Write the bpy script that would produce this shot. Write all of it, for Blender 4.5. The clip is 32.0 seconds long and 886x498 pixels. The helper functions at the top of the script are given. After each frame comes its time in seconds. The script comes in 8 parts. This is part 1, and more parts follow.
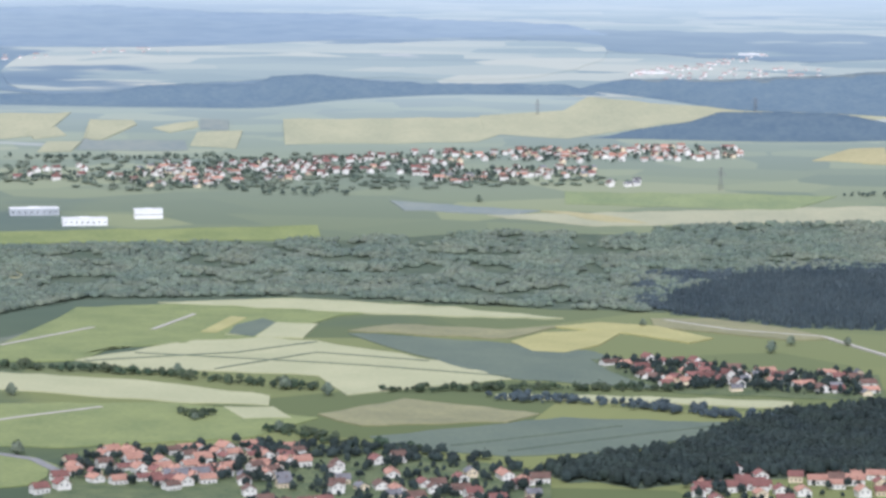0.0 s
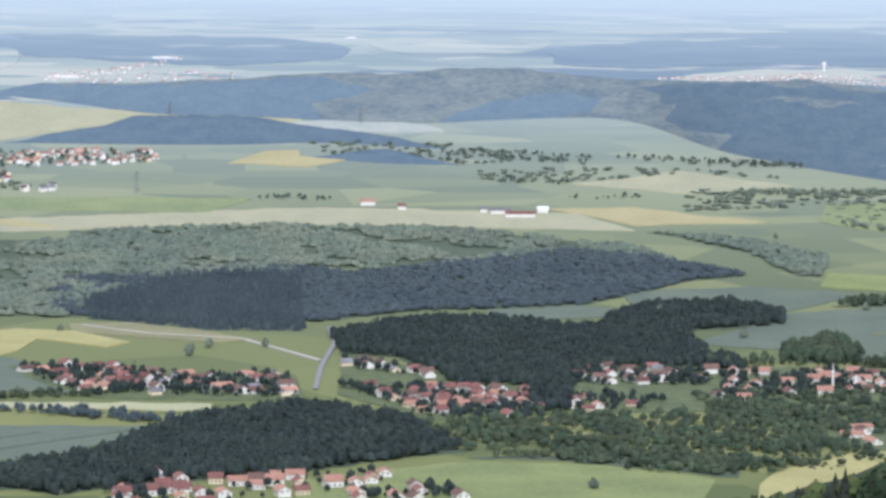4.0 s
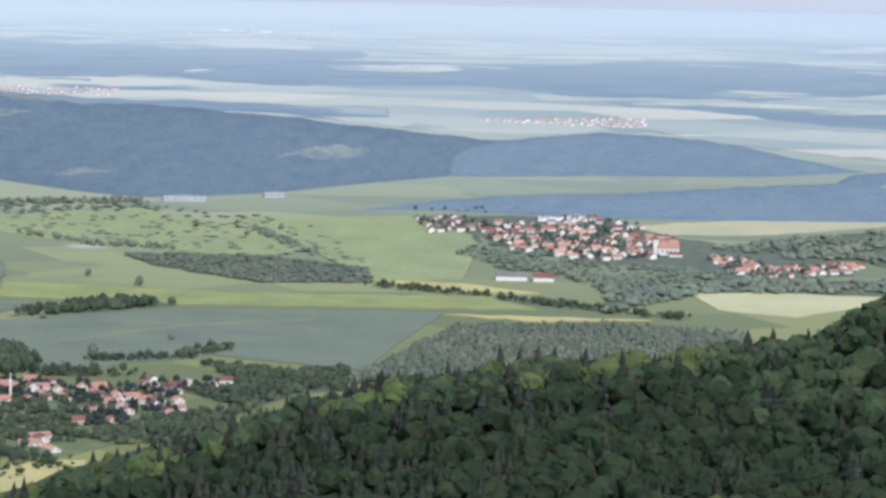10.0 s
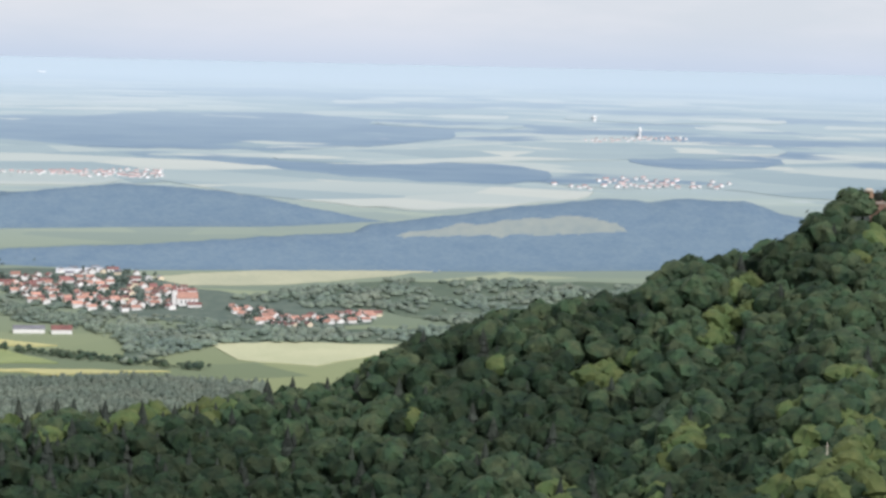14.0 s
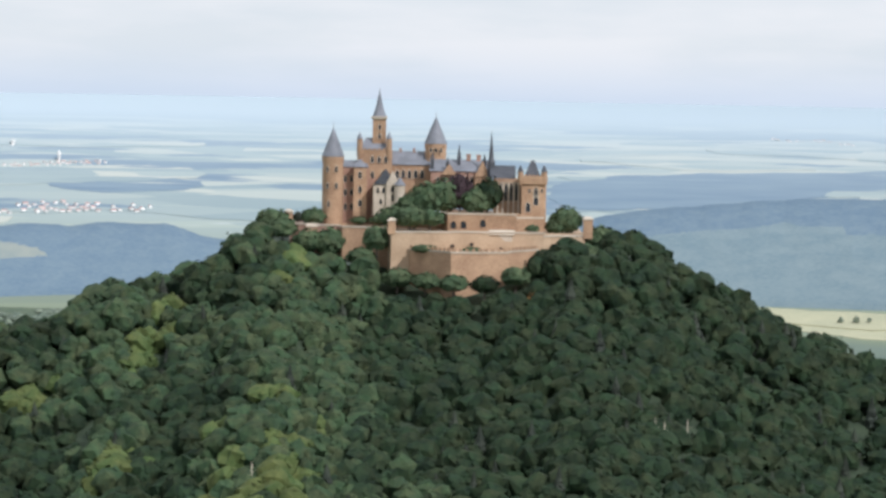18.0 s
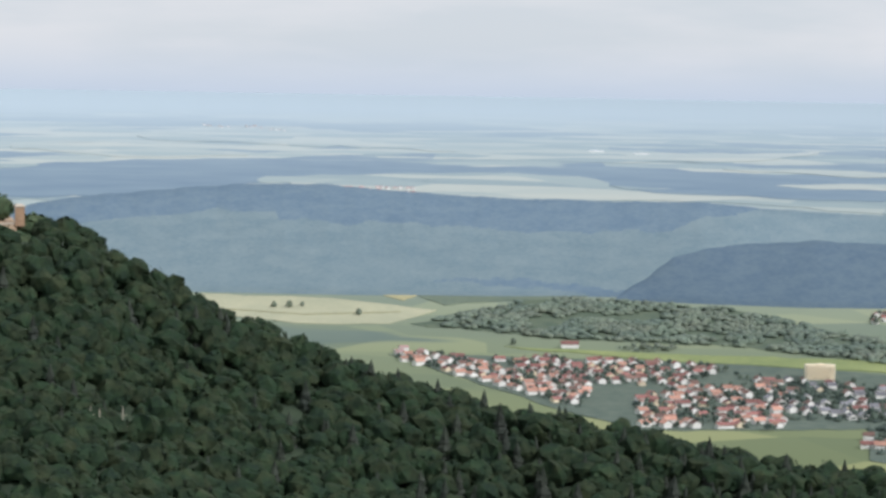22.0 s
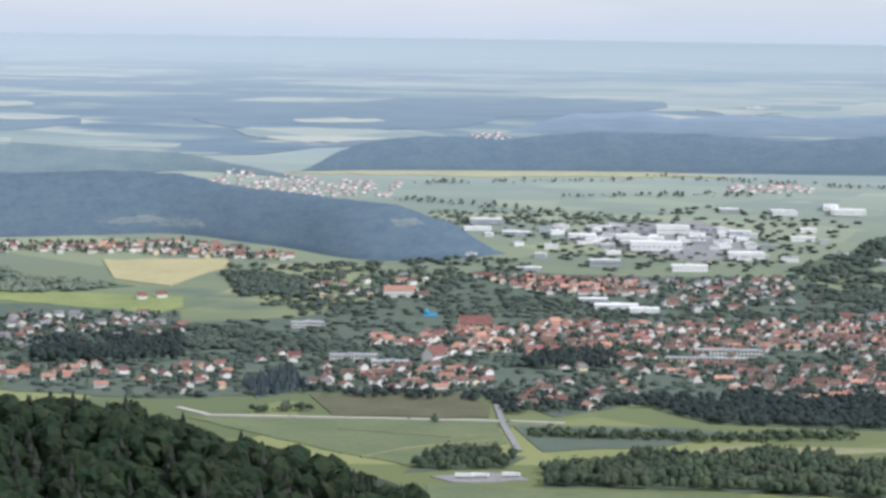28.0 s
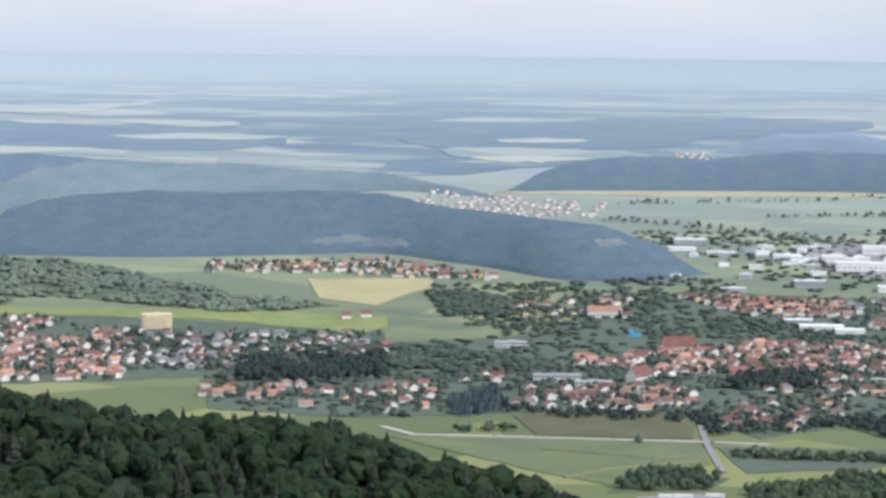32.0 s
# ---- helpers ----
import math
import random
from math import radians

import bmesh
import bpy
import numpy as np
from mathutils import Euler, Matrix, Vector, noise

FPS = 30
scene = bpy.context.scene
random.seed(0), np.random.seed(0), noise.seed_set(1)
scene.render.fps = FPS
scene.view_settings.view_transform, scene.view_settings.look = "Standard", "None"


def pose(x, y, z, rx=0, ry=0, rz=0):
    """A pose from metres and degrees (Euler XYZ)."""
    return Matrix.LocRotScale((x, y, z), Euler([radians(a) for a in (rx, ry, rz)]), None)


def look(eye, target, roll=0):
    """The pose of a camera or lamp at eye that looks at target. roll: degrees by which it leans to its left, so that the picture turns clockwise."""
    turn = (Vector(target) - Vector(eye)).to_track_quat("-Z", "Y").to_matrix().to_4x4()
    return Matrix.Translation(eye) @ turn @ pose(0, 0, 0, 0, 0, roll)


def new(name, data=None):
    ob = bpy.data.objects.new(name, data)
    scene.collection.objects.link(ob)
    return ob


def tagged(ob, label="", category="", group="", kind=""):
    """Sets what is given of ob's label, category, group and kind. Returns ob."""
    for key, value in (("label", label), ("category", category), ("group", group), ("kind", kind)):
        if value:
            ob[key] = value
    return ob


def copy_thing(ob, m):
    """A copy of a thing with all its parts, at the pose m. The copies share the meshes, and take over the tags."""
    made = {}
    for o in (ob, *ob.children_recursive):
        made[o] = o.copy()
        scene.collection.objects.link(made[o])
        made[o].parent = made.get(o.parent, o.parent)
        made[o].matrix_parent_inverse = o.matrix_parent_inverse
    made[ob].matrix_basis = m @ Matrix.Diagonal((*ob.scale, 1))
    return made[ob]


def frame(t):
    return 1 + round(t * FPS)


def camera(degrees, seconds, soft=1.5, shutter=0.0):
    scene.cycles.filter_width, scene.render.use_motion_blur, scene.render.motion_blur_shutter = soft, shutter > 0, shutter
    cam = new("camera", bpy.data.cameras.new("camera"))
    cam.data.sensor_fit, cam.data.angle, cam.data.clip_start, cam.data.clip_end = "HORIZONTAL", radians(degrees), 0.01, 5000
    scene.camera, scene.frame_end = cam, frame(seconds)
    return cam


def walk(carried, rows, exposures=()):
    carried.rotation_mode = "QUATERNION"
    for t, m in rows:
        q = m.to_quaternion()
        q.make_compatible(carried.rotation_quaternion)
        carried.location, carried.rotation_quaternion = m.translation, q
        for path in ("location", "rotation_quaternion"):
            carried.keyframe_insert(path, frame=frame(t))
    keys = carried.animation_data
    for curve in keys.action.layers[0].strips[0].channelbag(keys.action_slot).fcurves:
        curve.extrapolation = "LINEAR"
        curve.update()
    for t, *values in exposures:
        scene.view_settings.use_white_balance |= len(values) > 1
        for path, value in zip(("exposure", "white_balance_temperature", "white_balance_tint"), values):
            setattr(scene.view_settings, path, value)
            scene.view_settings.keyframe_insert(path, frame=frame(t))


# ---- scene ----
# Panorama from a mountain edge: farmland and villages, a wooded cone with a castle, a town.
EYE = Vector((0.0, 0.0, 400.0))
LENS = 16.0
ROWS = [
    (0.0, -43.603, -5.682, 0.363),
    (0.5, -41.861, -5.697, 0.293),
    (1.0, -40.287, -5.643, 0.373),
    (1.5, -38.952, -5.589, 0.346),
    (2.0, -37.600, -5.561, 0.348),
    (2.5, -36.416, -5.559, 0.316),
    (4.5, -31.738, -5.506, 0.628),
    (5.0, -30.454, -5.463, 0.697),
    (5.5, -29.258, -5.430, 0.750),
    (6.0, -27.971, -5.399, 0.785),
    (6.5, -26.778, -5.372, 0.796),
    (7.0, -25.494, -5.343, 0.891),
    (7.5, -24.296, -5.325, 0.929),
    (8.0, -23.007, -5.310, 1.020),
    (8.5, -21.809, -5.294, 1.081),
    (9.0, -20.519, -5.275, 1.134),
    (9.5, -19.323, -5.262, 1.183),
    (10.0, -18.024, -5.159, 1.205),
    (10.5, -16.829, -5.024, 1.259),
    (11.0, -15.562, -4.871, 1.237),
    (11.5, -14.425, -4.731, 1.251),
    (12.0, -13.244, -4.580, 1.294),
    (12.5, -12.185, -4.436, 1.248),
    (13.0, -11.096, -4.285, 1.308),
    (13.5, -10.120, -4.151, 1.313),
    (15.5, -6.462, -3.837, 1.196),
    (16.0, -5.079, -3.762, 1.175),
    (16.5, -3.584, -3.629, 1.408),
    (17.0, -1.731, -3.520, 1.088),
    (17.5, -0.197, -3.488, 1.157),
    (18.0, 1.214, -3.429, 1.037),
    (18.5, 2.528, -3.422, 1.188),
    (19.0, 3.912, -3.413, 1.214),
    (19.5, 5.157, -3.402, 1.216),
    (20.0, 6.463, -3.384, 1.239),
    (20.5, 7.638, -3.377, 1.236),
    (21.0, 8.883, -3.382, 1.109),
    (21.5, 10.026, -3.380, 1.075),
    (22.0, 11.509, -3.505, 0.968),
    (22.5, 12.966, -3.669, 0.865),
    (23.0, 14.487, -3.817, 0.851),
    (23.5, 15.912, -3.959, 0.784),
    (24.0, 17.425, -4.100, 0.770),
    (24.5, 18.806, -4.210, 0.706),
    (25.0, 20.226, -4.284, 0.996),
    (25.5, 21.541, -4.332, 1.018),
    (27.5, 26.175, -4.467, 0.981),
    (28.0, 27.308, -4.554, 0.845),
    (28.5, 28.340, -4.606, 0.680),
    (29.0, 29.261, -4.616, 0.581),
    (29.5, 29.623, -4.618, 0.507),
    (30.0, 29.437, -4.613, 0.571),
    (30.5, 28.741, -4.602, 0.598),
    (31.0, 27.413, -4.553, 0.537),
    (31.5, 25.669, -4.434, 0.595),
    (32.0, 23.588, -4.237, 0.685),
]


def aim(az, el, roll):
    a, e = radians(az), radians(el)
    way = Vector((math.sin(a) * math.cos(e), math.cos(a) * math.cos(e), math.sin(e)))
    return look(EYE, EYE + way, roll)


cam = camera(LENS, 32.0, soft=3.1)
walk(cam, [(t, aim(az, el, roll)) for t, az, el, roll in ROWS], [(0.0, -0.14, 5480.0, 19.0), (8.0, -0.14, 5480.0, 19.0), (13.0, 0.00, 5780.0, 17.5), (16.0, -0.20, 5780.0, 14.5), (17.0, -0.17, 5780.0, 14.5), (18.0, 0.06, 5780.0, 14.5), (21.0, 0.06, 5780.0, 14.5), (22.0, -0.14, 5780.0, 14.5), (24.0, -0.11, 5720.0, 16.0), (32.0, -0.02, 5670.0, 16.0)])

# ---- light: morning sun behind the camera, thin cloud over a pale blue sky ----
SUN_AZ, SUN_EL = 140.0, 40.0
world = bpy.data.worlds.new("sky")
scene.world = world
world.use_nodes = True
wt = world.node_tree
wt.nodes.clear()
w_out = wt.nodes.new("ShaderNodeOutputWorld")
w_bg = wt.nodes.new("ShaderNodeBackground")
w_sky = wt.nodes.new("ShaderNodeTexSky")
w_sky.sky_type, w_sky.sun_disc = "NISHITA", False
w_sky.sun_elevation, w_sky.sun_rotation = radians(SUN_EL), radians(SUN_AZ)
w_sky.air_density, w_sky.dust_density, w_sky.ozone_density = 1.0, 2.0, 1.5
w_gain = wt.nodes.new("ShaderNodeVectorMath")
w_gain.operation = "SCALE"
w_gain.inputs["Scale"].default_value = 0.07
wt.links.new(w_sky.outputs["Color"], w_gain.inputs[0])
w_co = wt.nodes.new("ShaderNodeTexCoord")
w_map = wt.nodes.new("ShaderNodeMapping")
w_map.inputs["Scale"].default_value = (5.0, 5.0, 26.0)
wt.links.new(w_co.outputs["Generated"], w_map.inputs["Vector"])
w_noise = wt.nodes.new("ShaderNodeTexNoise")
w_noise.inputs["Scale"].default_value = 1.6
w_noise.inputs["Detail"].default_value = 6.0
w_noise.inputs["Roughness"].default_value = 0.55
wt.links.new(w_map.outputs["Vector"], w_noise.inputs["Vector"])
w_ramp = wt.nodes.new("ShaderNodeValToRGB")
w_ramp.color_ramp.elements[0].position, w_ramp.color_ramp.elements[0].color = 0.38, (0.85, 0.872, 0.815, 1)
w_ramp.color_ramp.elements[1].position, w_ramp.color_ramp.elements[1].color = 0.60, (0.975, 0.955, 0.875, 1)
wt.links.new(w_noise.outputs["Fac"], w_ramp.inputs["Fac"])
w_sep = wt.nodes.new("ShaderNodeSeparateXYZ")
wt.links.new(w_co.outputs["Generated"], w_sep.inputs["Vector"])
w_low = wt.nodes.new("ShaderNodeMapRange")
w_low.interpolation_type = "SMOOTHSTEP"
w_low.inputs["From Min"].default_value, w_low.inputs["From Max"].default_value = -0.022, 0.008
wt.links.new(w_sep.outputs["Z"], w_low.inputs["Value"])
w_hz = wt.nodes.new("ShaderNodeMix")
w_hz.data_type = "RGBA"
w_hz.inputs["A"].default_value = (0.70, 0.79, 0.855, 1)
wt.links.new(w_low.outputs["Result"], w_hz.inputs["Factor"])
wt.links.new(w_ramp.outputs["Color"], w_hz.inputs["B"])
w_mix = wt.nodes.new("ShaderNodeMix")
w_mix.data_type = "RGBA"
w_mix.inputs["Factor"].default_value = 0.85
wt.links.new(w_gain.outputs["Vector"], w_mix.inputs["A"])
wt.links.new(w_hz.outputs["Result"], w_mix.inputs["B"])
wt.links.new(w_mix.outputs["Result"], w_bg.inputs["Color"])
w_bg.inputs["Strength"].default_value = 1.0
wt.links.new(w_bg.outputs["Background"], w_out.inputs["Surface"])

sun = new("sun", bpy.data.lights.new("sun", "SUN"))
sun.data.energy, sun.data.angle, sun.data.color = 3.2, radians(0.6), (1.0, 0.93, 0.82)
_a, _e = radians(SUN_AZ), radians(SUN_EL)
sun.matrix_world = look((0, 0, 900), Vector((0, 0, 900)) - Vector((math.sin(_a) * math.cos(_e), math.cos(_a) * math.cos(_e), math.sin(_e))))


# ---- materials ----
def mat(name, low, high, size, rough=0.85, bump=0.0, fine=None, sheen=0.0, tint=(0.62, 0.72, 0.85), spread=0.0, spec=0.3, metal=0.0, glow=0.0, stretch=(1, 1, 1), island=False, hue=0.0):
    """Two-scale noise between two colours. size: metres of the coarse pattern. spread: value change from piece to piece."""
    m = bpy.data.materials.new(name)
    m.use_nodes = True
    t = m.node_tree
    b = t.nodes["Principled BSDF"]
    geo = t.nodes.new("ShaderNodeNewGeometry")
    mp = t.nodes.new("ShaderNodeMapping")
    mp.inputs["Scale"].default_value = stretch
    t.links.new(geo.outputs["Position"], mp.inputs["Vector"])
    n1 = t.nodes.new("ShaderNodeTexNoise")
    n1.inputs["Scale"].default_value, n1.inputs["Detail"].default_value = 1.0 / size, 5.0
    n2 = t.nodes.new("ShaderNodeTexNoise")
    n2.inputs["Scale"].default_value, n2.inputs["Detail"].default_value = 1.0 / (fine or size / 7.0), 3.0
    for n in (n1, n2):
        t.links.new(mp.outputs["Vector"], n.inputs["Vector"])
    mixf = t.nodes.new("ShaderNodeMath")
    mixf.operation = "MULTIPLY_ADD"
    mixf.inputs[1].default_value, mixf.inputs[2].default_value = 0.45, 0.0
    t.links.new(n2.outputs["Fac"], mixf.inputs[0])
    add = t.nodes.new("ShaderNodeMath")
    add.operation = "MULTIPLY_ADD"
    add.inputs[1].default_value = 0.55
    t.links.new(n1.outputs["Fac"], add.inputs[0])
    t.links.new(mixf.outputs[0], add.inputs[2])
    ramp = t.nodes.new("ShaderNodeValToRGB")
    ramp.color_ramp.elements[0].position, ramp.color_ramp.elements[0].color = 0.36, (*low, 1)
    ramp.color_ramp.elements[1].position, ramp.color_ramp.elements[1].color = 0.64, (*high, 1)
    t.links.new(add.outputs[0], ramp.inputs["Fac"])
    colour = ramp.outputs["Color"]
    if spread:
        if island:
            rnd = geo.outputs["Random Per Island"]
        else:
            rnd = t.nodes.new("ShaderNodeObjectInfo").outputs["Random"]
        mr = t.nodes.new("ShaderNodeMapRange")
        mr.inputs["To Min"].default_value, mr.inputs["To Max"].default_value = 1 - spread, 1 + spread
        t.links.new(rnd, mr.inputs["Value"])
        hs = t.nodes.new("ShaderNodeHueSaturation")
        t.links.new(mr.outputs["Result"], hs.inputs["Value"])
        t.links.new(colour, hs.inputs["Color"])
        if hue:
            n3 = t.nodes.new("ShaderNodeTexNoise")
            n3.inputs["Scale"].default_value, n3.inputs["Detail"].default_value = 1.0 / (size * 0.8), 1.0
            t.links.new(geo.outputs["Position"], n3.inputs["Vector"])
            mh = t.nodes.new("ShaderNodeMapRange")
            mh.inputs["From Min"].default_value, mh.inputs["From Max"].default_value = 0.35, 0.65
            mh.inputs["To Min"].default_value, mh.inputs["To Max"].default_value = 0.5 - hue, 0.5 + hue
            t.links.new(n3.outputs["Fac"], mh.inputs["Value"])
            t.links.new(mh.outputs["Result"], hs.inputs["Hue"])
        colour = hs.outputs["Color"]
    t.links.new(colour, b.inputs["Base Color"])
    b.inputs["Roughness"].default_value = rough
    b.inputs["Specular IOR Level"].default_value = spec
    b.inputs["Metallic"].default_value = metal
    # bluish sheen adds a haze-like veil to fields and woods
    if sheen:
        b.inputs["Sheen Weight"].default_value, b.inputs["Sheen Roughness"].default_value = sheen, 0.5
        b.inputs["Sheen Tint"].default_value = (*tint, 1)
    if bump:
        bp = t.nodes.new("ShaderNodeBump")
        bp.inputs["Strength"].default_value, bp.inputs["Distance"].default_value = 0.6, bump
        t.links.new(n2.outputs["Fac"], bp.inputs["Height"])
        t.links.new(bp.outputs["Normal"], b.inputs["Normal"])
    if glow:
        t.links.new(colour, b.inputs["Emission Color"])
        b.inputs["Emission Strength"].default_value = glow
    return m


M = {}
M["grass"] = mat("meadow_grass", (0.125, 0.155, 0.075), (0.2, 0.228, 0.1), 60, sheen=0.08, fine=6)
M["lush"] = mat("lush_grass", (0.165, 0.208, 0.066), (0.262, 0.298, 0.1), 50, sheen=0.08, fine=5)
M["pale"] = mat("pale_cereal", (0.38, 0.39, 0.22), (0.48, 0.475, 0.28), 80, sheen=0.08, fine=4)
M["gold"] = mat("ripening_field", (0.35, 0.33, 0.125), (0.46, 0.425, 0.17), 60, sheen=0.08, fine=4)
# darker grass and crop copies: cloud shade beside the town in the colour
M["grass_shaded"] = mat("shaded_meadow_grass", (0.092, 0.125, 0.05), (0.155, 0.185, 0.07), 60, sheen=0.08, fine=6)
M["crop_shaded"] = mat("shaded_crop_leaves", (0.062, 0.09, 0.066), (0.1, 0.13, 0.085), 70, sheen=0.08, fine=4)
M["green_crop"] = mat("green_crop", (0.092, 0.126, 0.09), (0.145, 0.18, 0.118), 70, sheen=0.1, fine=4)
M["olive"] = mat("olive_pasture", (0.2, 0.2, 0.1), (0.3, 0.285, 0.14), 40, sheen=0.08, fine=5)
M["bare"] = mat("bare_soil", (0.30, 0.24, 0.18), (0.40, 0.33, 0.25), 60, fine=4)
# brown-green of its own, darkened for cloud shade
M["fallow"] = mat("brown_green_fallow", (0.088, 0.092, 0.054), (0.135, 0.135, 0.076), 40, fine=5)
M["track"] = mat("gravel_track", (0.42, 0.40, 0.36), (0.55, 0.52, 0.47), 8)
M["asphalt"] = mat("road_asphalt", (0.22, 0.22, 0.225), (0.3, 0.3, 0.305), 6, rough=0.7)
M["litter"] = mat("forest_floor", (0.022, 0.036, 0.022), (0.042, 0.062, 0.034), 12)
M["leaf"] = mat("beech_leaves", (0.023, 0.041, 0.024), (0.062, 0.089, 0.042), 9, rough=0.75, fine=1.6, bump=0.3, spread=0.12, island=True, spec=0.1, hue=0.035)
# lighter leaf copy, for sunlit crest and clump as well as random patches
M["leaf_sunlit"] = mat("sunlit_beech_leaves", (0.05, 0.077, 0.027), (0.098, 0.124, 0.043), 12, rough=0.7, fine=2.0, bump=0.2, spread=0.15, island=True, spec=0.1, hue=0.02)
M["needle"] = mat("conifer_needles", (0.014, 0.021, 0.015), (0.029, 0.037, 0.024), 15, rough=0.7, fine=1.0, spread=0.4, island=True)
# paler leaf colour for the middle distance, haze put into it
M["wood_mid"] = mat("hazy_mixed_wood_leaves", (0.1, 0.138, 0.106), (0.18, 0.214, 0.152), 70, sheen=0.15, fine=10, spread=0.2, island=True, hue=0.025)
# dark colour for cloud-shaded woods, with haze in its blue
M["wood_dark"] = mat("cloud_shaded_wood", (0.038, 0.058, 0.07), (0.064, 0.088, 0.096), 90, sheen=0.1, fine=10, spread=0.2, island=True)
# darker leaf copy: cloud shade on the hill put into the colour
M["leaf_dark"] = mat("cloud_shaded_beech_leaves", (0.0115, 0.022, 0.0135), (0.034, 0.051, 0.025), 9, rough=0.75, fine=1.6, bump=0.3, spread=0.12, island=True, spec=0.08, hue=0.035)
M["copper"] = mat("copper_beech_leaves", (0.028, 0.018, 0.022), (0.05, 0.03, 0.034), 8, spread=0.3, island=True)
M["rust"] = mat("withered_leaves", (0.20, 0.10, 0.03), (0.30, 0.16, 0.05), 5, spread=0.3, island=True)
M["bark"] = mat("tree_bark", (0.09, 0.075, 0.06), (0.16, 0.14, 0.12), 2, bump=0.05)
M["stone"] = mat("ochre_sandstone", (0.27, 0.168, 0.105), (0.45, 0.302, 0.19), 9, fine=0.9, bump=0.08, spread=0.10)
# redder, darker stone, which also darkens the walls in shade
M["stone_red"] = mat("reddish_sandstone", (0.27, 0.16, 0.12), (0.37, 0.235, 0.175), 8, fine=0.9, bump=0.08, spread=0.08)
M["stone_pale"] = mat("pale_limestone", (0.42, 0.36, 0.28), (0.56, 0.49, 0.40), 7, fine=0.8, bump=0.06)
M["slate"] = mat("grey_slate", (0.13, 0.14, 0.16), (0.22, 0.23, 0.26), 5, rough=0.55, fine=0.5, bump=0.03)
M["slate_dark"] = mat("dark_slate", (0.05, 0.055, 0.065), (0.09, 0.095, 0.11), 4, rough=0.5, fine=0.5, bump=0.03)
M["void"] = mat("dark_window_glass", (0.02, 0.022, 0.028), (0.04, 0.045, 0.055), 2, rough=0.15, spec=0.5)
M["metal"] = mat("weathered_metal", (0.25, 0.25, 0.26), (0.38, 0.38, 0.39), 2, rough=0.45, metal=0.7)
M["tile_red"] = mat("red_roof_tiles", (0.17, 0.082, 0.075), (0.29, 0.135, 0.115), 6, rough=0.7, fine=0.6, spread=0.4, island=True)
M["tile_orange"] = mat("orange_roof_tiles", (0.36, 0.19, 0.145), (0.5, 0.29, 0.215), 6, rough=0.7, fine=0.6, spread=0.3, island=True)
M["tile_brown"] = mat("brown_roof_tiles", (0.12, 0.075, 0.062), (0.2, 0.125, 0.1), 6, rough=0.7, fine=0.6, spread=0.3, island=True)
M["tile_grey"] = mat("grey_roof_tiles", (0.14, 0.14, 0.15), (0.24, 0.24, 0.26), 6, rough=0.6, fine=0.6, spread=0.3, island=True)
M["plaster"] = mat("white_render", (0.70, 0.69, 0.65), (0.82, 0.81, 0.77), 7, fine=0.8, spread=0.12, island=True)
M["cream"] = mat("cream_render", (0.7, 0.6, 0.43), (0.8, 0.7, 0.52), 7, fine=0.8, spread=0.15, island=True)
M["hall_white"] = mat("white_sheet_metal", (0.8, 0.81, 0.81), (0.9, 0.9, 0.89), 20, rough=0.5, fine=2, spread=0.08)
M["hall_grey"] = mat("grey_sheet_metal", (0.36, 0.39, 0.42), (0.48, 0.51, 0.54), 20, rough=0.5, fine=2, spread=0.15)
M["pool_blue"] = mat("bright_blue_slide", (0.05, 0.30, 0.55), (0.10, 0.42, 0.68), 5, rough=0.4)
M["truck"] = mat("white_lorry_paint", (0.75, 0.75, 0.75), (0.85, 0.85, 0.85), 3, rough=0.4)
# the distance, far behind everything else, with haze mixed into its colours
M["far_plain"] = mat("hazed_plain", (0.285, 0.37, 0.47), (0.4, 0.455, 0.485), 130, fine=22, spec=0.0, stretch=(0.22, 0.22, 5.0))
M["far_field"] = mat("hazy_distant_field", (0.35, 0.4, 0.385), (0.45, 0.475, 0.43), 90, fine=15, spec=0.0)
M["far_wood"] = mat("hazy_distant_wood", (0.103, 0.15, 0.203), (0.134, 0.184, 0.225), 16, fine=4, spec=0.0, stretch=(0.55, 0.55, 1.5))
M["far_wood_blue"] = mat("hazy_blue_wood", (0.13, 0.188, 0.25), (0.165, 0.225, 0.274), 16, fine=4, spec=0.0, stretch=(0.55, 0.55, 1.5))
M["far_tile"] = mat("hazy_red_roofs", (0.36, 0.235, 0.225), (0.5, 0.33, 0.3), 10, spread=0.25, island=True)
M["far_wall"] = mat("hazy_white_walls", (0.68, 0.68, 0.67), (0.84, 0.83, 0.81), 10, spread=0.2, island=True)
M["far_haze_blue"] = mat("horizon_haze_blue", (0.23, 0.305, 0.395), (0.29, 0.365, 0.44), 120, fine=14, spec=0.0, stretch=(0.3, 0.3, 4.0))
# bluer than the near gardens: haze put into the colour
M["garden"] = mat("hazy_garden_ground", (0.072, 0.104, 0.084), (0.125, 0.155, 0.118), 18, fine=3)
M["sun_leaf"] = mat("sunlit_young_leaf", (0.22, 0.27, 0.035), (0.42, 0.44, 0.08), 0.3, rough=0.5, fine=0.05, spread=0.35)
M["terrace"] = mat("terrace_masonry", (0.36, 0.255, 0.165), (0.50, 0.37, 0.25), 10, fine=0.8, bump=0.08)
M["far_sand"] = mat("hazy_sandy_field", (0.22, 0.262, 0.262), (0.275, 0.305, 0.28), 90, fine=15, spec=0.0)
M["far_slope"] = mat("hazy_forest_slope", (0.152, 0.214, 0.25), (0.205, 0.264, 0.288), 22, fine=3, spec=0.0, stretch=(0.45, 0.45, 1.6))

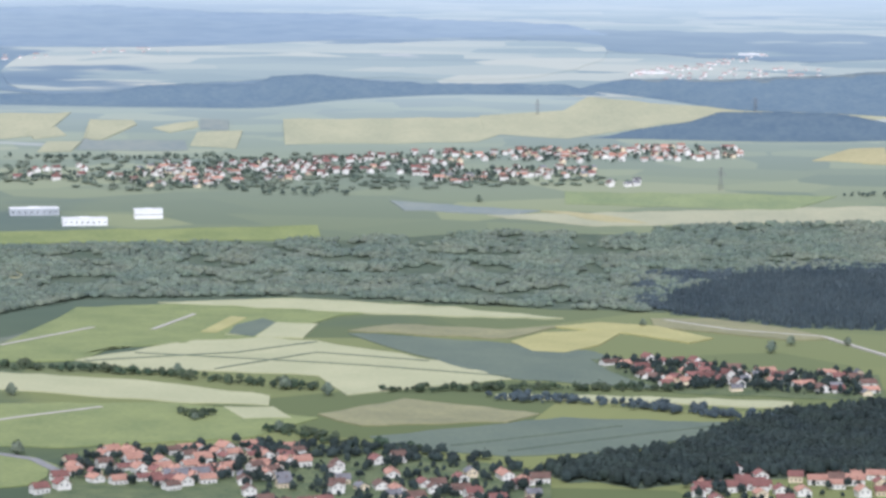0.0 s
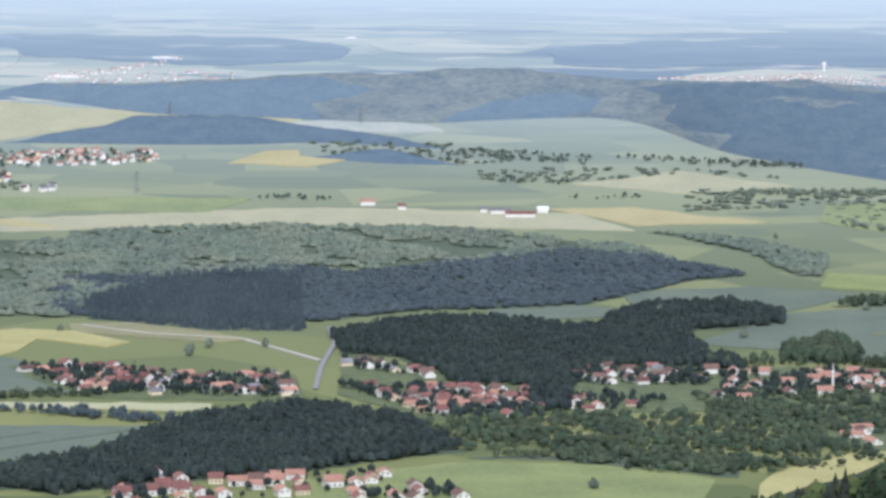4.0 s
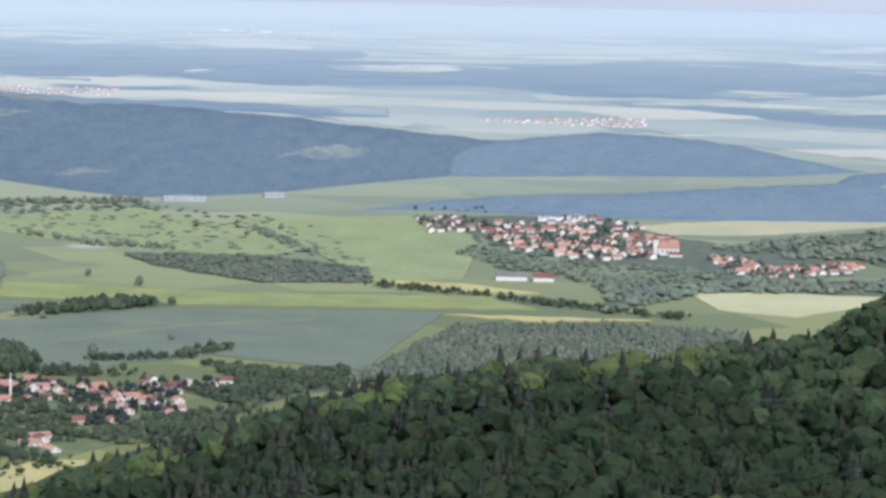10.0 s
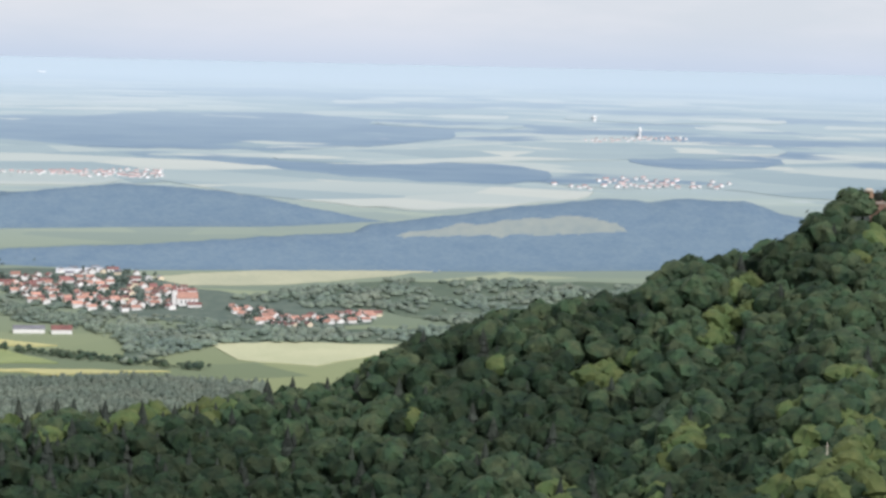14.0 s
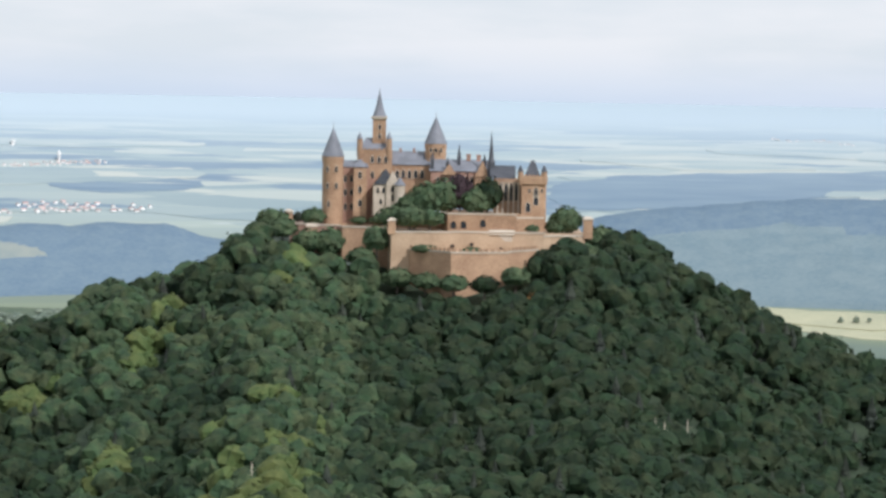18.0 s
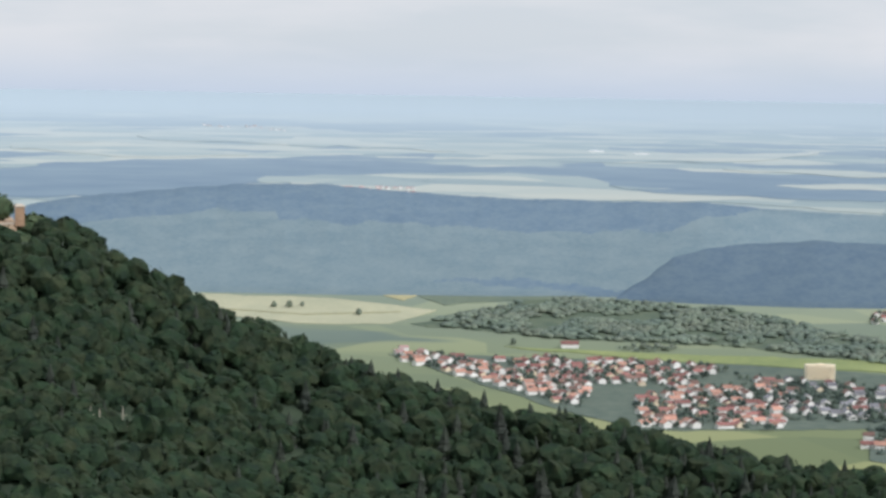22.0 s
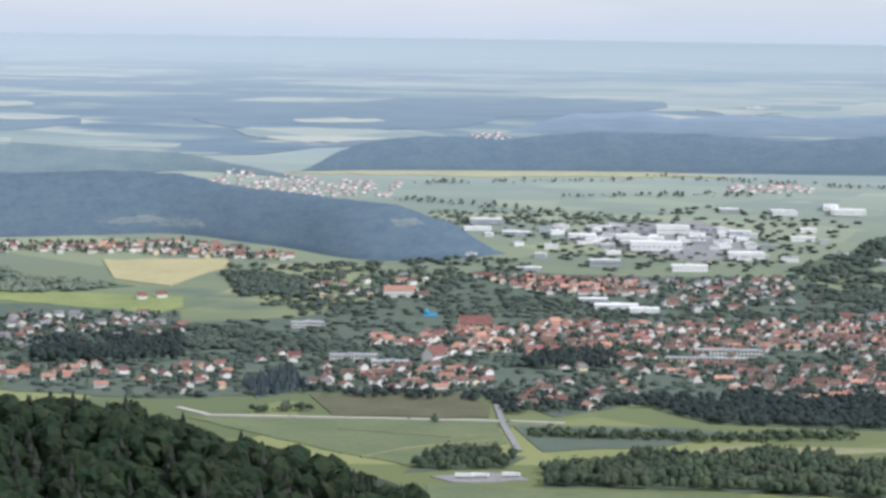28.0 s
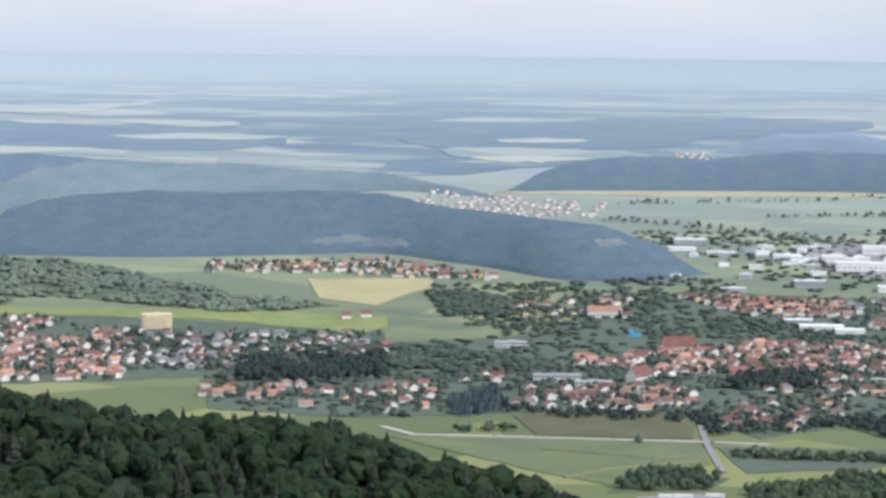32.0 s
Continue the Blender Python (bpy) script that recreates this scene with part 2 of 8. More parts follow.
M["undergrowth"] = mat("green_undergrowth", (0.065, 0.098, 0.07), (0.12, 0.15, 0.097), 20, fine=3)
# darker garden and wood leaves, cloud shade and some haze in the colour
M["wood_garden"] = mat("shaded_tree_leaves", (0.042, 0.066, 0.059), (0.094, 0.121, 0.091), 30, fine=6, spread=0.25, island=True, hue=0.03)
M["leaf_court"] = mat("court_tree_leaves", (0.045, 0.072, 0.04), (0.088, 0.122, 0.062), 6, rough=0.75, fine=1.0, spread=0.2, island=True, spec=0.1, hue=0.02)
M["highrise"] = mat("pale_yellow_render", (0.78, 0.68, 0.5), (0.86, 0.77, 0.58), 9, fine=1.0)
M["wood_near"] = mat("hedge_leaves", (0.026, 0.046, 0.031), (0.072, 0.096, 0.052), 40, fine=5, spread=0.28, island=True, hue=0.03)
# darker copy of the near leaves, cloud shade put into the colour
M["wood_near_shaded"] = mat("cloud_shaded_near_leaves", (0.016, 0.028, 0.028), (0.036, 0.052, 0.046), 40, fine=5, spread=0.28, island=True, hue=0.03)
M["garden_near"] = mat("village_gardens", (0.075, 0.112, 0.056), (0.165, 0.195, 0.092), 18, fine=3)
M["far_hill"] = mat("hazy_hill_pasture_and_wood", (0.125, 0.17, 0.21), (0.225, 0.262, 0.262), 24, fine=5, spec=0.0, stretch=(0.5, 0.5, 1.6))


def plain_mat(name, edge=0.505, tilt=0.0, fields=((0.225, 0.292, 0.315), (0.3, 0.36, 0.362), (0.385, 0.425, 0.4), (0.43, 0.455, 0.415)), leaves=((0.152, 0.214, 0.282), (0.2, 0.266, 0.318)), haze_km=(7.0, 24.0), plot=2.4):
    """Far farmland, scaled as seen from the eye: fields with woods between, haze mixed in towards the horizon."""
    m = bpy.data.materials.new(name)
    m.use_nodes = True
    t = m.node_tree
    b = t.nodes["Principled BSDF"]

    def op(kind, p, q=None, r=None):
        n = t.nodes.new("ShaderNodeMath")
        n.operation = kind
        for i, v in enumerate((p, q, r)):
            if v is None:
                continue
            if isinstance(v, float):
                n.inputs[i].default_value = v
            else:
                t.links.new(v, n.inputs[i])
        return n.outputs[0]

    def ramp(value, *stops):
        n = t.nodes.new("ShaderNodeValToRGB")
        while len(n.color_ramp.elements) < len(stops):
            n.color_ramp.elements.new(0.5)
        for el, (at_, c) in zip(n.color_ramp.elements, stops):
            el.position, el.color = at_, (*c, 1)
        t.links.new(value, n.inputs["Fac"])
        return n.outputs["Color"]

    def blend(fac, p, q):
        n = t.nodes.new("ShaderNodeMix")
        n.data_type = "RGBA"
        t.links.new(fac, n.inputs["Factor"])
        for k, v in (("A", p), ("B", q)):
            if isinstance(v, tuple):
                n.inputs[k].default_value = (*v, 1)
            else:
                t.links.new(v, n.inputs[k])
        return n.outputs["Result"]

    def smooth(value, lo, hi):
        n = t.nodes.new("ShaderNodeMapRange")
        n.interpolation_type = "SMOOTHSTEP"
        n.inputs["From Min"].default_value, n.inputs["From Max"].default_value = lo, hi
        t.links.new(value, n.inputs["Value"])
        return n.outputs["Result"]

    sep = t.nodes.new("ShaderNodeSeparateXYZ")
    t.links.new(t.nodes.new("ShaderNodeNewGeometry").outputs["Position"], sep.inputs[0])
    # the far country is drawn together: kilometres of the true plain, projected from the eye
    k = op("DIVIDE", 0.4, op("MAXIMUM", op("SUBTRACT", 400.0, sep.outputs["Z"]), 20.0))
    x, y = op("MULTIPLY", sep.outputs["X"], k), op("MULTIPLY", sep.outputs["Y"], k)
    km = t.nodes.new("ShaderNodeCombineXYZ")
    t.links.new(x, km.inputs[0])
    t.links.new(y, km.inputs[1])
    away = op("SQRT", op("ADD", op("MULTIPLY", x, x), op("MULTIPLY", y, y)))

    def tex(scale, detail, rough=0.55):
        n = t.nodes.new("ShaderNodeTexNoise")
        n.inputs["Scale"].default_value, n.inputs["Detail"].default_value, n.inputs["Roughness"].default_value = scale, detail, rough
        t.links.new(km.outputs[0], n.inputs["Vector"])
        return n.outputs["Fac"]

    plots = t.nodes.new("ShaderNodeTexVoronoi")
    plots.inputs["Scale"].default_value = plot
    t.links.new(km.outputs[0], plots.inputs["Vector"])
    pick = t.nodes.new("ShaderNodeSeparateColor")
    t.links.new(plots.outputs["Color"], pick.inputs[0])
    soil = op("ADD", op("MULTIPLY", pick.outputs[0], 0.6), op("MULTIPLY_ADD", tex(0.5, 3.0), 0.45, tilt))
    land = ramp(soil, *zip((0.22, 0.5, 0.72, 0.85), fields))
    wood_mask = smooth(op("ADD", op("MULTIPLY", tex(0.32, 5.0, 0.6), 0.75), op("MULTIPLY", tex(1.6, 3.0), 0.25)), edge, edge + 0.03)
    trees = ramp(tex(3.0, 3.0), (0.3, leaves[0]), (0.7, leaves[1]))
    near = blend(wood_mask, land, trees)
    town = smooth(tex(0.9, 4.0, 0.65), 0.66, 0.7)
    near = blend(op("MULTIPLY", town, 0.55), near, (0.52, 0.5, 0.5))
    # haze colour mixed into the land colour by distance
    pale = blend(smooth(away, *haze_km), near, (0.41, 0.49, 0.548))
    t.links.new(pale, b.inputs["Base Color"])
    b.inputs["Roughness"].default_value, b.inputs["Specular IOR Level"].default_value = 0.9, 0.0
    return m


# far_plain, far_woods and far_open also hold haze in their base colours
M["far_plain"] = plain_mat("hazed_plain")
M["far_woods"] = plain_mat("hazed_wooded_plain", 0.40)
M["far_open"] = plain_mat("hazed_open_farmland", 0.575, 0.1)
M["valley_floor"] = plain_mat("hazed_valley_meadows", 0.545, -0.06, ((0.13, 0.16, 0.074), (0.172, 0.2, 0.086), (0.235, 0.257, 0.106), (0.32, 0.316, 0.15)), ((0.075, 0.108, 0.07), (0.115, 0.148, 0.09)), (1.5, 12.5), 4.6)
# copies of the field colours with haze mixed into the base
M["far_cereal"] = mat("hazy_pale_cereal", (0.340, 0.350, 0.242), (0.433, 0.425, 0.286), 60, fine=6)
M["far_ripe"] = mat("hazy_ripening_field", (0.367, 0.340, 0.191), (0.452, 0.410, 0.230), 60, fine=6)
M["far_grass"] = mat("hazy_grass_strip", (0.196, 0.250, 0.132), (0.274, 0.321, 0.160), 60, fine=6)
M["wood_grey"] = mat("thin_brownish_wood", (0.083, 0.106, 0.083), (0.141, 0.169, 0.125), 45, fine=7, spread=0.22, island=True, hue=0.02)



# ---- tools for building ----
def part(name, bm, material, parent=None, label=""):
    """One bmesh as one mesh object, under a thing or a part."""
    me = bpy.data.meshes.new(name)
    bm.to_mesh(me)
    bm.free()
    me.materials.append(M[material])
    ob = new(name, me)
    ob.parent = parent
    return tagged(ob, label) if label else ob


def arrays(name, verts, faces, material, smooth=False):
    """A mesh object from vertex and triangle arrays."""
    me = bpy.data.meshes.new(name)
    n, k = len(verts), len(faces)
    me.vertices.add(n)
    me.vertices.foreach_set("co", np.asarray(verts, np.float32).ravel())
    me.loops.add(k * 3)
    me.loops.foreach_set("vertex_index", np.asarray(faces, np.int32).ravel())
    me.polygons.add(k)
    me.polygons.foreach_set("loop_start", np.arange(0, k * 3, 3, dtype=np.int32))
    me.update(calc_edges=True)
    me.polygons.foreach_set("use_smooth", np.full(k, bool(smooth)))
    me.materials.append(M[material])
    return new(name, me)


# ---- the lie of the land ----
_EL = np.linspace(-35, -0.72, 1400)
_e = np.clip(_EL + 7, 0, None)
_R = np.where(_EL < -7, 400 / np.tan(np.radians(-_EL)), 400 / math.tan(radians(7)) + 470 * _e - 33.1 * _e ** 2)


def reach(el):
    """Distance at which the plain is seen under the elevation el; the far country is drawn together."""
    return np.interp(el, _EL, _R)


def shrink(el):
    """Size of things out there against their true size."""
    return float(np.clip(reach(el) * math.tan(radians(-el)) / 400 * 0 + reach(el) / (400 / math.tan(radians(-min(el, -0.8)))), 0.12, 1.0))


def plain_z(r):
    el = np.interp(r, _R, _EL)
    z = 400 + r * np.tan(np.radians(el))
    near = np.interp(r, [0, 4, 12, 60, 300, 900], [398.2, 398.0, 392, 345, 190, 20])
    return np.where(r < 2200, np.where(r < 900, near, np.interp(r, [900, 1300, 2200], [20, 2, 0])), z)


RIDGE = [(-28.78, -10.42), (-26.70, -9.90), (-25.67, -9.55), (-24.64, -9.17), (-23.31, -8.79), (-21.57, -8.28), (-21.33, -8.10), (-19.68, -7.71), (-17.73, -7.26), (-15.67, -7.04), (-13.33, -6.82), (-11.04, -6.44), (-10.02, -5.78), (-8.89, -5.45), (-7.57, -5.00), (-5.92, -4.96), (-4.82, -4.26), (-3.80, -4.23), (-2.40, -3.47),
         (-2.50, -3.58), (-1.94, -3.36), (-1.00, -3.60), (1.00, -3.77), (3.05, -3.63), (3.87, -3.30), (4.69, -3.23), (5.31, -3.47), (6.15, -3.97), (6.98, -4.46), (8.23, -4.94), (9.77, -5.41), (12.62, -6.19), (14.12, -6.43), (16.76, -6.90), (18.83, -7.21), (21.39, -7.34), (19.29, -7.16), (21.33, -7.31), (22.87, -7.72), (25.04, -8.21), (26.29, -8.61), (27.44, -9.07)]
_RA = np.array([a for a, e in RIDGE])
_RE = np.array([e for a, e in RIDGE])


def ridge_r(az):
    return 1400 - np.where(az > 0, 7.0, 9.0) * np.abs(az)


def hill_z(az, r):
    """The castle hill and its two spurs."""
    el = np.interp(az, _RA, _RE, left=-13, right=-13)
    rr = ridge_r(az)
    top = 400 + rr * np.tan(np.radians(el)) - 7.5 * np.clip((np.abs(az - 0.9) - 2.6) / 1.2, 0, 1) - 2.5 * np.clip((az - 3.2) / 2.0, 0, 1) - 5.0 * np.clip((np.abs(az - 0.9) - 6.0) / 4.0, 0, 1)
    d = rr - r
    z = top - np.where(d > 20, np.minimum(d - 20, 90) * 0.36, 0) - np.where(d > 110, (d - 110) * 0.27, 0) - np.where(d > 300, (d - 300) * 0.5, 0) - np.where(d < -75, (-75 - d) * 0.5, 0)
    side = np.interp(az, [-34, -29, 30, 36], [-400, 0, 0, -400])
    return z + side


def land_z(az, r):
    return np.maximum(plain_z(r), hill_z(az, r))


def spot(az, el):
    """A place on the plain, from its bearing and elevation seen from the eye."""
    r = float(reach(el))
    a = radians(az)
    return Vector((r * math.sin(a), r * math.cos(a), float(plain_z(r))))


def polar(az, r, z):
    a = np.radians(az)
    return np.stack([r * np.sin(a), r * np.cos(a), z], -1)


# one sheet of ground to the horizon, all round
az_steps = np.concatenate([np.arange(-180, -56, 6.0), np.arange(-56, 44, 0.25), np.arange(44, 180, 6.0), [180.0]])
r_steps = np.concatenate([[0.0, 4, 12, 30, 60, 120, 200, 300, 450, 600, 700, 800], np.arange(850, 1640, 15.0), np.arange(1640, 3600, 55.0), np.arange(3600, 4960, 14.0), [4960.0]])
gaz, gr = np.meshgrid(az_steps, r_steps, indexing="ij")
gz = land_z(gaz, gr) - 0.3 * np.clip((gr - 2500) / 600, 0, 1.0)
gv = polar(gaz, gr, gz).reshape(-1, 3)
na, nr = gaz.shape
i0 = (np.arange(na - 1)[:, None] * nr + np.arange(nr - 1)[None]).ravel()
gf = np.concatenate([np.stack([i0, i0 + 1, i0 + nr + 1], 1), np.stack([i0, i0 + nr + 1, i0 + nr], 1)])
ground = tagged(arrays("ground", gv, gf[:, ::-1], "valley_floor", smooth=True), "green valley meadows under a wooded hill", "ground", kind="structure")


haz, hr = np.meshgrid(np.arange(-34, 36, 0.25), np.arange(860, 1640, 13.0), indexing="ij")
hz_ = hill_z(haz, hr)
# floor raised up to 3 m under the crowns so gaps look less shaded
thick = 3.0 * np.clip((ridge_r(haz) - hr - 45) / 30, 0, 1) * np.where((haz > -2.5) & (haz < 4.5), np.clip((ridge_r(haz) - hr - 90) / 20, 0, 1), 1)
hv = polar(haz, hr, np.where(hz_ > plain_z(hr), hz_ + 0.7 + thick, plain_z(hr) - 3)).reshape(-1, 3)
ha, hn = haz.shape
j0 = (np.arange(ha - 1)[:, None] * hn + np.arange(hn - 1)[None]).ravel()
hf = np.concatenate([np.stack([j0, j0 + 1, j0 + hn + 1], 1), np.stack([j0, j0 + hn + 1, j0 + hn], 1)])
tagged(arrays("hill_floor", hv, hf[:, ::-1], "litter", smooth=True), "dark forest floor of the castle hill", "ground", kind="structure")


# ---- fields ----
def clip_band(poly, lo, hi):
    """The piece of an outline whose second coordinate lies between two limits."""
    for sign, lim in ((1, lo), (-1, hi)):
        out = []
        for (a, e), (c, d) in zip(poly, poly[1:] + poly[:1]):
            p, q = sign * (e - lim), sign * (d - lim)
            if p >= 0:
                out.append((a, e))
            if p * q < 0:
                k = p / (p - q)
                out.append((a + (c - a) * k, e + (d - e) * k))
        poly = out
        if len(poly) < 3:
            return []
    return poly


def wavy(pts, amount):
    """A field's outline with soft, uneven edges; far shapes are rounded off."""
    if amount == 0.07:
        for _ in range(2):
            pts = [q for (a, e), (c, d) in zip(pts, pts[1:] + pts[:1]) for q in ((a * 0.75 + c * 0.25, e * 0.75 + d * 0.25), (a * 0.25 + c * 0.75, e * 0.25 + d * 0.75))]
    rng = random.Random(round(pts[0][0] * 977 + pts[0][1] * 131))
    out = []
    for (a, e), (c, d) in zip(pts, pts[1:] + pts[:1]):
        n = max(1, int(math.hypot(c - a, d - e) / 0.35))
        for i in range(n):
            k = i / n
            out.append((a + (c - a) * k + rng.uniform(-1, 1) * amount, e + (d - e) * k + rng.uniform(-1, 1) * amount * 0.3))
    return out


def field(material, label, pts, lift=0.6, rough_edge=0.05, name="field", place=spot):
    # distant fields get the copies that carry haze in their colour
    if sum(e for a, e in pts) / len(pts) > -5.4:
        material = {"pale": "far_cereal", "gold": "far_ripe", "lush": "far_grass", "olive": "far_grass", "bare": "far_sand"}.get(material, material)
    pts = wavy(list(pts), rough_edge)
    lo, hi = min(e for a, e in pts), min(max(e for a, e in pts), -0.8)
    bm = bmesh.new()
    n = max(1, int((hi - lo) / (0.12 if hi < -3 else 0.04)))
    for i in range(n):
        whole = clip_band(pts, lo + (hi - lo) * i / n, lo + (hi - lo) * (i + 1) / n)
        if len(whole) < 3:
            continue
        flip = [(e, a) for a, e in whole]
        w0, w1 = min(a for a, e in whole), max(a for a, e in whole)
        cells = max(1, int((w1 - w0) / 0.9))
        for c in range(cells):
            band = [(a, e) for e, a in clip_band(flip, w0 + (w1 - w0) * c / cells, w0 + (w1 - w0) * (c + 1) / cells)]
            if len(band) < 3:
                continue
            vs = []
            for a, e in band:
                v = place(a, e)
                v.z += lift
                vs.append(bm.verts.new(v))
            f = bm.faces.new(vs)
            f.normal_update()
            if f.normal.z < 0:
                f.normal_flip()
    rim = []
    for a, e in pts:
        v = place(a, min(e, hi))
        rim.append((bm.verts.new((v.x, v.y, v.z + lift)), bm.verts.new((v.x, v.y, v.z - 0.8))))
    for (p, q), (t, u) in zip(rim, rim[1:] + rim[:1]):
        bm.faces.new((p, q, u, t))
    bmesh.ops.triangulate(bm, faces=bm.faces[:])
    return tagged(part(name, bm, material), label, "field", kind="structure")


def strip(material, label, pts, width, lift=1.1, name="road"):
    """A road or track of even width along points of the plain."""
    bm = bmesh.new()
    ps = []
    for (a, e), (c, d) in zip(pts, pts[1:]):
        n = max(2, int(max(abs(c - a), abs(d - e) * 2) / 0.15))
        ps += [spot(a + (c - a) * i / n, e + (d - e) * i / n) for i in range(n)]
    ps.append(spot(*pts[-1]))
    rows = []
    for i, p in enumerate(ps):
        t = (ps[min(i + 1, len(ps) - 1)] - ps[max(i - 1, 0)]).normalized()
        side = Vector((t.y, -t.x, 0)) * width / 2
        rows.append((bm.verts.new(p + side + Vector((0, 0, lift))), bm.verts.new(p - side + Vector((0, 0, lift)))))
    for (a, b), (c, d) in zip(rows, rows[1:]):
        f = bm.faces.new((a, b, d, c))
        f.normal_update()
        if f.normal.z < 0:
            f.normal_flip()
        for p, q in ((a, c), (b, d)):
            bm.faces.new((p, q, bm.verts.new(q.co - Vector((0, 0, lift + 0.6))), bm.verts.new(p.co - Vector((0, 0, lift + 0.6)))))
    return tagged(part(name, bm, material), label, "road", kind="structure")


# ---- woods ----
def blob(level, seed, squash=1.0, lump=0.28):
    """A lumpy crown of height 1 and radius about 0.5."""
    bm = bmesh.new()
    bmesh.ops.create_icosphere(bm, subdivisions=level, radius=0.5)
    for v in bm.verts:
        n = noise.noise(v.co * 3.1 + Vector((seed * 7.3, seed, 0))) + 0.6 * noise.noise(v.co * 7.0 + Vector((0, seed * 3.1, 5)))
        v.co *= 1 + lump * 1.6 * n
        v.co.z = v.co.z * squash + 0.5
    bm.verts.index_update()
    vs = np.array([v.co for v in bm.verts])
    fs = np.array([[v.index for v in f.verts] for f in bm.faces])
    bm.free()
    return vs, fs


def cone_tree(seed, tiers=5, sides=7):
    """A spruce: ragged tiers on a pointed axis, height 1."""
    rng = random.Random(seed)
    vs, fs = [], []
    for k in range(tiers):
        z0, z1 = 0.05 + 0.80 * k / tiers, 0.05 + 0.80 * k / tiers + 0.34 * (1 - 0.35 * k / tiers)
        r = 0.30 * (1 - k / tiers) + 0.05
        c = len(vs)
        vs.append((0, 0, min(z1, 1.0)))
        for i in range(sides):
            a = 2 * math.pi * (i + rng.random() * 0.5) / sides
            q = r * rng.uniform(0.75, 1.2)
            vs.append((q * math.cos(a), q * math.sin(a), z0 + rng.uniform(-0.03, 0.03)))
        fs += [(c, c + 1 + i, c + 1 + (i + 1) % sides) for i in range(sides)]
    return np.array(vs), np.array(fs)


def trim(vs, fs, low=0.22):
    """Without the faces underneath, which nobody sees."""
    return vs, fs[vs[fs][:, :, 2].mean(1) > low]


def leafy(seed, leaves=88, size=0.135, level=1):
    """A crown of height 1: a lumpy heart with many small leaf clumps on lobes."""
    rng = np.random.RandomState(seed)
    vs, fs = trim(*blob(level, seed, 0.85, 0.30))
    vs = vs * (0.80, 0.80, 0.84) + (0, 0, 0.05)
    lobes = np.array([[math.cos(a) * 0.27, math.sin(a) * 0.27, 0.38 + 0.13 * math.sin(a * 2 + seed)] for a in np.arange(5) * 1.2566 + seed] + [[0, 0, 0.70], [0.12, -0.1, 0.6], [-0.12, 0.1, 0.62]])
    c = lobes[rng.randint(0, len(lobes), leaves)]
    d = rng.normal(size=(leaves, 3))
    d[:, 2] = np.abs(d[:, 2]) * 0.9 - 0.15
    d /= np.linalg.norm(d, axis=1)[:, None]
    p = c + d * rng.uniform(0.20, 0.29, (leaves, 1))
    t = np.cross(d, rng.normal(size=(leaves, 3)))
    t /= np.linalg.norm(t, axis=1)[:, None]
    b = np.cross(d, t) + d * rng.uniform(-0.22, 0.08, (leaves, 1))
    s = size * rng.uniform(0.6, 1.3, (leaves, 1))
    q = np.concatenate([p - t * s, p + b * s, p + t * s, p - b * s * 0.8 - d * s * 0.25])
    i = np.arange(leaves) + len(vs)
    fq = np.concatenate([np.stack([i, i + leaves, i + 2 * leaves], 1), np.stack([i, i + 2 * leaves, i + 3 * leaves], 1)])
    return np.concatenate([vs, q]), np.concatenate([fs, fq])


LOW = [trim(*leafy(s + 50, 4, 0.13), 0.34) for s in range(6)]
SPRUCE = [cone_tree(s) for s in range(4)]


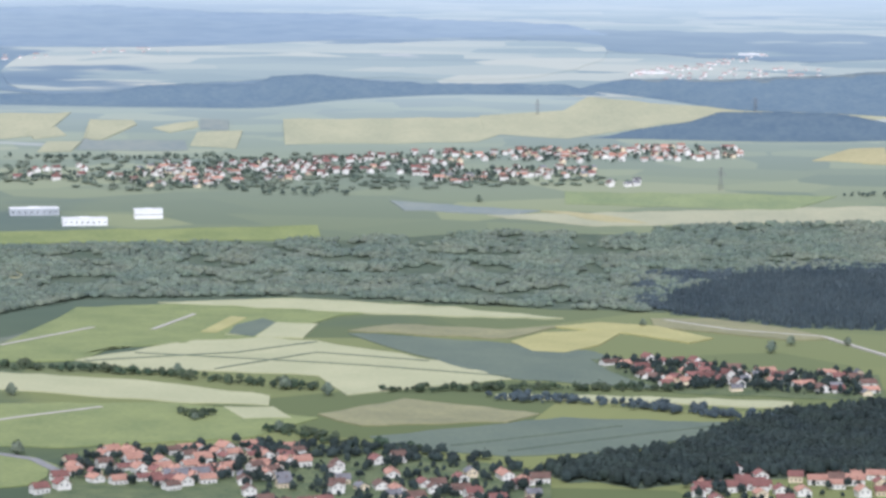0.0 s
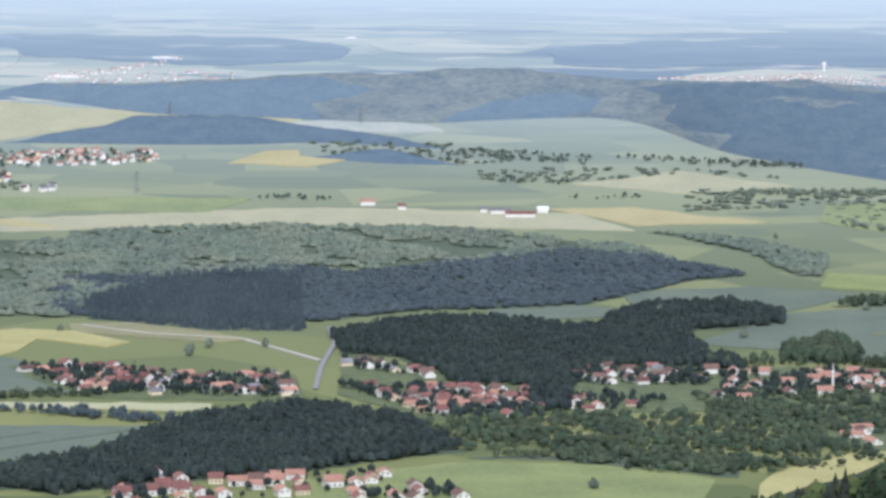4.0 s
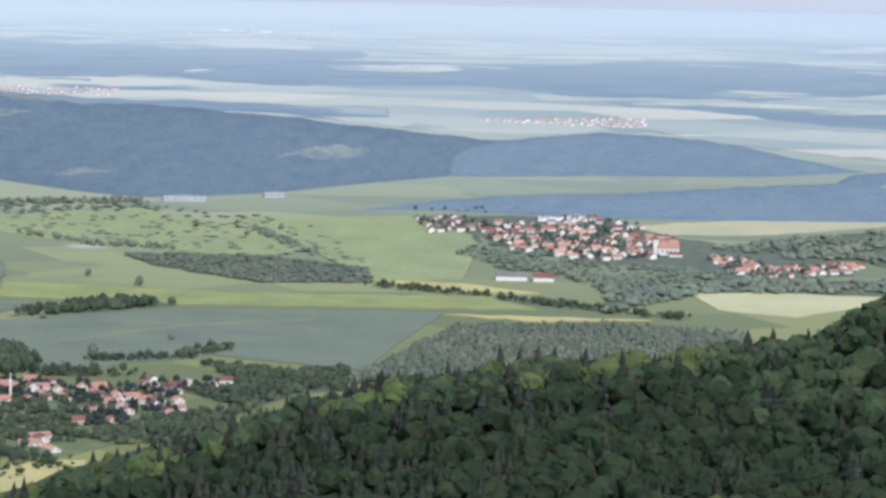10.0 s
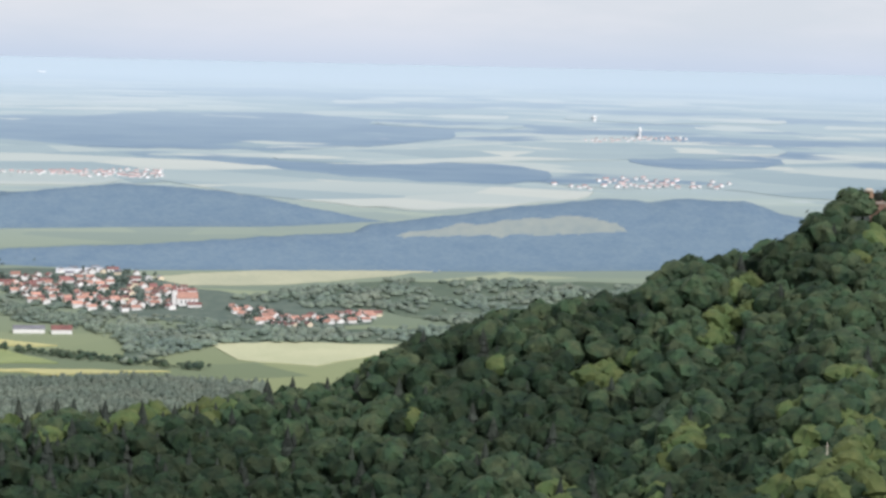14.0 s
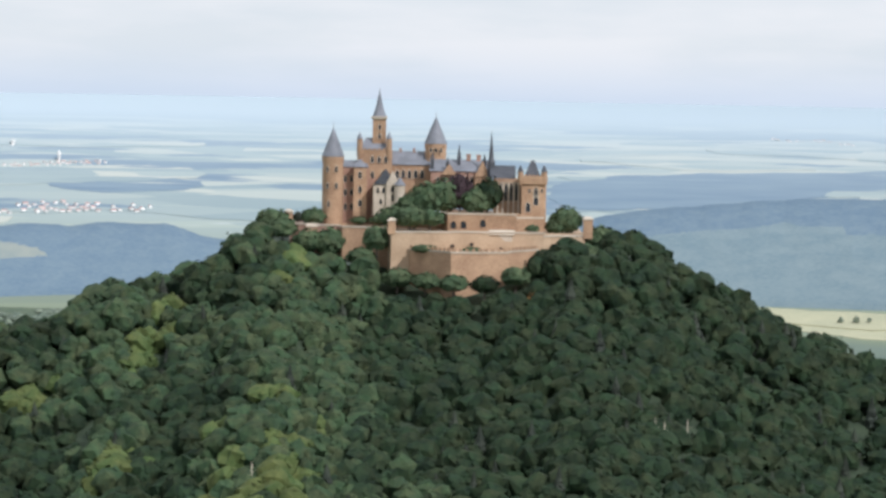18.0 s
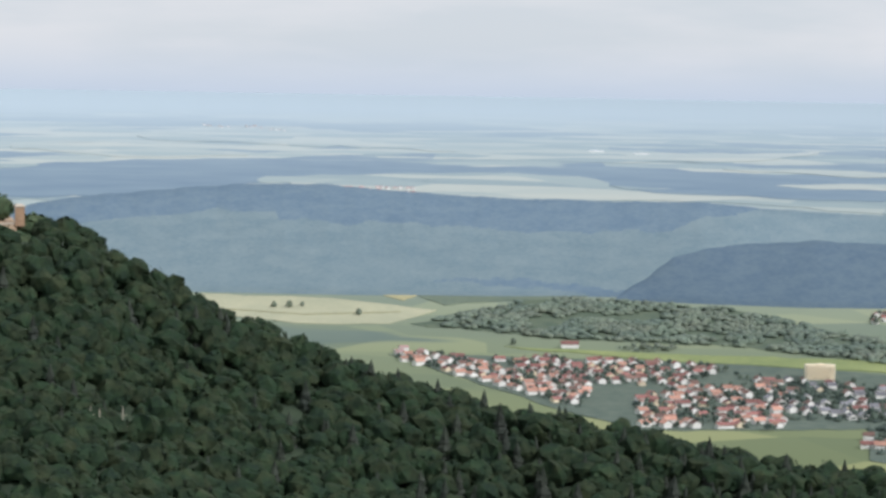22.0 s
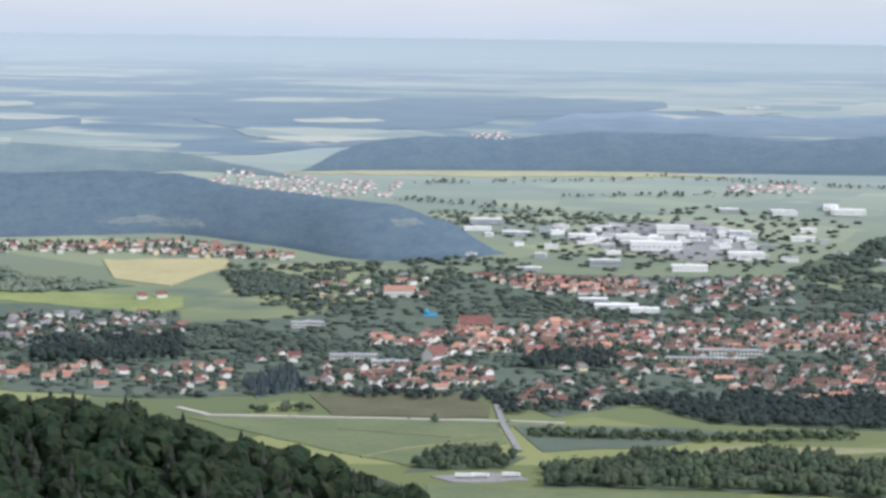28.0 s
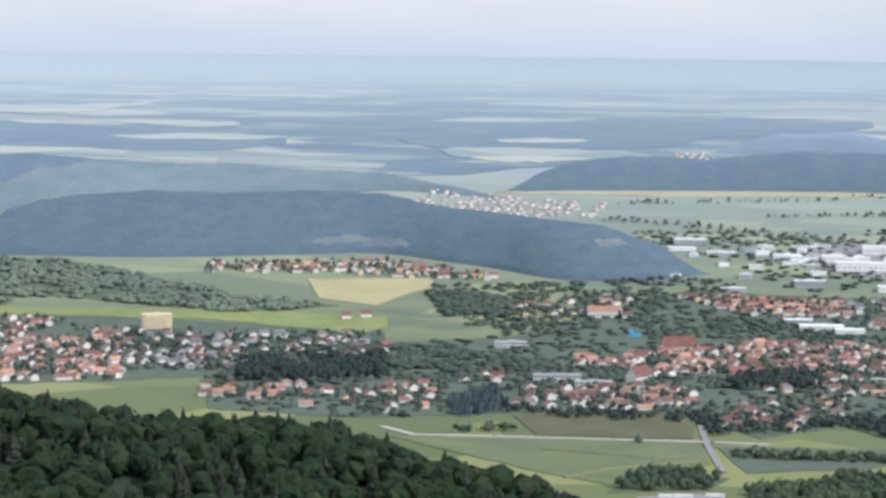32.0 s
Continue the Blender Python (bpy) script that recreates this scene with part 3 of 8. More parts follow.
def crown(seed, lobes=12, sprays=16, level=2, low=0.25):
    """A broadleaved crown of height 1: a dome grown out of uneven boughs, ragged with leaf sprays."""
    rng = np.random.RandomState(seed + 300)
    ks = (np.arange(lobes) + 0.5) / lobes
    ang = 2.4 * np.arange(lobes) + rng.uniform(-0.5, 0.5, lobes)
    up = 1.0 - 1.05 * ks + rng.uniform(-0.1, 0.1, lobes)
    cs = np.stack([np.cos(ang) * np.sqrt(np.clip(1 - up ** 2, 0.02, 1)), np.sin(ang) * np.sqrt(np.clip(1 - up ** 2, 0.02, 1)), up], 1)
    cs /= np.linalg.norm(cs, axis=1)[:, None]
    size = rng.uniform(0.08, 0.28, lobes)
    bm = bmesh.new()
    bmesh.ops.create_icosphere(bm, subdivisions=level, radius=1.0)
    bm.verts.index_update()
    unit = np.array([v.co for v in bm.verts])
    tri = np.array([[v.index for v in f.verts] for f in bm.faces])
    bm.free()
    bough = np.max(size[None] * np.exp(-((1 - unit @ cs.T) / 0.1)), 1)
    rough = np.array([noise.noise(Vector(u) * 4.0 + Vector((seed, 0, 3.0))) + 0.7 * noise.noise(Vector(u) * 9.0 + Vector((seed, 7.0, 0))) for u in unit])
    far = 0.40 * (1 + bough + 0.2 * rough)
    far = far * rng.uniform(0.84, 1.1, len(far))
    vs = (unit + rng.normal(size=unit.shape) * (0.09 if level < 3 else 0.05)) * far[:, None] * (1, 1, 0.9) + (0, 0, 0.52)
    vs, fs = trim(vs, tri, low)
    d = rng.normal(size=(sprays, 3))
    d[:, 2] = np.abs(d[:, 2]) * 1.1 - 0.25
    d /= np.linalg.norm(d, axis=1)[:, None]
    near = np.argmax(d @ unit.T, 1)
    p = d * far[near][:, None] * (1, 1, 0.9) * rng.uniform(0.95, 1.14, (sprays, 1)) + (0, 0, 0.52)
    t = np.cross(d, rng.normal(size=(sprays, 3)))
    t /= np.linalg.norm(t, axis=1)[:, None]
    b = np.cross(d, t) + d * rng.uniform(-0.5, 0.5, (sprays, 1))
    q = (0.06 + 0.05 * rng.uniform(0, 1, (sprays, 1)))
    lv = np.concatenate([p - t * q, p + b * q, p + t * q, p - b * q])
    i = np.arange(sprays) + len(vs)
    lf = np.concatenate([np.stack([i, i + sprays, i + 2 * sprays], 1), np.stack([i, i + 2 * sprays, i + 3 * sprays], 1)])
    return np.concatenate([vs, lv]), np.concatenate([fs, lf])


LEAFY = [crown(s, sprays=9, low=0.36) for s in range(9)]


def scatter(name, material, shapes, pos, wide, high, label, category="wood", seed=1, kind="stuff", smooth=False):
    """Many crowns joined into one object: places, widths and heights as arrays."""
    rng = np.random.RandomState(seed)
    pos, wide, high = np.asarray(pos), np.asarray(wide), np.asarray(high)
    pick = rng.randint(0, len(shapes), len(pos))
    vv, ff, base = [], [], 0
    for k, (vs, fs) in enumerate(shapes):
        sel = np.where(pick == k)[0]
        if not len(sel):
            continue
        a = rng.uniform(0, 6.283, len(sel))
        c, s = np.cos(a)[:, None], np.sin(a)[:, None]
        w, h = wide[sel][:, None], high[sel][:, None]
        x = (vs[None, :, 0] * c - vs[None, :, 1] * s) * w
        y = (vs[None, :, 0] * s + vs[None, :, 1] * c) * w
        z = vs[None, :, 2] * h
        v = np.stack([x, y, z], -1) + pos[sel][:, None, :]
        vv.append(v.reshape(-1, 3))
        ff.append((fs[None] + (np.arange(len(sel)) * len(vs))[:, None, None]).reshape(-1, 3) + base)
        base += len(sel) * len(vs)
    ob = arrays(name, np.concatenate(vv), np.concatenate(ff), material, smooth)
    return tagged(ob, label, category, kind=kind)


def inside(poly, a, e):
    hit = np.zeros(len(a), bool)
    for (x0, y0), (x1, y1) in zip(poly, poly[1:] + poly[:1]):
        if y0 != y1:
            hit ^= ((y0 > e) != (y1 > e)) & (a < (x1 - x0) * (e - y0) / (y1 - y0) + x0)
    return hit


def sample(pts, each, seed, dense=1.0):
    """Even random places in an outline on the plain, one for every `each` square metres of true size."""
    rng = np.random.RandomState(seed)
    pts = list(pts)
    a0, a1 = min(a for a, e in pts), max(a for a, e in pts)
    e0, e1 = min(e for a, e in pts), min(max(e for a, e in pts), -0.85)
    r0, r1 = float(reach(e0)), float(reach(e1))
    s = shrink((e0 + e1) / 2)
    n = int((a1 - a0) * math.pi / 180 * (r1 + r0) / 2 * (r1 - r0) / (each * s * s) * dense) + 1
    a = rng.uniform(a0, a1, n)
    r = np.sqrt(rng.uniform(r0 * r0, r1 * r1, n))
    el = np.interp(r, _R, _EL)
    k = inside(pts, a, el)
    return a[k], r[k], el[k], s


def wood(kind, label, pts, tall=17.0, each=62.0, name="woodland", floor=True, conifer=True):
    pts = list(pts)
    seed = abs(int(pts[0][0] * 371 + pts[0][1] * 1713)) % 100000
    a, r, el, s = sample(pts, each * (0.8 if max(e for _, e in pts) < -5 else 1.1), seed)
    if not len(a):
        return None
    rng = np.random.RandomState(seed + 1)
    big = 1.0 if max(e for _, e in pts) < -5 else 1.15
    w = 8.6 * s * big * rng.uniform(0.65, 1.35, len(a))
    h = (0.82 if pts[0][1] < -6.3 else 0.62) * tall * s * rng.uniform(0.75, 1.12, len(a))
    pos = polar(a, r, plain_z(r) - 0.08 * h)
    if kind == "wood_mid" and len(a) > 400:
        open_ = np.array([noise.noise(Vector((p[0], p[1], 0)) / (70 * s)) + 0.5 * noise.noise(Vector((p[0], p[1], 9)) / (25 * s)) for p in pos])
        k = open_ < 0.24
        w, h, pos = w[k], h[k] * np.clip(1.05 - 0.6 * open_[k], 0.7, 1.3), pos[k]
    if floor and len(a) > 60:
        field("undergrowth", "green undergrowth beneath the trees", pts, 0.35, 0.08, "woodland_floor")
    # woods round the town take the darker, cloud-shaded leaf colour
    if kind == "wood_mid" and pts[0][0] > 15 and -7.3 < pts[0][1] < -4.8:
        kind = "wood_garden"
    # near woods take leaf colours without haze
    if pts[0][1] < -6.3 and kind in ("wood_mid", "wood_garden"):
        kind = "wood_near" if kind == "wood_mid" else "wood_near_shaded"
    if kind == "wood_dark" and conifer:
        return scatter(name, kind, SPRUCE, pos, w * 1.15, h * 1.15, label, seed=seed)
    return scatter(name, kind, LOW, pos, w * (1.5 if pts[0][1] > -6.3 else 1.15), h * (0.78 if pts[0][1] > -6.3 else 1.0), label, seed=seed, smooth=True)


def hedge(kind, label, pts, wide=14.0, tall=9.0, gap=6.5, name="hedgerow"):
    """A line of trees and bushes along points of the plain."""
    # near hedges use the leaf colour without haze
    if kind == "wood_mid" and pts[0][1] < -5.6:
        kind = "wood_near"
    seed = abs(int(pts[0][0] * 533 + pts[0][1] * 917)) % 100000
    rng = np.random.RandomState(seed)
    az, el = [], []
    for (a, e), (c, d) in zip(pts, pts[1:]):
        p, q = spot(a, e), spot(c, d)
        s = shrink((e + d) / 2)
        n = max(1, int((q - p).length / (gap * s) * wide / 6.5))
        k = rng.uniform(0, 1, n)
        az.append(a + (c - a) * k)
        el.append(e + (d - e) * k)
    az, el = np.concatenate(az), np.concatenate(el)
    r = reach(el)
    s = np.array([shrink(x) for x in el])
    r = r + rng.uniform(-0.5, 0.5, len(r)) * wide * s
    az = az + rng.uniform(-0.5, 0.5, len(r)) * np.degrees(wide * s / r)
    size = rng.uniform(0.35, 1.15, len(r)) ** 1.2
    h = tall * s * size
    return scatter(name, kind, LOW, polar(az, r, plain_z(r) - 0.06 * h), 9.0 * s * size, h, label, "hedge", seed)


def far_ridge(material, label, crest, base, depth=170.0, patches=()):
    """A distant wooded ridge: a rounded rise from its foot to a crest line, with folds; patches take other wood or
    field tones.
    """
    crest, base = sorted(crest), sorted(base)
    a0, a1 = crest[0][0], crest[-1][0]
    az = np.arange(a0, a1, 0.045)
    ca, ce = np.array([a for a, e in crest]), np.array([e for a, e in crest])
    ba, be = np.array([a for a, e in base]), np.array([e for a, e in base])
    top, foot = np.interp(az, ca, ce), np.interp(az, ba, be)
    pad = np.pad(foot, 14, mode="edge")
    foot = np.convolve(pad, np.ones(29) / 29, mode="valid")
    top = top + np.array([0.022 * noise.noise(Vector((x * 2.2, a0, 1.0))) + 0.012 * noise.noise(Vector((x * 11.0, a0, 5.0))) for x in az])
    ends = np.clip(np.minimum(az - a0, a1 - az) / 1.1, 0, 1)
    top = foot + (top - foot) * ends * (2 - ends)
    rf = reach(foot)
    deep = np.clip(0.45 * (reach(np.minimum(top, -0.8)) - rf), 2.0, depth)
    rows, els = [], []
    for k in np.linspace(0, 1, max(14, int((top - foot).max() / 0.035))):
        el = foot + np.maximum(top - foot, 0) * (math.sin(k * math.pi / 2) ** 0.9)
        r = rf + deep * k
        n = np.array([noise.noise(Vector((x * 1.1, k * 2.0, a0))) + 0.3 * noise.noise(Vector((x * 5.0, k * 12.0, a0))) for x in az])
        rows.append(polar(az, r + n * math.sin(k * math.pi) * deep * 0.02, 400 + r * np.tan(np.radians(el)) - (k == 0) * 4))
        els.append(el)
    rows.append(polar(az, rf + deep * 1.1, plain_z(rf + deep * 1.1) - 15))
    els.append(els[-1])
    v = np.stack(rows, 1)
    e = np.stack(els, 1)
    m, n = v.shape[:2]
    i = (np.arange(m - 1)[:, None] * n + np.arange(n - 1)[None]).ravel()
    f = np.concatenate([np.stack([i, i + n, i + n + 1], 1), np.stack([i, i + n + 1, i + 1], 1)])
    ob = tagged(arrays("distant_ridge", v.reshape(-1, 3), f, material, smooth=True), label, "hill", kind="structure")
    fa_, fe_ = np.repeat(az, n)[f].mean(1), e.ravel()[f].mean(1)
    wob = np.array([noise.noise(Vector((x * 2.5, y * 5.0, 2.0))) for x, y in zip(fa_, fe_)])
    index = np.zeros(len(f), np.int32)
    for k, (mt, pts) in enumerate(patches):
        ob.data.materials.append(M[mt])
        index[inside(list(pts), fa_ + wob * 0.2, fe_ + wob * 0.08)] = k + 1
    ob.data.polygons.foreach_set("material_index", index)
    return ob


def far_band(pts, material, label, lift=1.5):
    return field(material, label, pts, lift, 0.07, "backdrop_field")


# the hazy country beyond the last villages, and the plain behind it
def far_sheet(name, material, low, high, label, lift):
    bm = bmesh.new()
    prev = None
    for a in np.arange(-70, 60.1, 1.0):
        e0, e1 = float(np.interp(a, *low)), float(np.interp(a, *high))
        col = []
        for k in np.linspace(0, 1, 40):
            v = spot(a, e0 + (e1 - e0) * k)
            v.z += lift
            col.append(bm.verts.new(v))
        if prev:
            for i in range(len(col) - 1):
                bm.faces.new((prev[i], col[i], col[i + 1], prev[i + 1]))
        prev = col
    tagged(part(name, bm, material), label, "plain", kind="structure")


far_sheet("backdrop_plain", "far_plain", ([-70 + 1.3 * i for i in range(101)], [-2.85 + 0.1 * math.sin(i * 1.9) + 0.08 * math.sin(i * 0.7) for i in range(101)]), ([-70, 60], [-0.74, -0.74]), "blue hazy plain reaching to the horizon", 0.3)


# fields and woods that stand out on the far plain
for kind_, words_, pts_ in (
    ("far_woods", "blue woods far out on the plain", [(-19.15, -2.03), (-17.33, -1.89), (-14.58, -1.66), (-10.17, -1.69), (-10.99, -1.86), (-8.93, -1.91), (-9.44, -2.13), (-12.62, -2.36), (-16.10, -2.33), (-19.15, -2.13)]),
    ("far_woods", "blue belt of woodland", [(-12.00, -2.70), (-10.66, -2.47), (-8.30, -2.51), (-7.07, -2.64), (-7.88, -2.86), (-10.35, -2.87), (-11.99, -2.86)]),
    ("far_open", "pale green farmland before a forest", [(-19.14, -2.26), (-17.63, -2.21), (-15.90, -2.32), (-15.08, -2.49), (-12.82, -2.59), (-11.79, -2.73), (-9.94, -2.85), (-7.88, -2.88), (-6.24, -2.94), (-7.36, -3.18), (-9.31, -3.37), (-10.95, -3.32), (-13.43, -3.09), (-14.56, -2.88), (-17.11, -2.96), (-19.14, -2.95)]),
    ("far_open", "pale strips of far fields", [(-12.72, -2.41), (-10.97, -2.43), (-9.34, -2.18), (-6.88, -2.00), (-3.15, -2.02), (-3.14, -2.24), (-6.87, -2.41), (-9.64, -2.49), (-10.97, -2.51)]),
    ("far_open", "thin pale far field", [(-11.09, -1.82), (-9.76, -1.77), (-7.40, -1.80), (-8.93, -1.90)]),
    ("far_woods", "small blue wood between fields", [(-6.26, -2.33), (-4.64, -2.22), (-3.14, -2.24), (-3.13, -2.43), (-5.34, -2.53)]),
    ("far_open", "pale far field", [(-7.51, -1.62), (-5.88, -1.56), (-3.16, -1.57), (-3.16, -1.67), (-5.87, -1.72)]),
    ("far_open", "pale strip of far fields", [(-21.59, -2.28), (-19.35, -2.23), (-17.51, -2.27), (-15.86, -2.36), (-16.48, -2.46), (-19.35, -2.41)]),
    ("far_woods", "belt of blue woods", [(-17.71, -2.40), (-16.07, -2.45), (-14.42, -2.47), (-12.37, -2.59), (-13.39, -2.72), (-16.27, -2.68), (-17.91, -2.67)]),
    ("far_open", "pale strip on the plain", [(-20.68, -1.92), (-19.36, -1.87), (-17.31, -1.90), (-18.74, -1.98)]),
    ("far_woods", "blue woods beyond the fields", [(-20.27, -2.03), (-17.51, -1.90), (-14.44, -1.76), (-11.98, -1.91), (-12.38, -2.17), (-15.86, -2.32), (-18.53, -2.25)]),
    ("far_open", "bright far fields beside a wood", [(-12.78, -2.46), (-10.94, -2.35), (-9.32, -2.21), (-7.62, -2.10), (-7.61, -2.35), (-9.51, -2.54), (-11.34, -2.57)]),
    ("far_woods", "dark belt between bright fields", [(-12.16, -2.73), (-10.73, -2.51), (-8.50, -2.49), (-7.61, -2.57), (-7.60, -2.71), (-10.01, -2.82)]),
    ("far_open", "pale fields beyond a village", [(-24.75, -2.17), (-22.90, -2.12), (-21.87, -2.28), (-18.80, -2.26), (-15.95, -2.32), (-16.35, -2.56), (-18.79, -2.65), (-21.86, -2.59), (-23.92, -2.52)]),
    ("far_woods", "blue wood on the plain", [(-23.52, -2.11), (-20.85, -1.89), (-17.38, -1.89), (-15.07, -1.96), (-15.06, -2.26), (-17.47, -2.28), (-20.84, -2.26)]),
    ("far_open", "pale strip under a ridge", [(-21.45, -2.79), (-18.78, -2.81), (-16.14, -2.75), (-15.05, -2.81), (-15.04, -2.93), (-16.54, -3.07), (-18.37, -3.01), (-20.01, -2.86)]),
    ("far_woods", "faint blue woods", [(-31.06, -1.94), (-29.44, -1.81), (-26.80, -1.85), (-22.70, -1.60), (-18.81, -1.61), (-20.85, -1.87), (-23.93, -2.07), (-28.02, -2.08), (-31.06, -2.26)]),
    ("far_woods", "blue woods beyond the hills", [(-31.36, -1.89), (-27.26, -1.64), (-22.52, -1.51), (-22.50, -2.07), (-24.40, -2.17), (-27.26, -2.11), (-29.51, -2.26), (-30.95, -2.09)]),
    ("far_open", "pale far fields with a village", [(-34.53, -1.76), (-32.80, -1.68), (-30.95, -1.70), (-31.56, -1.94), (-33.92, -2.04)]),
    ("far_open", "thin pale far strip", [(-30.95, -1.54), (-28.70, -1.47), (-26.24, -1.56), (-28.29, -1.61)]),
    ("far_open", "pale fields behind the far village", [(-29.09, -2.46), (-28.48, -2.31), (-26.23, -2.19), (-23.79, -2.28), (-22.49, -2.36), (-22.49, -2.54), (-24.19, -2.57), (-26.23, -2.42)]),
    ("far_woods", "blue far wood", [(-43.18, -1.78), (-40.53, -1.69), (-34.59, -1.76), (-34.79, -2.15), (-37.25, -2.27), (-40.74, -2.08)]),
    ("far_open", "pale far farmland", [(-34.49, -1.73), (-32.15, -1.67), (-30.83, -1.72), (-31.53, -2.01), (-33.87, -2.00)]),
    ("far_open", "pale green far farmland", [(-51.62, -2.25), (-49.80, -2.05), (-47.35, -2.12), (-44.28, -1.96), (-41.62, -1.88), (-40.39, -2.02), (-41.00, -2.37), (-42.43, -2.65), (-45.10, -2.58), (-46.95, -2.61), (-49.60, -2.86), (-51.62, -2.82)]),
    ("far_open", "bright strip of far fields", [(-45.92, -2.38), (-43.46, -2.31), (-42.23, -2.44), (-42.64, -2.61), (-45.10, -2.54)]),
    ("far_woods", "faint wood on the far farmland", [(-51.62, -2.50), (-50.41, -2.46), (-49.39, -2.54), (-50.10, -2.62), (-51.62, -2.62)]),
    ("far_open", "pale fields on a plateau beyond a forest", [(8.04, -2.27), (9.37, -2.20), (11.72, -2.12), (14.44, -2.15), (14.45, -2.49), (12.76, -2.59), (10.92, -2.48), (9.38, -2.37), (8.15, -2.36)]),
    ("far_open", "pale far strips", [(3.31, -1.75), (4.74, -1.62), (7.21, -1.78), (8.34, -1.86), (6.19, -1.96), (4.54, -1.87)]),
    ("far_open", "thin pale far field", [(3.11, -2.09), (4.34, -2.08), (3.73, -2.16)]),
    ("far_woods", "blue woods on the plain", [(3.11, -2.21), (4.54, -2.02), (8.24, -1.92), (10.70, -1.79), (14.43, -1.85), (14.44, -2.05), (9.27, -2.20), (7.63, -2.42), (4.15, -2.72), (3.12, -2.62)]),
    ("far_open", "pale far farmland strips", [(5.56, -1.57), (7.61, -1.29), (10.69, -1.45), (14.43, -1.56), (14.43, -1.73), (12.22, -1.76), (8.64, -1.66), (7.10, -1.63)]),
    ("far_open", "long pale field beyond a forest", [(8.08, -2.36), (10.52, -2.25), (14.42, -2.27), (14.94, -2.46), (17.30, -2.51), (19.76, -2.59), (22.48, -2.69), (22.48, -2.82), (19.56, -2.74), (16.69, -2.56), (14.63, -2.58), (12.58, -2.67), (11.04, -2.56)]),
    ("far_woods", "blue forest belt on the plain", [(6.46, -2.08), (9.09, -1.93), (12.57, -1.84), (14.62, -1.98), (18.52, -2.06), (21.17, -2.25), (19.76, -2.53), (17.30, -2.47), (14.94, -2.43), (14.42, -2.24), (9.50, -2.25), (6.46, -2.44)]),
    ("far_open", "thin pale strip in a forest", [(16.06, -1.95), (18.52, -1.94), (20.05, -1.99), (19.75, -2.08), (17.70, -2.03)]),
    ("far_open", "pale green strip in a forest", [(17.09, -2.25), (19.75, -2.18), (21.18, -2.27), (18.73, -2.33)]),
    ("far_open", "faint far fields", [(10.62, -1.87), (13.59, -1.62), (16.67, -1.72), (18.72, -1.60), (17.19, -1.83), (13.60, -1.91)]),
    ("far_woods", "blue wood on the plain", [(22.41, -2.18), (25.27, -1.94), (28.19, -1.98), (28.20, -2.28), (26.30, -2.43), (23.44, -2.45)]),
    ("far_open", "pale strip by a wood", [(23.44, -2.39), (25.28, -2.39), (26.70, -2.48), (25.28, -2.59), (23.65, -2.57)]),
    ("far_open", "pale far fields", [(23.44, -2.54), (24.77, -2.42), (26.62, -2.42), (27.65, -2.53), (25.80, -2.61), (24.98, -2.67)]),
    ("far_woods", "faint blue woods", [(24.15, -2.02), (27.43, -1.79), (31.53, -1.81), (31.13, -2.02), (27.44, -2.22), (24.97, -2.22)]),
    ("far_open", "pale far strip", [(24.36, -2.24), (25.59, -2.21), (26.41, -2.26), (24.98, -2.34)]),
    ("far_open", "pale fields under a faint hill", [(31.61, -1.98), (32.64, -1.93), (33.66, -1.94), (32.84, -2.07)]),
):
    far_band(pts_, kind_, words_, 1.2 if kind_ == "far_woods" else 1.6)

# dark copses and hedges of the middle distance
for line, thick in (([(26.74, -3.36), (30.95, -3.25)], 0.05), ([(26.54, -3.65), (29.42, -3.88)], 0.14), ([(29.42, -3.56), (33.71, -3.46)], 0.07), ([(30.95, -3.19), (35.41, -3.31)], 0.06), ([(-36.26, -4.60), (-35.13, -4.67)], 0.04), ([(-32.78, -3.73), (-30.31, -3.86)], 0.05), ([(-31.95, -4.29), (-30.72, -4.33)], 0.06),
                    ([(-29.69, -3.86), (-26.40, -3.96)], 0.07), ([(-30.71, -4.60), (-29.27, -4.53)], 0.06), ([(-34.93, -3.60), (-32.78, -3.68)], 0.06), ([(-33.53, -3.78), (-30.28, -3.96)], 0.06), ([(-29.87, -3.85), (-26.38, -3.93)], 0.07), ([(-17.69, -4.46), (-12.52, -4.26)], 0.13), ([(-28.56, -3.97), (-26.54, -3.95)], 0.05),
                    ([(-48.32, -4.57), (-45.27, -4.68)], 0.06), ([(-36.22, -4.62), (-34.99, -4.67)], 0.05), ([(-35.21, -3.80), (-32.28, -4.00)], 0.07), ([(-18.51, -4.43), (-14.53, -4.41)], 0.06), ([(-51.63, -4.02), (-46.53, -4.08)], 0.06), ([(-51.63, -4.40), (-49.20, -4.47)], 0.06), ([(-46.84, -4.68), (-45.40, -4.72)], 0.05), ([(-45.30, -4.43), (-42.62, -4.45)], 0.06)):
    hedge("wood_garden", "dark copses and hedges across far fields", line, 150 * thick + 12, 10.0, 26.0)

# -- farmland under the first stretch --
field("pale", "pale green cereal field with tramlines", [(-50.33, -7.71), (-47.56, -7.24), (-45.91, -7.37), (-43.63, -7.72), (-42.33, -8.04), (-45.29, -8.35), (-45.91, -7.99), (-49.00, -7.88)])
field("lush", "green field sloping to a wood", [(-54.68, -7.65), (-51.66, -7.39), (-50.23, -6.75), (-46.32, -6.58), (-44.46, -6.79), (-45.50, -6.91), (-47.05, -7.32), (-49.62, -7.47), (-50.33, -7.71), (-51.66, -7.70), (-54.68, -7.85)])
field("pale", "pale strip along a wood edge", [(-48.79, -6.67), (-46.32, -6.60), (-43.43, -6.75), (-41.36, -6.94), (-44.46, -6.89)], 0.9)
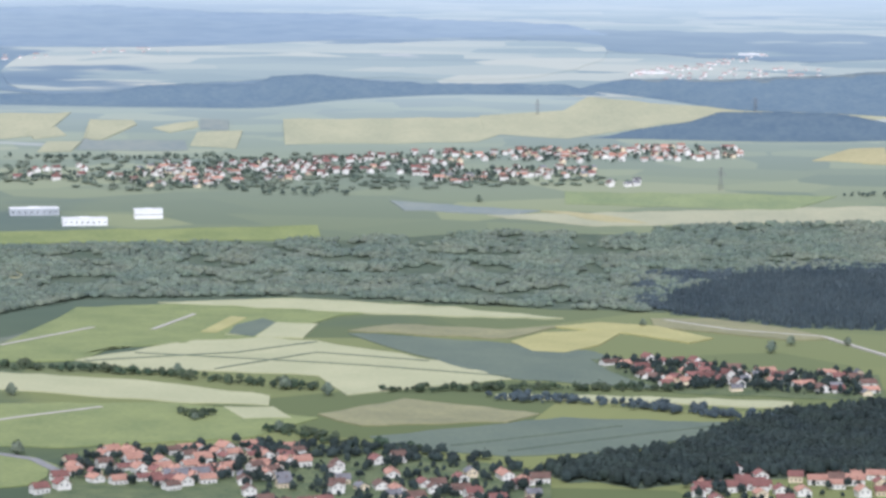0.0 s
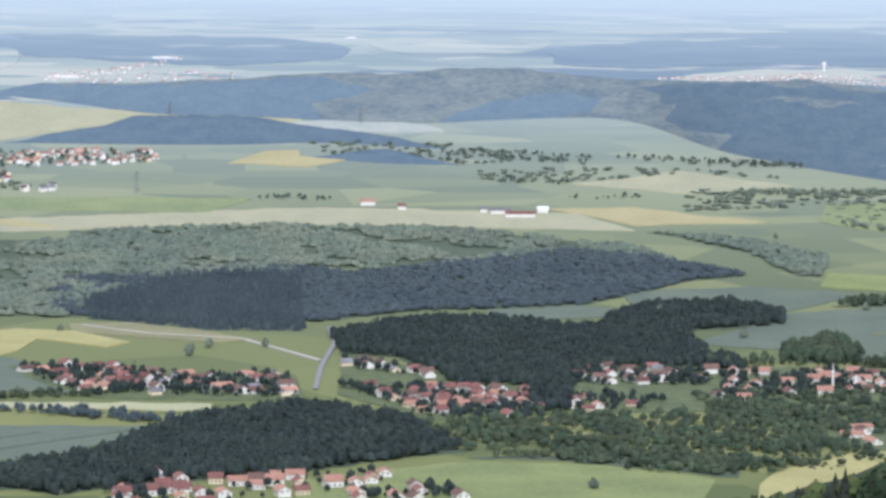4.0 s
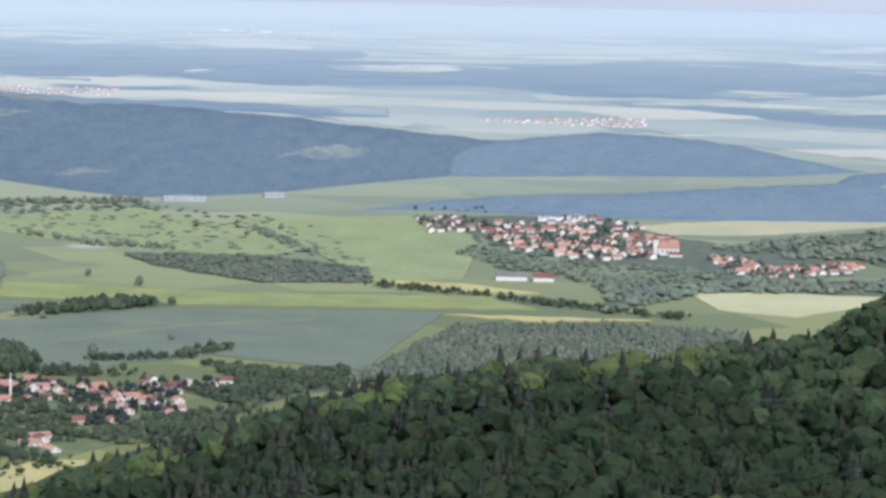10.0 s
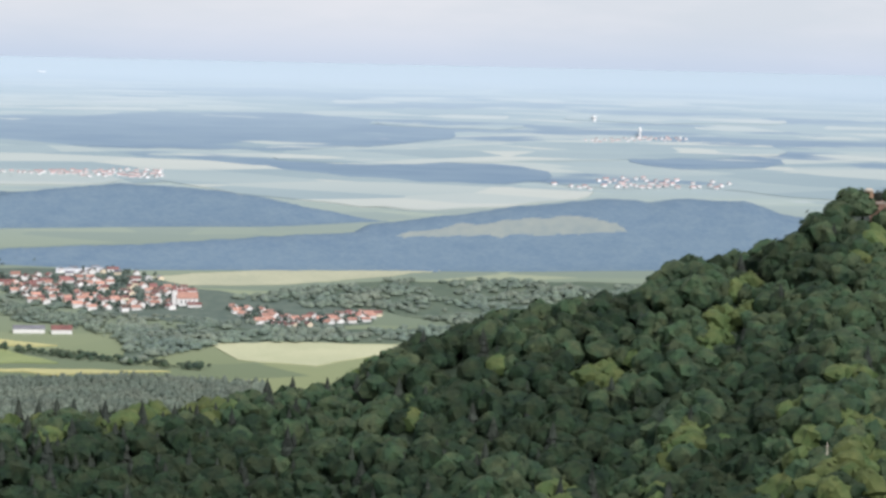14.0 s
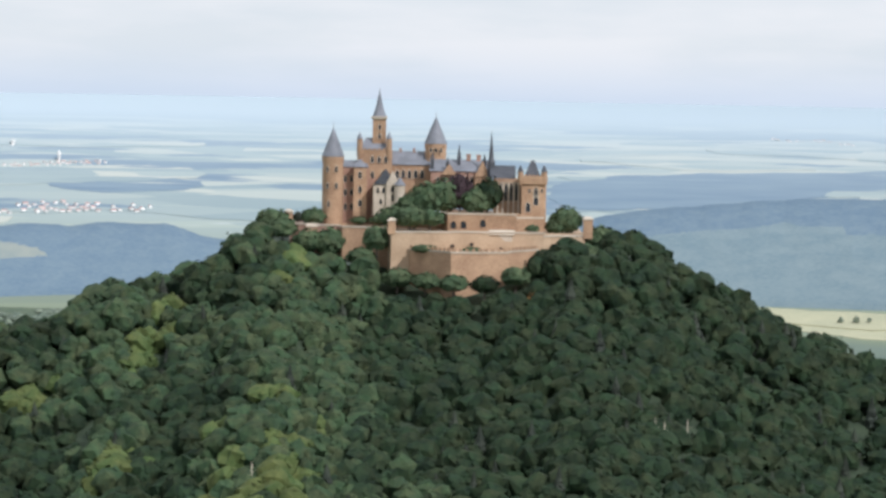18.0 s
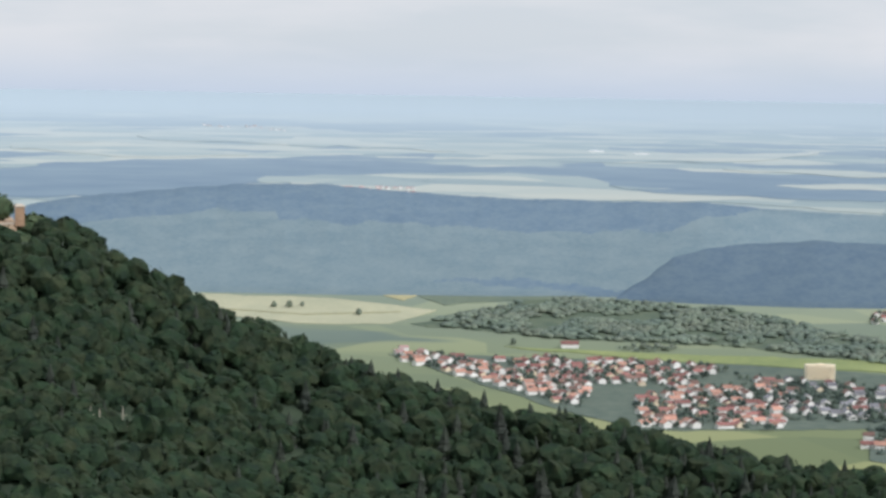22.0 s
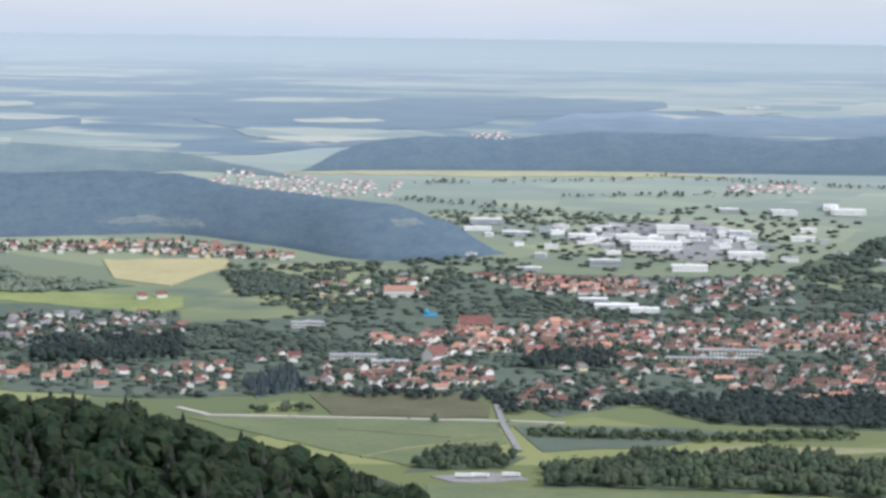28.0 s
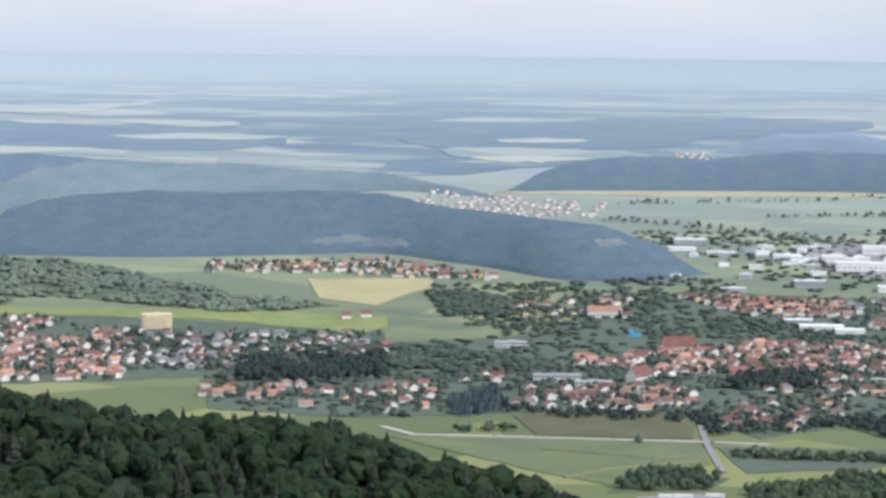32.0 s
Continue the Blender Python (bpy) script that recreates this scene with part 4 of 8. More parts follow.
field("gold", "yellow ripening field", [(-42.34, -7.36), (-41.77, -7.20), (-40.84, -7.14), (-40.33, -7.16), (-40.74, -7.41), (-41.36, -7.55), (-41.98, -7.53)], 0.9, 0.02)
field("gold", "long yellow strip above the field", [(-41.57, -7.09), (-40.74, -7.00), (-39.71, -7.05), (-38.68, -7.26), (-39.09, -7.35), (-40.12, -7.20)], 1.0, 0.02)
field("olive", "ochre pasture on a slope", [(-39.81, -6.92), (-38.68, -6.90), (-37.35, -7.05), (-36.43, -7.21), (-37.24, -7.27), (-38.68, -7.15), (-39.71, -7.07)], 0.9, 0.02)
field("green_crop", "dark green crop field", [(-45.29, -7.22), (-43.63, -7.31), (-40.84, -7.51), (-39.49, -7.88), (-39.59, -8.19), (-42.39, -8.04), (-44.46, -7.52)])
field("pale", "pale mown strip", [(-54.68, -7.75), (-51.66, -7.90), (-49.11, -8.08), (-46.73, -8.35), (-46.73, -8.53), (-48.59, -8.46), (-51.66, -8.21), (-54.68, -8.05)])
field("lush", "bright green meadow", [(-54.69, -8.26), (-51.66, -8.46), (-48.39, -8.49), (-45.91, -8.76), (-47.04, -9.11), (-50.65, -9.29), (-51.67, -9.22), (-54.70, -9.16)])
field("olive", "olive green field", [(-45.91, -8.71), (-44.25, -8.42), (-41.76, -8.68), (-42.38, -8.82), (-45.08, -8.91)], 0.9)
field("green_crop", "grey green cereal field", [(-44.97, -9.11), (-41.34, -8.73), (-37.68, -8.79), (-40.30, -9.33), (-42.37, -9.44), (-44.45, -9.32)])
field("pale", "thin pale strip by a hedge", [(-42.59, -8.33), (-41.35, -8.32), (-37.22, -8.37), (-37.22, -8.51), (-42.38, -8.40)], 0.9)
field("pale", "small pale field by the wood", [(-53.66, -5.95), (-51.65, -6.05), (-50.63, -6.18), (-51.65, -6.33), (-53.66, -6.31)])
field("lush", "light green strip before a wood", [(-54.65, -5.43), (-51.64, -5.38), (-45.91, -5.27), (-45.86, -5.52), (-51.64, -5.59), (-54.65, -5.64)])
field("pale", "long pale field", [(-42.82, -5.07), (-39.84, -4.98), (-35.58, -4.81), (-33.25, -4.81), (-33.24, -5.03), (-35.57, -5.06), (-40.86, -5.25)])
field("lush", "long green field", [(-41.38, -4.63), (-36.47, -4.64), (-37.28, -4.91), (-41.38, -4.85)])
field("bare", "brown ploughed strip", [(-44.58, -4.82), (-42.82, -4.93), (-41.79, -4.96), (-42.41, -5.05), (-44.27, -4.98)])
field("gold", "yellow strip beside ploughed land", [(-41.79, -4.98), (-40.76, -5.03), (-39.84, -5.18), (-40.56, -5.19)], 0.9)
field("pale", "pale fields behind the village", [(-46.53, -3.35), (-41.40, -3.25), (-43.04, -3.72), (-46.53, -3.80)])
field("bare", "sandy orange strip field", [(-50.21, -3.90), (-49.95, -3.39), (-49.70, -3.38), (-50.01, -3.73), (-48.27, -3.74), (-48.22, -3.91)])
field("pale", "pale strip field", [(-50.01, -3.36), (-49.19, -3.35), (-49.19, -3.45), (-49.75, -3.72), (-50.11, -3.70)], 0.9)
field("pale", "pale strip field", [(-48.89, -3.52), (-48.07, -3.36), (-48.05, -3.49), (-48.58, -3.59)], 0.9)
field("bare", "brownish fallow field", [(-48.07, -3.35), (-47.54, -3.35), (-47.54, -3.54), (-48.07, -3.54)], 0.9)
field("pale", "pale square field", [(-48.07, -3.59), (-47.25, -3.55), (-47.35, -3.86), (-48.17, -3.83)], 0.9)
field("pale", "pale square field", [(-51.12, -3.54), (-50.61, -3.48), (-50.39, -3.64), (-51.02, -3.70)], 0.9)
field("pale", "pale square field", [(-50.82, -3.75), (-50.21, -3.74), (-50.31, -3.92), (-50.92, -3.92)], 0.9)
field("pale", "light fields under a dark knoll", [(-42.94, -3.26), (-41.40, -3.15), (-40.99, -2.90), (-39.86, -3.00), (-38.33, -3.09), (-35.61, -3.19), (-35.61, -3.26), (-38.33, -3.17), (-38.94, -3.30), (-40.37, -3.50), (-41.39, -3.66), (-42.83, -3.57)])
field("pale", "pale strip fields", [(-53.63, -3.27), (-50.31, -3.23), (-50.82, -3.63), (-53.64, -3.85)])
field("gold", "ochre field by a far wood", [(-36.89, -4.01), (-36.29, -3.79), (-35.60, -3.76), (-35.60, -4.04)])
field("gold", "small yellow plot", [(-48.05, -7.20), (-47.48, -6.93), (-47.15, -6.94), (-47.68, -7.22)], 0.9)
field("pale", "light green plot", [(-46.99, -7.28), (-46.63, -7.04), (-45.91, -7.07), (-46.12, -7.32)], 0.9)
field("green_crop", "dark green strip", [(-47.35, -7.07), (-46.84, -6.96), (-46.63, -7.04), (-47.05, -7.28), (-47.56, -7.24)], 0.9)
field("olive", "mown strip below the cereal", [(-45.29, -7.17), (-44.46, -7.06), (-42.39, -7.15), (-41.36, -7.04), (-42.39, -7.31), (-43.84, -7.27)], 0.9)
field("lush", "meadow beside the village road", [(-52.69, -9.30), (-51.06, -9.43), (-50.55, -9.64), (-51.06, -9.94), (-52.69, -10.01)], 0.7)
field("pale", "pale meadow edge", [(-47.56, -8.55), (-46.73, -8.57), (-46.32, -8.76), (-47.25, -8.78)], 0.9)
for p in (((-49.21, -7.58), (-45.08, -7.81), (-42.39, -8.00)), ((-50.13, -7.72), (-47.35, -7.58), (-45.91, -7.39)), ((-47.77, -7.88), (-45.91, -7.58), (-43.84, -7.73)), ((-43.41, -9.26), (-41.75, -9.06), (-40.31, -8.87)), ((-42.37, -9.35), (-39.99, -9.02), (-38.24, -8.80))):
    strip("green_crop", "tractor lane in a cereal field", list(p), 2.6, 1.3, "track")
for p in (((7.38, -4.65), (9.01, -4.74), (10.75, -4.67)), ((-22.83, -5.31), (-21.38, -5.44), (-19.94, -5.56)), ((-25.17, -6.98), (-22.81, -6.64), (-20.33, -6.49)), ((25.45, -7.85), (27.52, -7.98), (28.56, -7.91)), ((25.87, -8.36), (26.70, -8.19), (28.35, -8.02))):
    strip("olive", "faint lane across a field", list(p), 3.0, 1.3, "track")
strip("asphalt", "lane along the valley village", [(-35.30, -8.11), (-35.20, -7.70), (-34.95, -7.28), (-35.05, -6.98)], 5.0)
strip("track", "pale lane above the village", [(-39.55, -6.94), (-38.31, -7.10), (-36.66, -7.19), (-35.20, -7.59)], 5.0, name="track")
strip("asphalt", "road through the meadows", [(-52.69, -9.30), (-51.67, -9.38), (-51.06, -9.48), (-50.65, -9.69)], 8.0)
strip("track", "gravel farm track", [(-48.90, -7.16), (-48.13, -6.88)], 5.0, name="track")
strip("track", "pale farm track", [(-51.66, -7.42), (-49.97, -7.11)], 5.0, name="track")
strip("track", "pale farm track through meadow", [(-52.68, -8.90), (-51.36, -8.72), (-49.83, -8.55)], 5.0, name="track")
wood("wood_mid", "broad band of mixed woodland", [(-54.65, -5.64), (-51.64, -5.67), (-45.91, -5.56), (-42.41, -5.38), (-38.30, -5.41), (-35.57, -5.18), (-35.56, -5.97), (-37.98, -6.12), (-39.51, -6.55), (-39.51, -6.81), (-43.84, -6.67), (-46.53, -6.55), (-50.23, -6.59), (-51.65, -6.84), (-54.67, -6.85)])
wood("wood_dark", "shaded part of the woodland, drawn as dark conifers", [(-39.51, -6.55), (-37.98, -6.12), (-35.55, -6.07), (-35.53, -7.04), (-37.25, -7.03), (-39.51, -6.81)])
wood("wood_garden", "wooded stream valley", [(-41.75, -9.71), (-38.24, -9.11), (-35.50, -8.84), (-35.48, -9.68), (-41.33, -9.90)], conifer=False)
hedge("wood_mid", "hedgerow of trees between fields", [(-53.68, -7.72), (-51.66, -7.80), (-49.10, -7.95), (-45.91, -8.25)], 22)
hedge("wood_mid", "hedgerow below a cereal field", [(-44.66, -8.29), (-42.59, -8.23), (-39.28, -8.21)], 22)
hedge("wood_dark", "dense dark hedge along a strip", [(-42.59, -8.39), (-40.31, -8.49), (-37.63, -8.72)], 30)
hedge("wood_mid", "trees beside a farm track", [(-48.28, -8.65), (-47.97, -8.75)], 20)
hedge("wood_mid", "trees above the village roofs", [(-46.73, -8.96), (-45.28, -9.27), (-43.83, -9.37)], 20)

field("garden_near", "gardens of the first village", [(-50.75, -9.64), (-49.62, -9.35), (-47.25, -9.21), (-45.28, -9.27), (-41.64, -9.73), (-41.53, -10.37), (-41.74, -10.78), (-51.07, -10.75)], 0.8)
field("garden_near", "gardens of the valley village", [(-40.84, -7.66), (-39.70, -7.64), (-38.26, -7.78), (-35.70, -7.85), (-35.51, -8.33), (-39.28, -8.26), (-40.52, -7.90)], 0.8)

# -- valley with the second and third village --
field("garden_near", "gardens along the valley", [(-34.86, -7.47), (-33.21, -7.72), (-30.92, -8.05), (-30.62, -7.64), (-28.03, -7.60), (-25.87, -7.60), (-23.65, -7.71), (-22.71, -7.85), (-22.70, -8.36), (-24.85, -9.03), (-26.09, -9.05), (-27.92, -8.41), (-30.71, -8.51), (-33.20, -8.67), (-34.86, -8.19)], 0.8)
field("lush", "bright meadow on a rounded rise", [(-35.68, -9.74), (-32.57, -9.40), (-29.97, -9.43), (-27.89, -9.64), (-28.40, -10.46), (-35.47, -10.53)])
field("gold", "sunlit yellow slope", [(-27.12, -9.72), (-26.92, -9.55), (-26.40, -9.33), (-25.79, -9.16), (-25.07, -9.08), (-24.45, -9.09), (-24.65, -9.44), (-25.26, -9.86), (-26.28, -10.29), (-27.21, -10.32)], 0.9, 0.015)
wood("wood_garden", "wooded bank below a village", [(-41.12, -9.81), (-39.47, -9.37), (-38.34, -8.94), (-37.32, -8.61), (-35.37, -8.41), (-33.61, -8.66), (-32.57, -9.20), (-35.47, -9.60), (-38.77, -9.83), (-39.98, -10.00)], conifer=False)
wood("wood_dark", "large woodland under cloud shade, in dark leaf colour", [(-40.11, -6.10), (-38.49, -6.06), (-36.66, -5.85), (-34.41, -6.00), (-32.76, -5.78), (-30.70, -5.54), (-29.25, -5.64), (-27.39, -5.94), (-28.42, -6.04), (-29.25, -6.26), (-30.48, -6.53), (-32.13, -6.62), (-33.58, -6.67), (-35.12, -6.87), (-38.49, -6.87), (-40.11, -6.71)], conifer=False)
field("green_crop", "shaded green field in the forest", [(-32.13, -6.66), (-30.48, -6.54), (-29.45, -6.59), (-29.65, -6.74), (-31.31, -6.82), (-32.13, -6.81)], 0.9)
wood("wood_garden", "dense dark trees above the valley villages", [(-35.02, -7.13), (-33.58, -6.87), (-31.93, -6.85), (-30.27, -6.99), (-28.61, -7.03), (-28.20, -7.32), (-29.23, -7.59), (-30.68, -7.61), (-31.29, -8.03), (-32.74, -8.04), (-33.37, -7.53), (-34.81, -7.46)], conifer=False)
wood("wood_garden", "dark trees between the villages", [(-31.40, -8.03), (-31.09, -7.72), (-30.26, -7.61), (-30.57, -8.12), (-30.67, -8.48), (-31.29, -8.49)], each=90, conifer=False)
wood("wood_mid", "sunlit mixed wood along a field", [(-39.77, -5.27), (-36.41, -5.14), (-32.61, -5.18), (-29.51, -5.47), (-28.68, -5.72), (-30.54, -5.55), (-33.63, -5.94), (-36.72, -5.81), (-39.78, -5.83)])
field("green_crop", "shaded green field", [(-29.71, -6.27), (-27.44, -6.15), (-25.39, -6.23), (-26.82, -6.61), (-29.50, -6.49)])
field("green_crop", "grey green field on a slope", [(-28.45, -7.21), (-26.61, -6.60), (-23.68, -6.37), (-21.37, -6.31), (-17.96, -6.30), (-19.48, -7.40), (-22.18, -7.16), (-25.17, -7.49), (-26.60, -7.28)])
field("pale", "long pale field before a wood", [(-41.79, -5.04), (-39.77, -4.98), (-34.67, -4.81), (-30.55, -4.88), (-29.52, -5.16), (-32.61, -5.14), (-36.41, -5.11), (-39.77, -5.20)])
field("gold", "yellow field by a farm", [(-31.07, -4.80), (-29.52, -4.75), (-27.05, -4.98), (-29.52, -5.07)], 0.9)
field("pale", "pale field on a far slope", [(-30.56, -4.36), (-28.50, -4.13), (-26.76, -4.36), (-28.50, -4.48)])
field("olive", "olive pasture dotted with bushes", [(-26.02, -4.65), (-23.66, -4.51), (-21.81, -4.79), (-19.94, -5.17), (-21.38, -5.34), (-23.96, -5.24), (-26.12, -4.96)])
field("lush", "light green meadow", [(-26.00, -5.86), (-21.99, -6.02), (-17.24, -6.01), (-16.21, -6.25), (-22.81, -6.24), (-26.10, -6.13)])
field("lush", "broad sunlit meadow by a village", [(-21.81, -4.68), (-18.72, -4.57), (-17.37, -5.01), (-17.66, -5.72), (-19.31, -5.75), (-20.35, -5.26)])
field("gold", "yellow strip of ripe grain", [(-19.31, -5.75), (-17.66, -5.78), (-16.22, -5.93), (-17.76, -5.94)], 0.9)
field("gold", "thin yellow field edge", [(-17.96, -6.35), (-16.41, -6.36), (-14.16, -6.36), (-16.20, -6.46)], 0.9)
wood("wood_mid", "curving belt of trees", [(-29.21, -5.18), (-27.46, -5.30), (-26.02, -5.56), (-26.06, -5.92), (-26.52, -5.95), (-27.45, -5.51)])
wood("wood_grey", "dense grey green plantation", [(-23.86, -5.34), (-21.38, -5.34), (-19.42, -5.55), (-19.31, -5.80), (-21.38, -5.82), (-23.24, -5.54)], tall=11)
wood("wood_mid", "tall round copse in a field", [(-26.75, -7.28), (-25.89, -7.04), (-25.26, -7.35), (-25.57, -7.49), (-26.70, -7.47)], tall=19)
wood("wood_mid", "copse on a field edge", [(-25.90, -6.49), (-24.26, -6.20), (-22.81, -6.25), (-24.46, -6.41)], tall=17)
wood("wood_garden", "dark belt of trees by the meadow", [(-29.86, -6.73), (-29.24, -6.55), (-27.80, -6.44), (-26.76, -6.65), (-26.78, -6.85), (-28.20, -6.94), (-29.44, -7.14), (-30.37, -7.22)], conifer=False)
wood("wood_grey", "thin brownish wood on a rise behind the ridge", [(-19.58, -7.63), (-17.74, -6.69), (-15.17, -6.57), (-12.44, -6.68), (-12.42, -7.09), (-15.16, -7.18), (-17.72, -7.56)], tall=20)
hedge("wood_mid", "line of trees on a field", [(-24.45, -7.25), (-23.73, -7.27), (-22.80, -7.20), (-21.97, -7.04)], 25)
hedge("wood_mid", "trees along a village edge", [(-22.18, -7.35), (-20.72, -7.53), (-19.79, -7.41)], 30)
wood("wood_mid", "orchard trees among the valley gardens", [(-28.37, -8.08), (-24.86, -8.00), (-21.75, -8.30), (-21.95, -8.87), (-24.85, -8.76), (-27.95, -8.69)], each=150, tall=10, floor=False)
hedge("wood_mid", "orchard trees below a village", [(-30.71, -8.56), (-28.42, -9.04), (-26.36, -8.99), (-25.33, -9.16)], 60)
hedge("wood_mid", "gardens and trees in a valley", [(-32.57, -8.79), (-30.49, -9.07), (-28.42, -9.44), (-26.35, -9.29)], 70)
hedge("wood_mid", "bushes across a pasture", [(-25.61, -4.99), (-24.27, -5.17), (-22.83, -5.25)], 24)
hedge("wood_mid", "hedgerow across meadows", [(-20.35, -5.31), (-21.39, -4.87)], 20)
hedge("wood_mid", "hedge beside a yellow strip", [(-19.31, -5.86), (-17.45, -5.97), (-15.60, -6.17), (-13.65, -6.32)], 26)
hedge("wood_mid", "trees around a farm", [(-17.47, -5.20), (-16.23, -5.47), (-14.89, -5.74)], 50)
hedge("wood_mid", "scattered bushes on a hillside", [(-27.55, -4.45), (-25.20, -4.42), (-23.46, -4.39)], 30)
field("pale", "pale field beside a church village", [(-13.47, -5.86), (-12.39, -5.81), (-9.61, -5.83), (-11.56, -6.23), (-13.00, -6.15)])
field("pale", "long pale field behind a village", [(-14.57, -4.66), (-13.04, -4.54), (-9.12, -4.43), (-12.00, -4.75), (-14.57, -4.84)])
wood("wood_mid", "wooded slope with clearings", [(-13.23, -5.03), (-10.46, -4.66), (-7.88, -4.60), (-4.81, -4.62), (-4.79, -5.23), (-8.89, -5.45), (-10.34, -5.22), (-11.79, -5.20)], each=120)
wood("wood_mid", "trees along a valley", [(-15.07, -5.67), (-12.40, -5.42), (-10.95, -5.55), (-8.89, -5.50), (-9.30, -5.76), (-13.22, -5.85), (-15.06, -6.28)], each=110)

wood("wood_garden", "dense trees behind the valley village", [(-34.04, -7.36), (-31.97, -7.24), (-30.51, -7.53), (-29.48, -7.23), (-27.62, -7.49), (-27.41, -7.71), (-28.14, -7.62), (-30.62, -7.66), (-31.03, -8.05), (-32.58, -7.89), (-33.62, -7.57)], conifer=False)
wood("wood_mid", "open wood and gardens below the villages", [(-33.40, -8.67), (-30.92, -8.62), (-27.92, -8.46), (-26.06, -8.52), (-25.33, -8.86), (-26.35, -9.21), (-27.59, -9.12), (-28.63, -9.04), (-30.49, -9.17), (-32.57, -9.20)], each=300, tall=13, floor=False)
wood("wood_mid", "overgrown slope above the bright meadow", [(-32.57, -9.32), (-30.49, -9.25), (-28.42, -9.14), (-27.38, -9.27), (-27.58, -9.61), (-29.97, -9.41)], each=110, tall=12)
wood("wood_mid", "trees between village and hill", [(-24.86, -8.72), (-22.80, -8.31), (-21.57, -8.13), (-22.61, -7.85), (-21.38, -7.71), (-20.72, -7.53), (-19.69, -7.46), (-21.33, -8.10), (-22.77, -8.69)], each=100, tall=14)
wood("wood_mid", "trees along the village edge", [(-22.17, -7.43), (-20.72, -7.43), (-19.58, -7.50), (-19.79, -7.77), (-21.34, -7.85), (-21.86, -7.67)], each=120, tall=13)
hedge("wood_mid", "tall trees behind the orchard village", [(-28.14, -7.60), (-26.39, -7.51), (-23.65, -7.54)], 30, 14)
wood("wood_mid", "scattered scrub on a pasture", [(-28.56, -4.41), (-26.02, -4.38), (-23.67, -4.42), (-22.02, -4.59), (-24.07, -4.53), (-26.12, -4.66), (-28.56, -4.81)], each=260, tall=9, floor=False)
wood("wood_mid", "bushes dotted over the hillside", [(-26.01, -4.99), (-23.86, -5.12), (-21.39, -5.28), (-19.32, -5.50), (-20.57, -4.65), (-21.81, -4.59), (-23.66, -4.50), (-26.02, -4.65)], each=600, tall=6, floor=False)
wood("wood_mid", "trees and bushes below the church village", [(-17.46, -4.90), (-15.80, -5.28), (-14.35, -5.37), (-13.32, -5.42), (-13.52, -5.74), (-15.17, -5.93), (-15.38, -5.58), (-17.03, -5.51)], each=150, tall=12, floor=False)
wood("wood_mid", "wooded gardens around the long village", [(-53.64, -4.08), (-49.60, -3.99), (-46.53, -3.96), (-43.24, -4.13), (-45.09, -4.43), (-46.53, -4.50), (-49.20, -4.66), (-51.63, -4.50), (-53.64, -4.48)], each=330, tall=13, floor=False)
wood("wood_mid", "line of trees before the long village", [(-47.76, -4.43), (-45.09, -4.36), (-43.65, -4.46), (-40.87, -4.31), (-39.95, -4.46), (-43.65, -4.59), (-47.56, -4.64)], each=260, tall=12, floor=False)
wood("wood_garden", "trees along the first village edge", [(-47.25, -9.37), (-45.28, -9.27), (-43.41, -9.41), (-41.75, -9.65), (-41.75, -9.78), (-44.45, -9.52), (-47.04, -9.49)], each=170, tall=13, floor=False, conifer=False)

# -- beyond the castle hill to the town --
field("pale", "pale green field behind the hill", [(7.13, -4.38), (9.52, -4.44), (11.37, -4.63), (10.55, -4.88), (8.81, -4.90), (7.59, -4.76)])
field("gold", "yellow field by a wood", [(9.62, -4.18), (10.85, -4.15), (11.37, -4.27), (10.75, -4.45)])
field("green_crop", "dull green field", [(10.85, -4.27), (13.01, -4.20), (14.25, -4.32), (11.57, -4.52)])
wood("wood_mid", "broad mixed wood in front of a town", [(10.96, -4.88), (13.42, -4.36), (16.72, -4.51), (19.81, -5.09), (21.65, -5.30), (19.82, -5.43), (16.73, -5.16), (13.64, -5.10)])
field("lush", "green strip along a town edge", [(12.61, -5.27), (15.71, -5.34), (16.74, -5.33), (19.82, -5.37), (22.55, -5.50), (22.55, -5.68), (19.82, -5.57), (15.71, -5.47)])
field("gold", "yellow field near the town", [(21.11, -4.82), (23.36, -4.76), (23.48, -4.90), (22.34, -5.28), (21.32, -5.14)])
field("lush", "long meadow near the town", [(19.29, -5.39), (20.81, -5.44), (22.55, -5.63), (22.14, -5.79), (19.29, -5.54)])
field("fallow", "brownish field at the town edge", [(24.93, -7.26), (27.41, -7.09), (28.24, -7.40), (28.16, -7.61), (25.35, -7.61)])
field("grass_shaded", "large bright green meadow", [(22.67, -7.65), (25.24, -7.66), (28.35, -7.71), (28.56, -8.07), (26.70, -8.47), (25.46, -8.28)])
field("crop_shaded", "dull green field by a road", [(28.66, -7.76), (31.34, -7.71), (32.48, -7.78), (31.45, -8.05), (29.19, -8.22)])
field("olive", "pale mown field between woods", [(30.74, -8.31), (32.69, -8.03), (35.34, -8.00), (36.76, -7.99), (31.46, -8.32)])
field("grass_shaded", "green meadow at the foot of the hill", [(27.02, -8.81), (29.20, -8.88), (32.71, -8.96), (32.72, -9.55), (27.24, -9.67)])
field("gold", "yellow field at the far town edge", [(35.76, -4.47), (37.46, -4.39), (38.79, -4.45), (38.80, -5.06), (37.47, -5.09), (36.17, -4.92)])
strip("track", "pale country road beside a meadow", [(22.51, -7.48), (23.08, -7.62), (26.69, -7.66), (28.55, -7.67), (29.59, -7.69)], 7.0)
strip("asphalt", "road leading straight into town", [(28.21, -7.05), (28.32, -7.35), (28.45, -7.71), (28.75, -8.21)], 6.0)
field("asphalt", "grey lorry park", [(27.12, -8.70), (28.57, -8.61), (28.99, -8.72), (27.54, -8.81)], 0.9)
